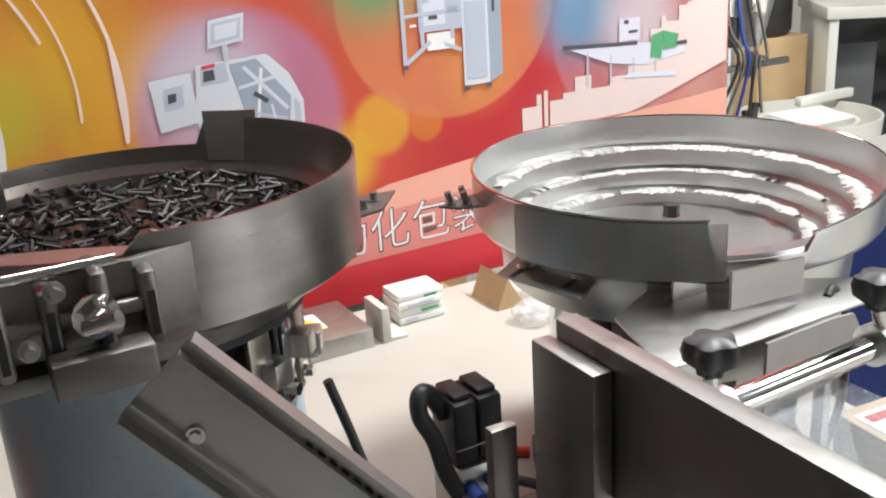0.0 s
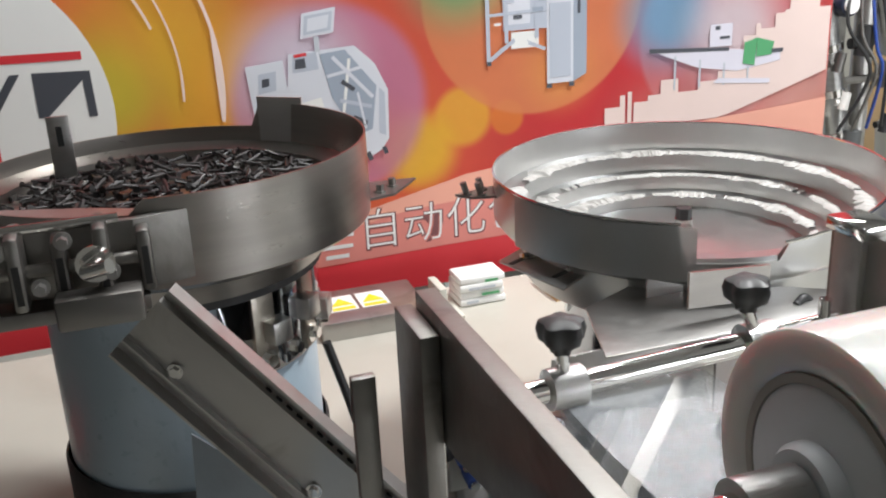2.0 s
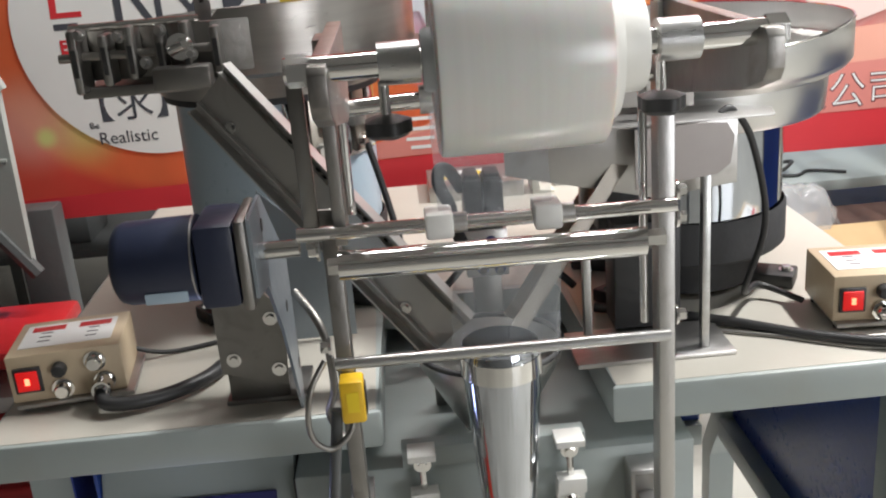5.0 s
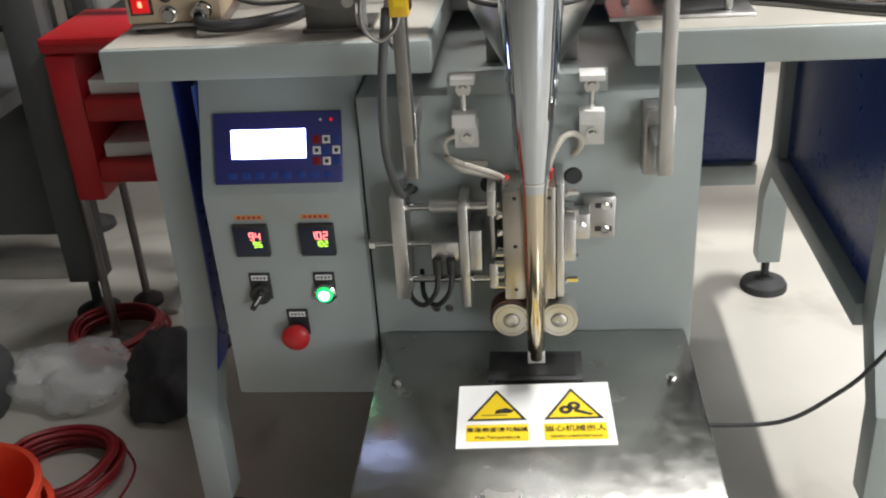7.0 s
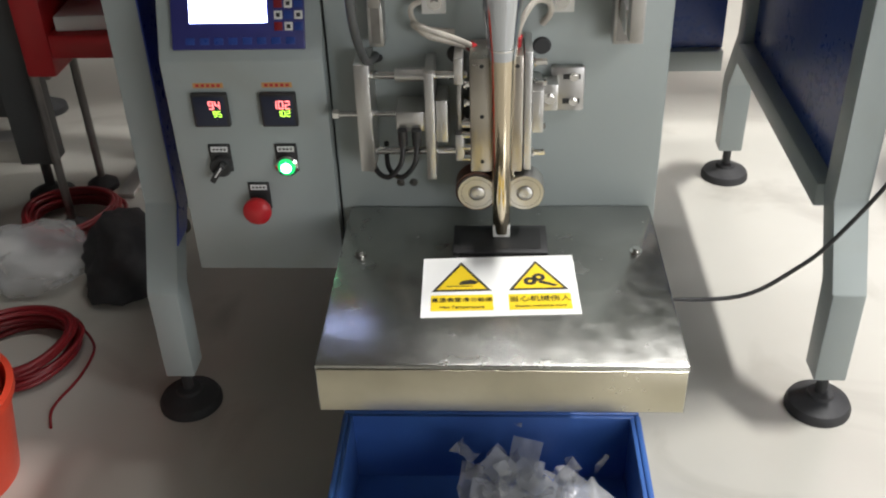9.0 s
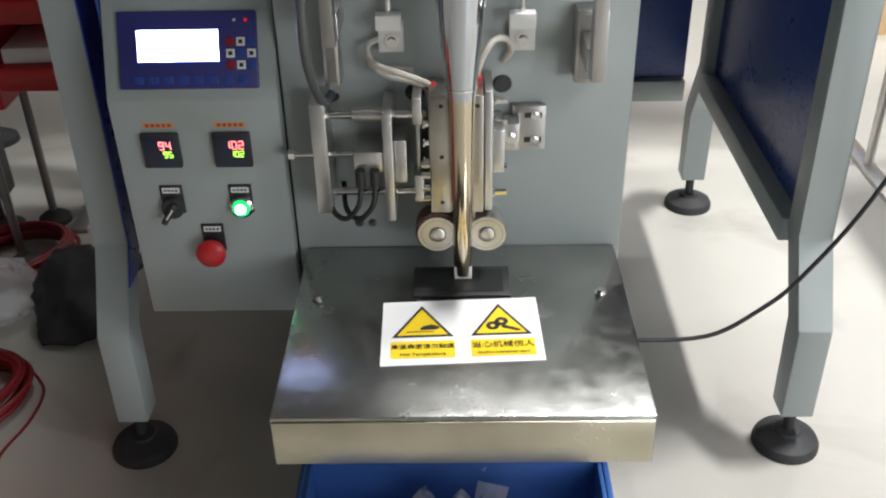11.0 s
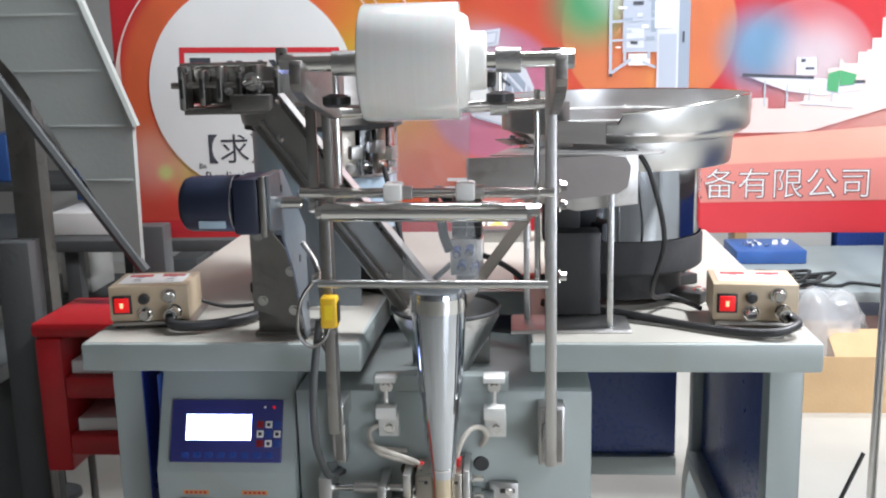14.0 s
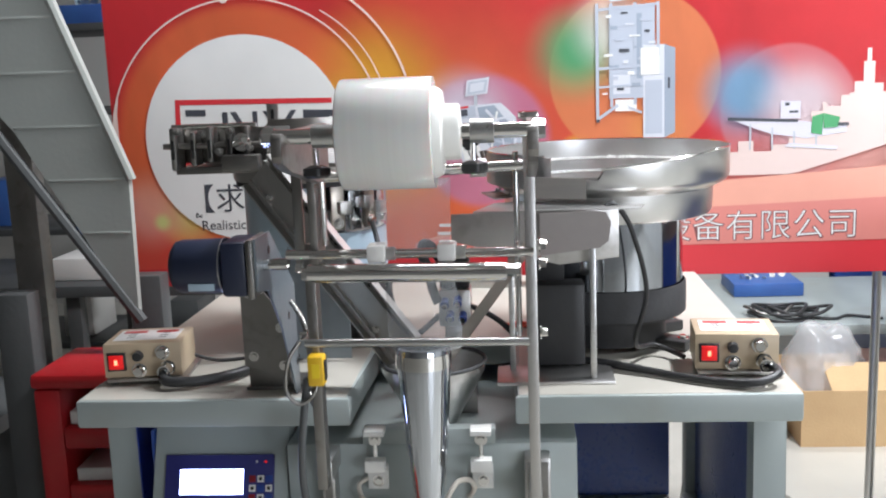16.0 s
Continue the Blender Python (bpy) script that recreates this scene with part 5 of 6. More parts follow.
REDP, ORNG, YEL = (0.72, 0.05, 0.06), (0.88, 0.25, 0.09), (0.94, 0.6, 0.06)
PRINT = blob_paint("banner_print", REDP, [
    (0.25, 1.08, 0.55, 0.45, ORNG, 0.85), (-0.5, 0.95, 0.4, 0.4, (0.75, 0.2, 0.1), 0.5), (0.12, 1.2, 0.26, 0.2, YEL, 0.75), (-0.2, 1.17, 0.34, 0.04, ORNG, 0.8),
    (0.04, 1.2, 0.14, 0.12, (0.75, 0.72, 0.08), 0.8), (0.12, 1.33, 0.2, 0.2, YEL, 0.5), (0.52, 1.05, 0.085, 0.05, YEL, 0.9), (0.6, 1.1, 0.06, 0.02, YEL, 0.7), (0.68, 1.09, 0.035, 0.01, (0.85, 0.3, 0.05), 0.8),
    (0.376, 1.145, 0.172, 0.03, (0.66, 0.3, 0.5), 0.75), (0.33, 1.2, 0.15, 0.12, (0.84, 0.76, 0.86), 0.95), (0.45, 1.08, 0.1, 0.1, (0.75, 0.3, 0.25), 0.5),
    (0.735, 1.29, 0.203, 0.008, (0.85, 0.33, 0.14), 0.85), (0.6, 1.35, 0.14, 0.12, (0.1, 0.5, 0.24), 0.92), (0.68, 1.4, 0.12, 0.1, (0.85, 0.85, 0.8), 0.8), (0.78, 1.16, 0.1, 0.1, (0.9, 0.45, 0.12), 0.6),
    (1.09, 1.19, 0.163, 0.012, (0.72, 0.3, 0.33), 0.6), (0.99, 1.24, 0.13, 0.1, (0.2, 0.5, 0.72), 0.85), (1.12, 1.2, 0.14, 0.11, (0.8, 0.74, 0.78), 0.85),
    (1.28, 1.02, 0.28, 0.26, (0.82, 0.56, 0.48), 0.75), (1.0, 0.98, 0.2, 0.18, (0.85, 0.6, 0.5), 0.45), (1.33, 0.98, 0.12, 0.1, (0.82, 0.25, 0.12), 0.7),
    (-0.36, 0.98, 0.1, 0.09, (0.7, 0.72, 0.3), 0.7), (-0.46, 1.0, 0.12, 0.1, (0.85, 0.6, 0.5), 0.6), (-0.43, 0.97, 0.03, 0.025, (0.75, 0.8, 0.35), 0.9)])
banner = thing("printed_banner", (0.4, BY, BZ0), "red and orange printed fabric banner with machine pictures on a stand", "banner")


def sway(x, z):
    return BY + 0.004 * math.sin(3.1 * x + 0.6) + 0.003 * math.sin(7 * x + 2 * z)


bm = bmesh.new()
nx, nz = 48, 24
grid = [[bm.verts.new((BX0 + (BX1 - BX0) * i / nx, sway(BX0 + (BX1 - BX0) * i / nx, BZ0 + (BZ1 - BZ0) * j / nz), BZ0 + (BZ1 - BZ0) * j / nz)) for i in range(nx + 1)] for j in range(nz + 1)]
for j in range(nz):
    for i in range(nx):
        bm.faces.new((grid[j][i], grid[j][i + 1], grid[j + 1][i + 1], grid[j + 1][i]))
bmesh.ops.solidify(bm, geom=bm.faces[:], thickness=0.0015)
cloth = part("cloth", bm, PRINT, banner, "red and orange printed cloth")


def ink(name, rgb, r=0.5):
    return surf("print_" + name, rgb, tuple(c * 0.92 for c in rgb), r, 0, 6, 0.0)


P_WHITE, P_PINK, P_RED, P_GREY, P_BLUE, P_DARK, P_GREEN, P_CREAM = ink("white", (0.8, 0.8, 0.78)), ink("pink", (0.78, 0.4, 0.36)), ink("red", (0.66, 0.035, 0.045)), ink("grey", (0.5, 0.53, 0.58)), ink("steel_blue", (0.3, 0.38, 0.48)), ink("dark", (0.06, 0.065, 0.08)), ink("green", (0.08, 0.35, 0.14)), ink("cream", (0.85, 0.68, 0.62))
P_SKY = ink("skyline", (0.76, 0.6, 0.55))
P_TAUPE = ink("taupe", (0.2, 0.07, 0.07))
P_LILAC = ink("lilac", (0.68, 0.66, 0.74))


def printed(name, outline, material, layer=1, label="", parent=None):
    """A flat printed field that follows the cloth, its layer a hair in front of it."""
    bm = bmesh.new()
    vs = [bm.verts.new((x, 0, z)) for x, z in outline]
    bm.faces.new(vs)
    bmesh.ops.triangulate(bm, faces=bm.faces[:])
    for _ in range(3):
        longs = [e for e in bm.edges if e.calc_length() > 0.12]
        if longs:
            bmesh.ops.subdivide_edges(bm, edges=longs, cuts=1)
            bmesh.ops.triangulate(bm, faces=bm.faces[:])
    for v in bm.verts:
        v.co.y = sway(v.co.x, v.co.z) - 0.0016 - 0.00025 * layer
    return part(name, bm, material, parent or banner, label)


def disc(x, z, r, n=48, a0=0, a1=360):
    return [(x + r * math.cos(radians(a0 + (a1 - a0) * k / n)), z + r * math.sin(radians(a0 + (a1 - a0) * k / n))) for k in range(n + (a1 - a0 < 360))]


def arc_line(x, z, r, w, a0, a1, n=30):
    return disc(x, z, r + w / 2, n, a0, a1) + list(reversed(disc(x, z, r - w / 2, n, a0, a1)))


printed("lower_band", [(BX0, BZ0 + 0.001), (BX1, BZ0 + 0.001), (BX1, 0.885), (0.9, 0.882), (0.55, 0.878), (0.25, 0.868), (-0.1, 0.855), (BX0, 0.85)], P_RED, 1, "red lower band")
printed("pink_sweep", [(0.2, 0.9), (0.5, 0.95), (0.9, 0.97), (BX1, 0.985), (BX1, 1.06), (0.95, 1.035), (0.6, 1.0), (0.35, 0.945)], ink("peach", (0.8, 0.38, 0.28)), 2, "pale pink sweep")
printed("pink_sweep", [(0.2, 0.868), (0.55, 0.878), (BX1, 0.885), (BX1, 0.986), (0.9, 0.971), (0.5, 0.951), (0.2, 0.901)], ink("rose", (0.7, 0.24, 0.2)), 3, "rose fade")
# pale skyline of towers, low at first and rising
for x0, x1, z0 in ((0.865, 0.895, 1.085), (0.895, 0.905, 1.105), (0.91, 0.918, 1.11), (0.922, 0.95, 1.09), (0.95, 0.975, 1.1), (0.975, 1.01, 1.125), (1.01, 1.05, 1.1), (1.05, 1.09, 1.115), (1.09, 1.115, 1.13), (1.115, 1.14, 1.15), (1.14, 1.165, 1.19), (1.165, 1.175, 1.21), (1.175, 1.205, 1.2), (1.205, 1.225, 1.225),
                   (1.225, 1.235, 1.23), (1.235, 1.255, 1.255), (1.255, 1.262, 1.3), (1.262, 1.272, 1.33), (1.272, 1.28, 1.3), (1.28, 1.3, 1.25), (1.3, 1.325, 1.23)):
    printed("skyline", [(x0, 1.045 + 0.3 * max(0, x0 - 1.1)), (x1, 1.045 + 0.3 * max(0, x1 - 1.1)), (x1, z0), (x0, z0)], P_SKY, 1, "pale city skyline print")
# round white field with its rings and logo shapes
printed("white_disc", disc(-0.203, 1.17, 0.25, 72), P_WHITE, 2, "white round field")
printed("ring_line", arc_line(-0.2, 1.17, 0.335, 0.004, 20, 200, 50), P_CREAM, 2)
printed("ring_line", arc_line(-0.16, 1.2, 0.37, 0.005, -10, 75, 40), P_CREAM, 2)
printed("ring_line", arc_line(-0.16, 1.2, 0.31, 0.003, -5, 60, 40), P_CREAM, 2)
printed("flare_spot", disc(-0.237, 1.505, 0.011, 20), P_CREAM, 3)
for o in ([(-0.374, 1.27), (0.012, 1.262), (0.012, 1.25), (-0.374, 1.257)], [(-0.374, 1.257), (-0.362, 1.257), (-0.364, 1.19), (-0.377, 1.19)], [(-0.364, 1.19), (-0.32, 1.19), (-0.32, 1.2), (-0.364, 1.2)]):
    printed("logo_bar", o, P_RED, 4)
for o in ([(-0.35, 1.245), (-0.3, 1.244), (-0.3, 1.228), (-0.35, 1.229)], [(-0.375, 1.18), (-0.33, 1.18), (-0.33, 1.168), (-0.375, 1.168)], [(-0.06, 1.236), (0.02, 1.233), (0.022, 1.165), (0.01, 1.165), (0.008, 1.22), (-0.047, 1.222), (-0.047, 1.17), (-0.06, 1.17)],
          [(-0.09, 1.236), (-0.076, 1.236), (-0.125, 1.165), (-0.14, 1.165)], [(-0.16, 1.236), (-0.145, 1.236), (-0.115, 1.19), (-0.122, 1.18)], [(-0.24, 1.236), (-0.225, 1.236), (-0.185, 1.165), (-0.2, 1.165)], [(-0.26, 1.236), (-0.246, 1.236), (-0.246, 1.165), (-0.26, 1.165)], [(-0.185, 1.236), (-0.173, 1.236), (-0.173, 1.165), (-0.185, 1.165)]):
    printed("logo_bar", o, P_DARK, 4)
for cx in (-0.35, -0.245, -0.14):
    printed("seal_mark", [(cx - 0.019, 1.11), (cx + 0.019, 1.11), (cx + 0.019, 1.15), (cx - 0.019, 1.15)], P_RED, 4)
    for k in range(3):
        printed("seal_stroke", [(cx - 0.014, 1.12 + k * 0.011), (cx + 0.014, 1.12 + k * 0.011), (cx + 0.014, 1.123 + k * 0.011), (cx - 0.014, 1.123 + k * 0.011)], P_WHITE, 5)


def cloth_words(text, size, x, z, material, layer=4, fat=0.0):
    bm = words(text, size, pose(x, 0, z, 90, 0, 0), 0.0002, fat)
    for v in bm.verts:
        v.co.y = sway(v.co.x, v.co.z) - 0.0016 - 0.00025 * layer + v.co.y * 0.3
    return part("lettering", bm, material, banner)


cloth_words("【求】", 0.075, -0.255, 1.02, P_DARK)
cloth_words("Be", 0.018, -0.335, 0.985, P_DARK)
cloth_words("Realistic", 0.034, -0.275, 0.958, P_DARK)
for k, ch in enumerate("自动化包装设备有限公司"):
    cx = 0.442 + 0.0776 * k
    cloth_words(ch, 0.077, cx + 0.0006, 0.9194, P_TAUPE, 4, 0.0012)
    cloth_words(ch, 0.077, cx, 0.92, P_WHITE, 5, -0.0009)
for cx in (0.287, 0.365):
    for dz, wd in ((0.025, 0.05), (0.005, 0.06), (-0.015, 0.056), (-0.032, 0.04)):
        printed("name_bar", [(cx - wd / 2, 0.915 + dz), (cx + wd / 2, 0.915 + dz), (cx + wd / 2, 0.922 + dz), (cx - wd / 2, 0.922 + dz)], P_WHITE, 5)


def rect(x0, z0, x1, z1):
    return [(x0, z0), (x1, z0), (x1, z1), (x0, z1)]


P_PALE, P_MID, P_SLATE = ink("pale_machine", (0.64, 0.66, 0.72)), ink("mid_machine", (0.46, 0.5, 0.58)), ink("slate_machine", (0.32, 0.37, 0.45))


def bits(layer, *fields):
    """Printed fields of one picture: (material, outline)."""
    for mt, o in fields:
        printed("machine_picture", o, mt, layer)


def bar(x0, z0, x1, z1, w):
    """A slanting printed stroke of width w."""
    dx, dz = x1 - x0, z1 - z0
    n = math.hypot(dx, dz)
    ox, oz = -dz / n * w / 2, dx / n * w / 2
    return [(x0 + ox, z0 + oz), (x1 + ox, z1 + oz), (x1 - ox, z1 - oz), (x0 - ox, z0 - oz)]


# printed tall machine: open frame with its works, and the cabinet beside it
bits(3, (P_MID, rect(0.676, 1.235, 0.782, 1.448)), (P_MID, bar(0.648, 1.187, 0.7, 1.222, 0.007)), (P_MID, bar(0.7, 1.222, 0.752, 1.2, 0.006)), (P_WHITE, rect(0.69, 1.205, 0.74, 1.232)))
bits(4, (P_PALE, rect(0.755, 1.14, 0.804, 1.357)), (P_SLATE, [(0.804, 1.14), (0.829, 1.152), (0.829, 1.348), (0.804, 1.357)]), (P_PALE, rect(0.682, 1.245, 0.725, 1.29)), (P_SLATE, rect(0.735, 1.28, 0.752, 1.43)), (P_MID, rect(0.69, 1.4, 0.735, 1.44)))
bits(5, *[(P_MID, rect(x, z, x + 0.007, 1.455)) for x, z in ((0.645, 1.187), (0.678, 1.215), (0.733, 1.22), (0.786, 1.33))], (P_MID, bar(0.645, 1.44, 0.793, 1.45, 0.006)), (P_PALE, bar(0.678, 1.462, 0.76, 1.468, 0.008)),
     (P_MID, bar(0.645, 1.305, 0.755, 1.31, 0.006)), (P_MID, bar(0.645, 1.262, 0.755, 1.266, 0.005)), (P_DARK, rect(0.645, 1.18, 0.653, 1.187)), (P_DARK, rect(0.754, 1.132, 0.764, 1.14)), (P_DARK, rect(0.796, 1.132, 0.806, 1.14)))
bits(6, (P_WHITE, rect(0.749, 1.288, 0.792, 1.35)), (P_GREY, rect(0.757, 1.315, 0.783, 1.342)), (P_RED, rect(0.757, 1.298, 0.761, 1.302)), (P_GREEN, rect(0.765, 1.298, 0.769, 1.302)), (P_MID, rect(0.76, 1.15, 0.799, 1.275)), (P_DARK, rect(0.812, 1.255, 0.817, 1.28)), (P_DARK, rect(0.766, 1.258, 0.77, 1.262)))
for k in range(22):
    u, v = 0.66 + 0.0049 * ((k * 7) % 23), 1.245 + 0.0088 * k
    bits(6, ((P_WHITE, P_SLATE, P_MID, P_DARK, P_PALE)[(k * 3) % 5], rect(u, v, u + 0.012 + 0.004 * (k % 4), v + 0.004 + 0.002 * (k % 3))))
# printed small machine: slanting glazed cabinet with a screen on a stalk
bits(3, (P_PALE, [(0.245, 1.216), (0.304, 1.222), (0.31, 1.15), (0.252, 1.142)]), (P_PALE, [(0.314, 1.23), (0.42, 1.235), (0.452, 1.203), (0.471, 1.16), (0.468, 1.08), (0.455, 1.062), (0.432, 1.05), (0.4, 1.074), (0.325, 1.094), (0.305, 1.15)]),
     (P_PALE, [(0.335, 1.252), (0.388, 1.258), (0.394, 1.297), (0.34, 1.29)]), (P_GREY, rect(0.356, 1.23, 0.364, 1.254)))
bits(4, (P_MID, [(0.34, 1.257), (0.384, 1.262), (0.389, 1.291), (0.344, 1.286)]), (P_MID, [(0.318, 1.2), (0.36, 1.203), (0.358, 1.23), (0.32, 1.227)]), (P_SLATE, [(0.363, 1.226), (0.404, 1.23), (0.452, 1.168), (0.441, 1.098), (0.412, 1.089), (0.378, 1.156)]), (P_MID, [(0.262, 1.172), (0.29, 1.176), (0.292, 1.206), (0.264, 1.203)]),
     (P_WHITE, [(0.318, 1.15), (0.36, 1.158), (0.372, 1.11), (0.33, 1.1)]), (P_MID, [(0.456, 1.165), (0.465, 1.155), (0.463, 1.085), (0.452, 1.09)]))
bits(5, (P_PALE, [(0.346, 1.262), (0.379, 1.266), (0.383, 1.286), (0.349, 1.282)]), (P_DARK, [(0.322, 1.206), (0.34, 1.207), (0.339, 1.222), (0.324, 1.221)]), (P_RED, bar(0.322, 1.226, 0.342, 1.228, 0.005)), (P_DARK, [(0.268, 1.182), (0.28, 1.184), (0.281, 1.196), (0.269, 1.195)]),
     (P_PALE, bar(0.383, 1.22, 0.445, 1.15, 0.006)), (P_PALE, bar(0.372, 1.19, 0.43, 1.2, 0.005)), (P_WHITE, bar(0.41, 1.215, 0.395, 1.13, 0.005)), (P_MID, bar(0.39, 1.15, 0.442, 1.135, 0.006)), (P_DARK, bar(0.395, 1.18, 0.415, 1.165, 0.007)), (P_DARK, bar(0.41, 1.12, 0.432, 1.108, 0.009)), (P_PALE, bar(0.42, 1.16, 0.43, 1.1, 0.004)),
     (P_DARK, bar(0.405, 1.092, 0.422, 1.068, 0.008)), (P_DARK, bar(0.43, 1.06, 0.436, 1.046, 0.008)), (P_DARK, bar(0.458, 1.066, 0.462, 1.054, 0.007)), (P_MID, bar(0.33, 1.094, 0.4, 1.072, 0.005)))
for k in range(4):
    bits(3, (P_GREY, rect(1.0 + 0.05 * k, 1.105, 1.004 + 0.05 * k, 1.165 - 0.01 * k)))
# printed conveyor machine
for o, mt, ly in (([(0.955, 1.178), (1.12, 1.168), (1.22, 1.155), (1.22, 1.14), (1.13, 1.128), (1.05, 1.14), (0.985, 1.165)], P_LILAC, 3), ([(0.95, 1.182), (1.11, 1.172), (1.11, 1.166), (0.95, 1.174)], P_DARK, 4), ([(1.14, 1.14), (1.165, 1.135), (1.168, 1.185), (1.142, 1.178)], P_GREEN, 5), ([(1.168, 1.15), (1.2, 1.152), (1.205, 1.175), (1.168, 1.185)], P_GREEN, 5), (rect(1.2, 1.155, 1.225, 1.162), P_DARK, 5),
                  (rect(1.07, 1.175, 1.115, 1.215), P_LILAC, 4), (rect(1.08, 1.205, 1.09, 1.212), P_DARK, 5), (rect(1.09, 1.188, 1.11, 1.193), P_DARK, 5), ([(1.08, 1.11), (1.19, 1.1), (1.2, 1.1), (1.2, 1.108), (1.09, 1.118)], P_LILAC, 4)):
    printed("machine_picture", o, mt, ly)
for x in (BX0 + 0.006, BX1 - 0.02):
    part("stand_pole", rod((x, BY + 0.014, 0.012), (x, BY + 0.014, BZ1 + 0.02), 0.011, seg=18), ALU, banner, "grey tubular stand pole")
    part("stand_foot", box(x - 0.02, x + 0.02, BY - 0.25, BY + 0.25, 0, 0.012, 0.003), ALU, banner)
part("top_bar", rod((BX0, BY + 0.01, BZ1 + 0.005), (BX1, BY + 0.01, BZ1 + 0.005), 0.01, seg=16), ALU, banner)

# ---- bin, floor clutter ----
crate = thing("plastic_crate", (0.31, 0.3, 0), "blue plastic crate full of clear film scraps under the tray", "crate")
for x0, x1, y0, y1 in ((0.1, 0.515, 0.472, 0.478), (0.1, 0.515, 0.12, 0.126), (0.1, 0.106, 0.126, 0.472), (0.509, 0.515, 0.126, 0.472)):
    part("crate_wall", box(x0, x1, y0, y1, 0.004, 0.125, 0.001), BLUEBOX, crate)
part("crate_floor", box(0.1, 0.515, 0.12, 0.478, 0.0, 0.0038), BLUEBOX, crate)
for x0, x1, y0, y1 in ((0.092, 0.523, 0.4785, 0.487), (0.092, 0.523, 0.111, 0.1195), (0.091, 0.0995, 0.12, 0.478), (0.5155, 0.524, 0.12, 0.478)):
    part("crate_rim", box(x0, x1, y0, y1, 0.108, 0.127, 0.003), BLUEBOX, crate)


def crumple(at, size, n, seed, flatness=0.6):
    """A loose heap of creased film."""
    r = random.Random(seed)
    bm = bmesh.new()
    for _ in range(n):
        c = Vector(at) + Vector((r.gauss(0, size[0] * 0.4), r.gauss(0, size[1] * 0.4), abs(r.gauss(0, size[2] * 0.45))))
        s = r.uniform(0.012, 0.032)
        e = Euler((r.uniform(-1, 1), r.uniform(-1, 1), r.uniform(0, 6)))
        vs = [[bm.verts.new(c + e.to_matrix() @ Vector(((i - 1.5) * s * 0.6, (j - 1.5) * s * 0.5, r.uniform(-s, s) * 0.35))) for i in range(4)] for j in range(4)]
        for j in range(3):
            for i in range(3):
                bm.faces.new((vs[j][i], vs[j][i + 1], vs[j + 1][i + 1], vs[j + 1][i]))
    return bm


solo("film_scraps", crumple((0.35, 0.33, 0.03), (0.1, 0.13, 0.1), 170, 3), BAG, "heap of crumpled clear film scraps in the crate", "film scraps", kind="stuff")


def sack(name, at, size, material, label, seed):
    bm = bmesh.new()
    bmesh.ops.create_icosphere(bm, subdivisions=4, radius=1)
    r = Vector((seed * 3.1, seed * 1.7, 0))
    for v in bm.verts:
        k = 1 + 0.25 * noise.noise(v.co * 1.6 + r) + 0.12 * noise.noise(v.co * 5 + r)
        v.co = Vector((v.co.x * size[0] * k, v.co.y * size[1] * k, max(-0.55, v.co.z * k) * size[2])) + Vector(at) + Vector((0, 0, size[2] * 0.55))
    return solo(name, bm, material, label, "bag", smooth=60)


sack("plastic_bag", (-0.62, 1.02, 0.001), (0.13, 0.09, 0.07), BAG, "crumpled translucent plastic bag lying on the floor", 2)
sack("plastic_bag", (-0.4, 0.98, 0.001), (0.085, 0.08, 0.1), RUBBER, "black plastic sack slumped on the floor beside the table leg", 5)
sack("plastic_bag", (-0.85, 0.95, 0.001), (0.12, 0.12, 0.09), DARKGREY, "dark plastic sack on the floor under the next machine", 7)


def coil(at, r, label, seed):
    rr = random.Random(seed)
    ob = thing("hose_coil", at, label, "hose", "hose coils")
    for k in range(11):
        part("turn", ring((at[0] + rr.uniform(-0.008, 0.008), at[1] + rr.uniform(-0.008, 0.008), 0.006 + 0.0045 * k), r * rr.uniform(0.86, 1.08), 0.005, wob=0.003), HOSERED, ob)
    return ob


coil((-0.6, 1.2, 0), 0.1, "coil of red air hose lying on the floor", 1)
coil((-0.535, 0.75, 0), 0.098, "wide coil of red air hose lying on the floor", 2)
solo("loose_wire", hose([(-0.46, 0.84, 0.003), (-0.415, 0.78, 0.003), (-0.412, 0.7, 0.003), (-0.43, 0.62, 0.003), (-0.415, 0.57, 0.003)], 0.0025), HOSERED, "thin red wire lying on the floor", "wire")
bucket = thing("bucket", (-0.53, 0.46, 0), "stack of two orange-red plastic buckets standing on the floor", "bucket")
part("pail", lathe([(0, 0), (0.1, 0), (0.122, 0.15), (0.13, 0.15), (0.131, 0.164), (0.121, 0.166), (0.096, 0.01), (0, 0.01)], (-0.53, 0.46, 0), seg=48), ORANGE, bucket)
part("inner_pail", lathe([(0.099, 0.06), (0.117, 0.2), (0.124, 0.201), (0.125, 0.214), (0.115, 0.216), (0.095, 0.075), (0, 0.072)], (-0.533, 0.463, 0), seg=48), ORANGE, bucket)
part("handle", hose([(-0.53 + 0.127 * math.cos(a), 0.46 + 0.05 * math.sin(a) - 0.02, 0.17 - 0.05 * math.sin(a)) for a in [math.pi * k / 12 for k in range(13)]], 0.003), STEEL, bucket, "wire carrying handle")
rack = thing("parts_rack", (-0.5, 1.27, 0), "red plastic tiered parts rack holding pale sheets", "rack")
part("top", box(-0.61, -0.37, 1.17, 1.4, 0.665, 0.7, 0.012), RED, rack)
part("side", box(-0.605, -0.545, 1.175, 1.395, 0.36, 0.664, 0.008), RED, rack)
part("back", box(-0.544, -0.38, 1.37, 1.395, 0.36, 0.664, 0.004), RED, rack)
for z in (0.4, 0.53):
    part("tier", box(-0.544, -0.37, 1.17, 1.369, z, z + 0.05, 0.008), RED, rack)
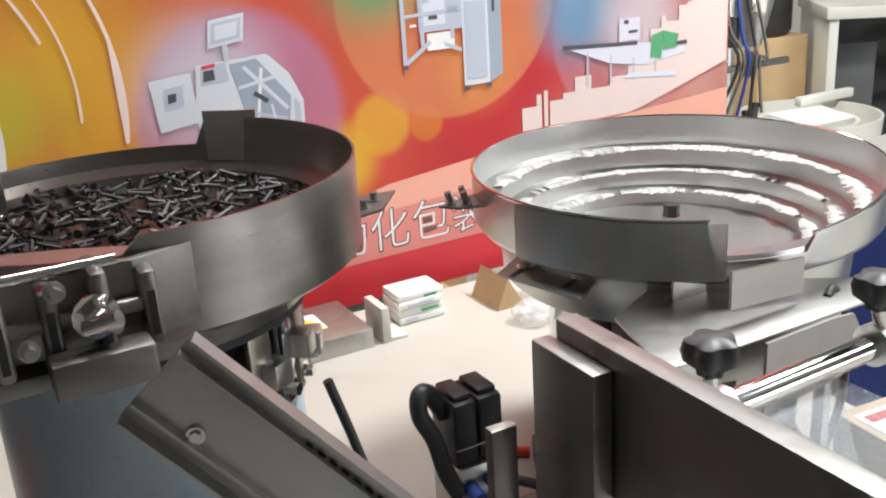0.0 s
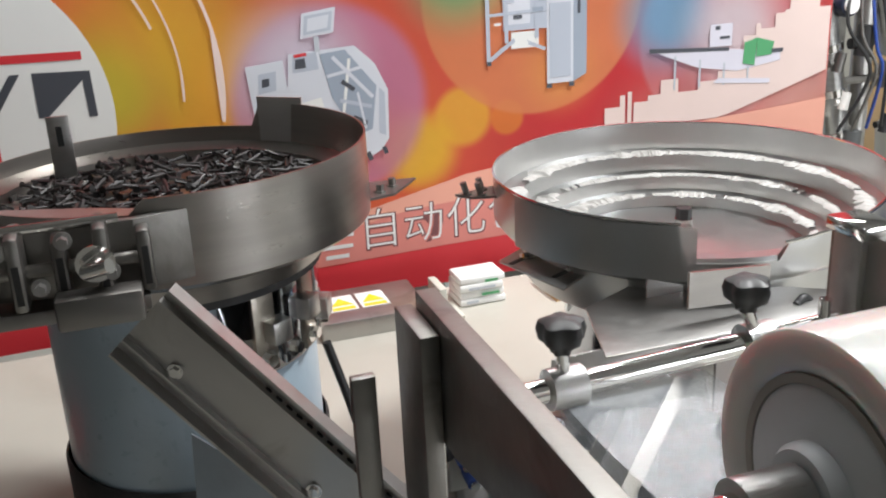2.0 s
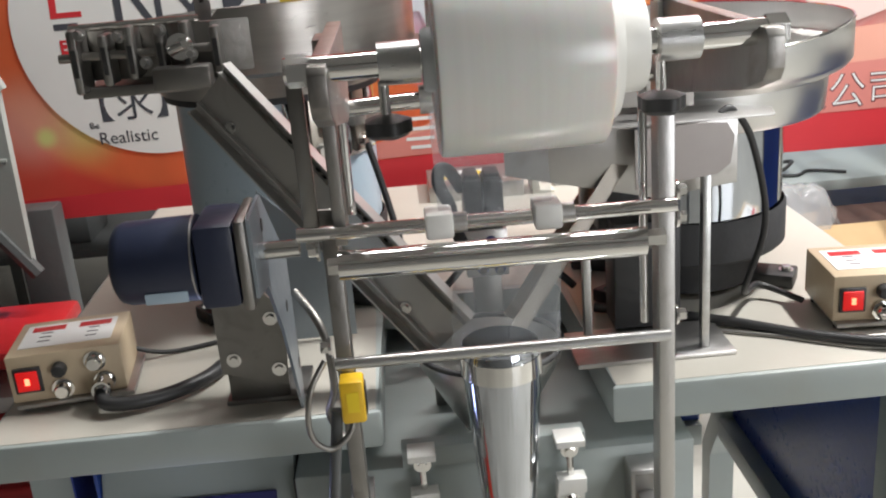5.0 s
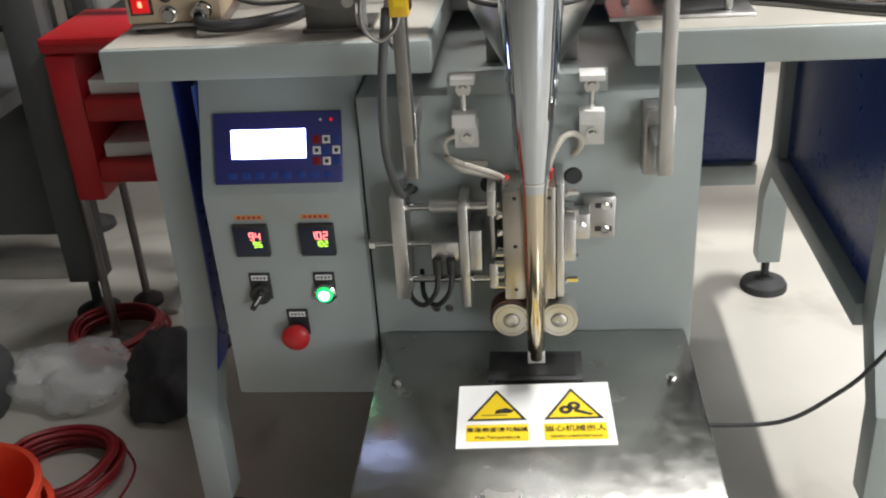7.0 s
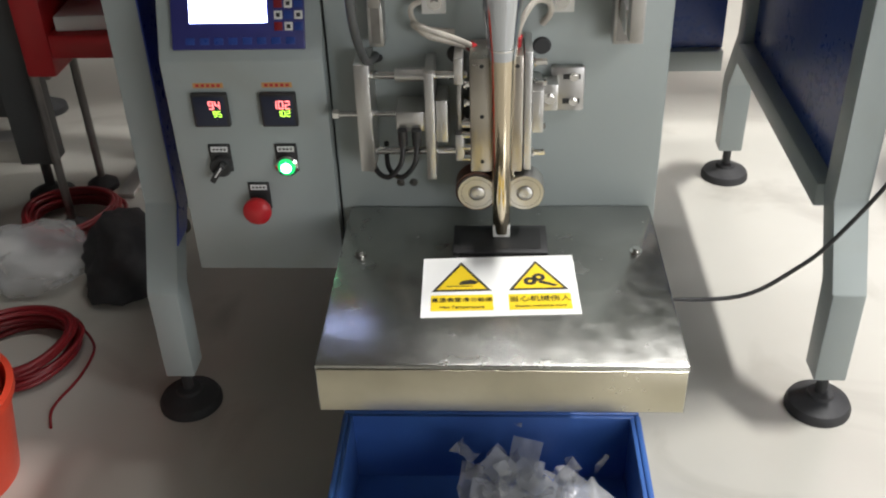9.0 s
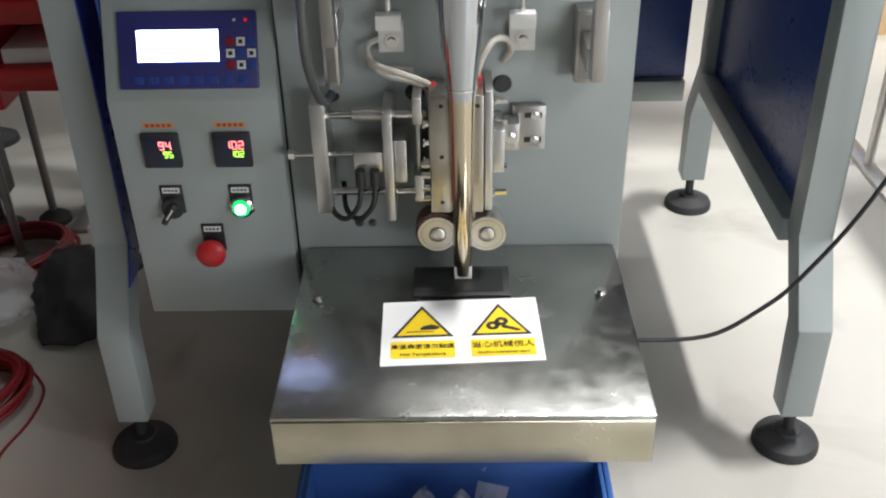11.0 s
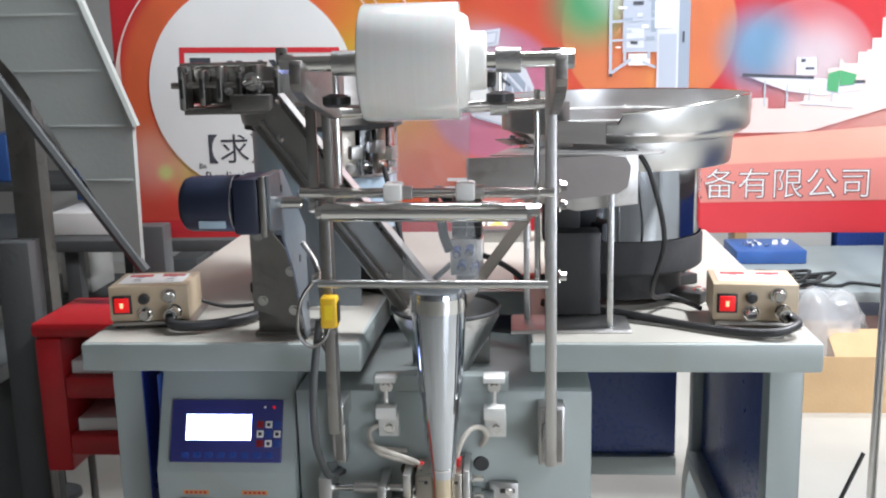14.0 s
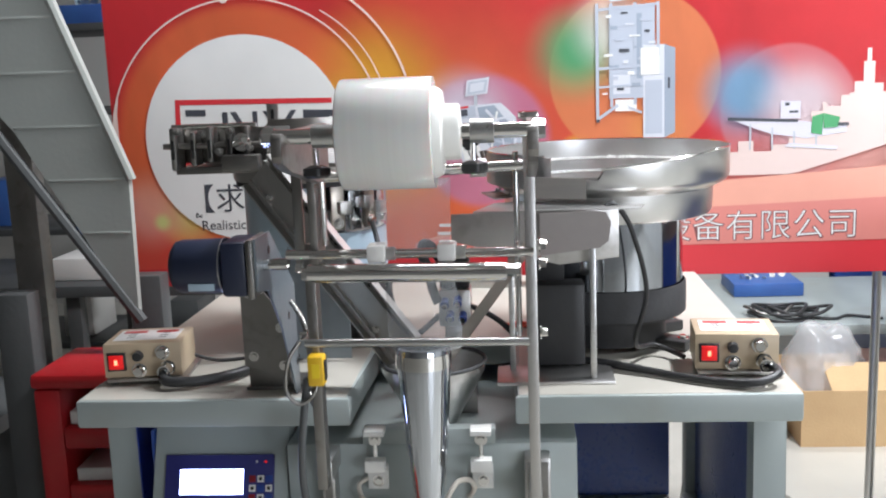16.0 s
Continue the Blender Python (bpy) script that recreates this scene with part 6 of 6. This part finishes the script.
for xx in (-0.6, -0.38):
    for yy in (1.19, 1.38):
        leg = part("leg", rod((xx, yy, 0.02), (xx, yy, 0.4), 0.009, seg=12), DULL, rack)
        part("foot", lathe([(0, 0.03), (0.01, 0.03), (0.035, 0.012), (0.036, 0), (0, 0)], (xx, yy, 0), seg=20), RUBBER, leg)
for k, z in enumerate((0.451, 0.581)):
    solo("paper_pad", box(-0.535, -0.385, 1.19, 1.35, z, z + 0.03, 0.003, None, Matrix.Translation((-0.46, 1.27, 0)) @ pose(0, 0, 0, 0, 0, 4 - 3 * k) @ Matrix.Translation((0.46, -1.27, 0))), PAPER, "stack of pale sheets lying in the red rack", "paper")
cable("cable", [(-0.33, 1.3, 0.006), (-0.38, 1.28, 0.08), (-0.37, 1.25, 0.16), (-0.33, 1.24, 0.22), (-0.3, 1.27, 0.2)], 0.005, "grey cable hanging below the table", DULL)
cable("cable", [(-0.44, 1.36, 0.006), (-0.4, 1.33, 0.006), (-0.35, 1.35, 0.05), (-0.33, 1.38, 0.14)], 0.005, "black cable rising from the floor", BLACK)

# ---- neighbouring machine with inclined conveyor ----
HAZE = surf("pale_panel", (0.4, 0.42, 0.39), (0.33, 0.35, 0.33), 0.35, 0, 3, 0.02)
conv = thing("inclined_conveyor", (-0.75, 1.4, 0), "pale inclined conveyor machine with steel legs standing beside the table", "conveyor")
part("hopper_side", prism([(-0.98, 1.9), (-0.7, 1.9), (-0.545, 1.5), (-0.41, 1.1), (-0.415, 0.78), (-0.66, 1.21), (-0.98, 1.62)], "y", 1.33, 1.35), HAZE, conv)
part("edge_bar", rod((-0.98, 1.335, 1.61), (-0.41, 1.335, 0.775), 0.014, seg=8), DARKGREY, conv)
part("edge_bar", rod((-0.7, 1.335, 1.9), (-0.405, 1.335, 1.1), 0.012, seg=8), HAZE, conv)
for x, y in ((-0.7, 1.33), (-0.895, 1.8), (-0.46, 1.52)):
    top = 1.9 if x < -0.7 else 0.85
    leg = part("leg", box(x - 0.04, x + 0.04, y - 0.03, y + 0.03, 0.1, top, 0.004), DULL if x < -0.7 else DARKGREY, conv)
    part("foot", lathe([(0, 0.1), (0.011, 0.1), (0.011, 0.036), (0.022, 0.032), (0.05, 0.016), (0.052, 0), (0, 0)], (x, y, 0), seg=28), RUBBER, leg)
for k in range(5):
    z = 0.98 + 0.12 * k
    xa, xb = -0.66 + (1.21 - z) * 0.57 + 0.004, (-0.41 - (z - 1.1) * 0.338 if z > 1.1 else -0.412) - 0.006
    part("panel_fold", box(xa if z < 1.21 else -0.66 - (z - 1.21) * 0.78 + 0.004, xb, 1.3275, 1.3298, z, z + 0.006, 0.001), HAZE, conv)
part("foot_clamp", box(-0.9, -0.82, 1.75, 1.83, 0.16, 0.185, 0.004), WHITE, conv)
side = thing("machine_cabinet", (-1.15, 1.2, 0), "dark machine cabinet with open lower bay on the floor", "cabinet")
part("top", box(-1.6, -0.79, 0.6, 1.7, 0.5, 0.54, 0.004), DARKGREY, side)
part("back", box(-1.6, -1.56, 0.6, 1.7, 0.0, 0.499, 0.002), DARKGREY, side)
part("skid", box(-1.555, -0.8, 0.62, 0.68, 0.0, 0.06, 0.004), STEEL, side)
part("skid", box(-1.555, -0.8, 1.5, 1.56, 0.0, 0.06, 0.004), STEEL, side)
part("bay_wall", box(-1.555, -0.86, 1.62, 1.66, 0.065, 0.498, 0.002), DARKGREY, side)
bench = thing("work_bench", (-0.9, 2.6, 0), "dark workbench with boxes and tools against the hall side", "bench")
part("bench_top", box(-1.9, -0.35, 2.4, 3.0, 0.6, 0.64, 0.004), DARKGREY, bench)
for x in (-1.85, -1.1, -0.42):
    for y in (2.45, 2.95):
        part("bench_leg", box(x - 0.025, x + 0.025, y - 0.025, y + 0.025, 0, 0.599, 0.002), DARKGREY, bench)
solo("carton", box(-0.86, -0.66, 2.5, 2.7, 0.641, 0.78, 0.004), CARD, "small brown carton on the workbench", "box")
solo("carton", box(-1.2, -0.95, 2.5, 2.75, 0.641, 0.72, 0.004), WHITE, "flat white carton on the workbench", "box")
solo("blue_bin", box(-1.2, -0.92, 2.72, 2.98, 0.73, 0.95, 0.01), BLUEBOX, "blue plastic bin on the white carton", "bin")
shelf = thing("shelf_unit", (-1.4, 3.4, 0), "grey metal shelf unit with dark goods", "shelf")
for z in (0.2, 0.7, 1.2, 1.545):
    part("board", box(-2.2, -0.6, 3.2, 3.7, z, z + 0.03, 0.003), DARKGREY, shelf)
for x in (-2.18, -0.62):
    for y in (3.22, 3.68):
        part("upright", box(x - 0.02, x + 0.02, y - 0.02, y + 0.02, 0, 2.1, 0.002), STEEL, shelf)
bin_ = thing("blue_bin", (-1.34, 3.4, 1.575), "blue plastic bin with pale goods on the metal shelf", "bin")
part("bin_body", box(-1.5, -1.2, 3.26, 3.55, 1.5755, 1.655, 0.008), BLUEBOX, bin_)
part("bin_goods", crumple((-1.35, 3.4, 1.668), (0.08, 0.08, 0.01), 5, 21), PALEBLUE, bin_)
for k in range(9):
    x = -2.05 + 0.16 * k
    z = (0.231, 0.731, 1.231)[k % 3]
    solo("stored_box", box(x, x + 0.13, 3.3, 3.55, z, z + 0.15 + 0.05 * (k % 2), 0.004), (CARD, BLUEBOX, DARKGREY, WHITE)[k % 4], "stored box on the metal shelf", "box", "stored boxes")

# ---- open carton and goods beyond the banner ----
def carton(x0, x1, y0, y1, h, label, ang=0):
    ob = thing("open_carton", ((x0 + x1) / 2, (y0 + y1) / 2, 0), label, "box")
    t = 0.005
    for a in (box(x0, x1, y0, y0 + t, 0, h), box(x0, x1, y1 - t, y1, 0, h), box(x0, x0 + t, y0 + t, y1 - t, 0, h), box(x1 - t, x1, y0 + t, y1 - t, 0, h)):
        part("side", a, CARD, ob)
    part("bottom", box(x0 + t, x1 - t, y0 + t, y1 - t, 0, t), CARD, ob)
    part("flap", prism([(y0, h), (y0 + 0.003, h), (y0 + 0.12, h + 0.06), (y0 + 0.117, h + 0.065)], "x", x0 + 0.1, x1 - 0.02), CARD, ob)
    part("flap", prism([(x0, h), (x0 - 0.003, h), (x0 - 0.1, h - 0.08), (x0 - 0.097, h - 0.083)], "y", y0 + 0.02, y1 - 0.02), CARD, ob)
    return ob


carton(1.4, 2.0, 2.5, 2.95, 0.2, "open brown cardboard carton with plastic bags inside")
sack("plastic_bag", (1.52, 2.7, 0.08), (0.14, 0.13, 0.2), BAG, "clear plastic bag bulging from the open carton", 3)
solo("packed_parcel", box(1.68, 1.95, 2.6, 2.9, 0.006, 0.24, 0.02), surf("brown_goods", (0.1, 0.05, 0.035), (0.07, 0.035, 0.025), 0.6), "dark brown goods inside the open carton", "goods")
low = thing("low_bench", (1.6, 3.5, 0), "grey low bench beyond the carton", "bench")
part("bench_top", box(1.0, 2.9, 3.0, 3.9, 0.26, 0.3, 0.004), GREY, low)
for x in (1.05, 2.85):
    for y in (3.05, 3.85):
        part("bench_leg", box(x - 0.03, x + 0.03, y - 0.03, y + 0.03, 0, 0.259, 0.002), GREY, low)
cc = thing("cable_coil", (1.52, 3.15, 0.3), "loose tangle of black cable lying on the low bench", "cable")
for k, (dx, dy, r_, sq) in enumerate(((0, 0, 0.13, 0.7), (0.03, 0.02, 0.11, 0.8), (-0.05, 0.03, 0.09, 0.6), (0.06, -0.02, 0.12, 0.5), (-0.02, -0.03, 0.1, 0.9))):
    part("turn", ring((1.5 + dx, 3.14 + dy, 0.309 + 0.009 * k), r_, 0.007, squash=sq, wob=0.01), BLACK if k != 2 else DULL, cc)
part("loose_end", hose([(1.6, 3.1, 0.308), (1.68, 3.07, 0.308), (1.75, 3.12, 0.308), (1.86, 3.06, 0.308)], 0.006), BLACK, cc)
tr = thing("blue_tray", (1.53, 3.65, 0.3), "blue plastic tray with small parts on the low bench", "tray")
part("tray_box", box(1.38, 1.68, 3.5, 3.78, 0.301, 0.36, 0.006), BLUEBOX, tr)
for k in range(6):
    part("tray_goods", crumple((1.44 + 0.035 * k, 3.6 + 0.02 * (k % 3), 0.362), (0.02, 0.04, 0.015), 1, 9 + k), WHITE, tr)
panelbox = thing("electric_cabinet", (2.0, 4.3, 0), "tall pale cabinet with a dark blue door by the hall wall", "cabinet")
part("cabinet_body", box(1.2, 2.0, 4.2, 4.7, 0, 1.8, 0.006), WALLM, panelbox)
part("cabinet_door", box(2.02, 2.6, 4.18, 4.7, 0, 1.8, 0.006), BLUEFILM, panelbox)
solo("steel_strip", box(1.5, 1.56, 4.1, 4.15, 0, 1.9, 0.003), CARD, "brown wooden upright against the cabinet", "post")
solo("metal_rod", rod((1.12, 2.35, 0.012), (1.24, 2.05, 0.012), 0.01, seg=14), STEEL, "loose grey steel rod lying on the floor", "rod")

# goods on the back of the worktop
pt = thing("spare_tray", (0.36, 1.43, ZT), "steel spare tray with yellow warning stickers on the worktop", "tray")
part("tray_box", box(0.29, 0.46, 1.36, 1.49, ZT, ZT + 0.03, 0.002), STEEL, pt)
for cx in (0.335, 0.385):
    part("sticker", box(cx - 0.022, cx + 0.022, 1.4, 1.46, ZT + 0.0302, ZT + 0.0306), PAPER, pt)
    part("triangle", prism([(cx - 0.018, 1.42), (cx + 0.018, 1.42), (cx, 1.45)], "z", ZT + 0.0308, ZT + 0.0311), WARN, pt)
    part("text_band", box(cx - 0.018, cx + 0.018, 1.403, 1.414, ZT + 0.0308, ZT + 0.0311), WARN, pt)
solo("white_block", prism([(0.475, ZT), (0.515, ZT), (0.515, ZT + 0.006), (0.487, ZT + 0.006), (0.487, ZT + 0.055), (0.475, ZT + 0.055)], "y", 1.36, 1.42, bevel=0.001), CREAM, "white angle block standing on the worktop", "block")
parcel = thing("paper_parcel", (0.56, 1.43, ZT), "bundle of printed paper bags on the worktop", "paper")
for k in range(4):
    part("bag", box(0.522 + 0.001 * (k % 2), 0.6 - 0.002 * (k % 3), 1.4 + 0.002 * (k % 2), 1.462 - 0.001 * k, ZT + 0.001 + 0.012 * k, ZT + 0.0125 + 0.012 * k, 0.003), PAPER, parcel)
for k, (dx, w_) in enumerate(((0.008, 0.02), (0.034, 0.03), (0.012, 0.045), (0.04, 0.022))):
    part("print", box(0.524 + dx, 0.524 + dx + w_, 1.3985, 1.3992, ZT + 0.006 + 0.011 * k, ZT + 0.01 + 0.011 * k), P_GREEN if k % 2 else P_GREY, parcel)
solo("cardboard_flap", prism([(0.67, ZT), (0.72, ZT), (0.69, ZT + 0.05)], "y", 1.36, 1.44), CARD, "folded cardboard scrap on the worktop", "cardboard")
sack("parts_bag", (0.77, 1.38, ZT), (0.04, 0.03, 0.025), BAG, "small clear bag of parts on the worktop", 11)
sack("parts_bag", (0.7, 1.3, ZT), (0.035, 0.03, 0.022), BAG, "small clear bag of parts on the worktop", 12)

# ---- machines to the right ----
cabr = thing("switch_cabinet", (1.63, 1.0, 0), "grey machine cabinet with slate blue side panel", "cabinet")
TAUPE = surf("taupe_paint", (0.23, 0.225, 0.2), (0.19, 0.185, 0.165), 0.5, 0, 3, 0.01, 120, 0.08)
part("cabinet_body", box(1.4, 1.9, 0.75, 1.35, 0.02, 0.94, 0.006), TAUPE, cabr)
part("cabinet_top", box(1.38, 1.92, 0.73, 1.37, 0.941, 0.965, 0.004), TAUPE, cabr)
part("blue_panel", box(1.393, 1.3985, 0.78, 1.3, 0.1, 0.9), BLUEFILM, cabr)
far = thing("filling_machine", (2.0, 2.4, 0), "tall stainless filling machine with dark pipes and screw tube", "machine")
part("column", box(1.98, 2.08, 2.4, 2.5, 0.0, 1.75, 0.006), DULL, far)
part("pipe", rod((2.06, 2.3, 0.45), (1.86, 2.3, 1.35), 0.036, seg=24), BRUSHED, far, "slanting steel screw tube")
part("pipe", rod((1.79, 2.35, 0.2), (1.79, 2.35, 1.7), 0.016, seg=20), DULL, far)
part("pipe", rod((1.85, 2.38, 0.2), (1.85, 2.38, 1.7), 0.011, seg=20), BLACK, far)
part("pipe", rod((2.16, 2.42, 0.3), (2.16, 2.42, 1.7), 0.03, seg=20), STEEL, far)
part("barrel", rod((1.87, 2.3, 0.6), (1.87, 2.3, 0.8), 0.045, seg=28), CREAM, far)
part("barrel_cap", rod((1.87, 2.3, 0.8), (1.87, 2.3, 0.84), 0.02, seg=20), DULL, far)
part("hopper", lathe([(0.03, 0.95), (0.1, 1.25), (0.11, 1.25), (0.11, 1.27), (0.09, 1.26), (0.02, 0.95)], (2.25, 2.4, 0), seg=36), BRUSHED, far)
part("frame_bar", box(1.78, 2.4, 2.38, 2.4, 1.18, 1.22, 0.004), DULL, far)
part("frame_bar", box(1.78, 2.4, 2.38, 2.4, 0.88, 0.9, 0.004), DULL, far)
part("gauge", lathe([(0, 0.03), (0.03, 0.03), (0.034, 0.02), (0.034, 0)], (1.95, 2.27, 1.13), seg=28, axis=(0, -1, 0)), NAVY, far, "round dial gauge with blue rim")
part("gauge_face", lathe([(0, 0.004), (0.024, 0.004), (0.024, 0)], (1.95, 2.238, 1.13), seg=28, axis=(0, -1, 0)), PAPER, far)
for k, (x, z, r_, m_) in enumerate(((2.02, 1.02, 0.035, BLACK), (1.94, 0.97, 0.022, DULL), (2.1, 0.92, 0.03, BRASSY), (2.0, 0.72, 0.04, DARKGREY), (2.13, 1.1, 0.028, CREAM), (2.12, 0.78, 0.022, BLACK), (1.97, 0.86, 0.02, WHITE))):
    part("valve", rod((x, 2.26, z - r_), (x + 0.01, 2.26, z + r_ * 1.4), r_ * 0.7, rod((x - r_, 2.27, z), (x + r_, 2.27, z), r_ * 0.45, seg=14), 16), m_, far)
for k in range(5):
    part("air_hose", hose([(1.96 + 0.03 * k, 2.25, 1.2), (1.93 + 0.05 * k, 2.22, 1.08 - 0.03 * k), (2.0 + 0.02 * k, 2.2, 0.95), (1.95 + 0.05 * k, 2.25, 0.78)], 0.005), (BLACK, DULL, BLUEFILM)[k % 3], far)
for k in range(7):
    part("clamp_ring", rod((2.05 - 0.028 * k, 2.3, 0.5 + 0.126 * k), (2.045 - 0.028 * k, 2.3, 0.52 + 0.126 * k), 0.041, seg=20), CHROME, far)
bw = thing("cream_bowl", (2.58, 2.45, 0), "cream painted round bowl feeder on a stand", "bowl feeder")
part("bowl", lathe([(0.19, 0.52), (0.225, 0.54), (0.235, 0.68), (0.228, 0.68), (0.215, 0.6), (0.17, 0.59), (0.165, 0.66), (0.15, 0.66), (0.12, 0.56), (0, 0.56)], (2.58, 2.45, 0), seg=48), CREAM, bw)
part("stand", lathe([(0.16, 0.52), (0.15, 0.0), (0, 0)], (2.58, 2.45, 0), seg=32), CREAM, bw)
part("lid_sheet", prism([(2.42, 2.3), (2.62, 2.3), (2.68, 2.48), (2.46, 2.52)], "z", 0.682, 0.686), PAPER, bw)
part("arm", box(2.6, 2.86, 2.5, 2.53, 0.69, 0.72, 0.003), CREAM, bw)
solo("stored_carton", box(2.86, 3.13, 2.95, 3.25, 0.0, 0.84, 0.006), CARD, "tall brown cardboard carton standing on the floor", "box")
solo("black_drum", lathe([(0, 0.0), (0.12, 0.0), (0.135, 0.02), (0.135, 0.3), (0, 0.31)], (2.995, 3.1, 0.841), seg=36), BLACK, "black round drum on the tall carton", "drum")
rk = thing("open_cabinet", (3.4, 2.6, 0), "cream open cabinet with dark inside and a wire shelf", "cabinet")
CM = pose(3.02, 2.76, 0, 0, 0, -35)
for a in ((0, 0.035, 0, 0.45, 0, 0.92), (0.87, 0.905, 0, 0.45, 0, 0.92), (-0.015, 0.92, -0.015, 0.46, 0.921, 0.965)):
    part("frame_panel", box(*a, 0.003, None, CM), CREAM, rk)
part("inside", box(0.036, 0.869, 0.42, 0.44, 0, 0.92, 0, None, CM), DARKGREY, rk)
part("rack_post", box(0.36, 0.378, 0.08, 0.1, 0, 0.9, 0.002, None, CM), STEEL, rk)
part("rack_post", box(0.6, 0.618, 0.08, 0.1, 0, 0.9, 0.002, None, CM), STEEL, rk)
for k, z in enumerate((0.22, 0.36, 0.5, 0.64, 0.78)):
    part("wire_shelf", box(0.36, 0.84, 0.09, 0.36, z, z + 0.01, 0.002, None, CM), STEEL, rk)
    solo("shelf_goods", box(0.4, 0.62 + 0.04 * (k % 3), 0.12, 0.34, z + 0.0105, z + 0.07 + 0.02 * (k % 2), 0.008, None, CM), (DARKGREY, PALEBLUE, BLACK, WHITE)[k % 4], "stored goods on the wire shelf", "goods", "shelf goods")
part("hanging_board", box(0.08, 0.24, 0.2, 0.22, 0.3, 0.8, 0.003, None, CM), DARKGREY, rk)
part("air_line", hose([(3.05, 2.72, 1.0), (3.2, 2.6, 1.02), (3.4, 2.5, 0.99), (3.6, 2.35, 1.01)], 0.008), BLACK, rk)
pipe = thing("wall_unit", (3.3, 4.2, 0), "cream wall unit far in the hall", "cabinet")
part("unit_body", box(2.75, 4.4, 4.0, 4.5, 0, 1.35, 0.006), CREAM, pipe)
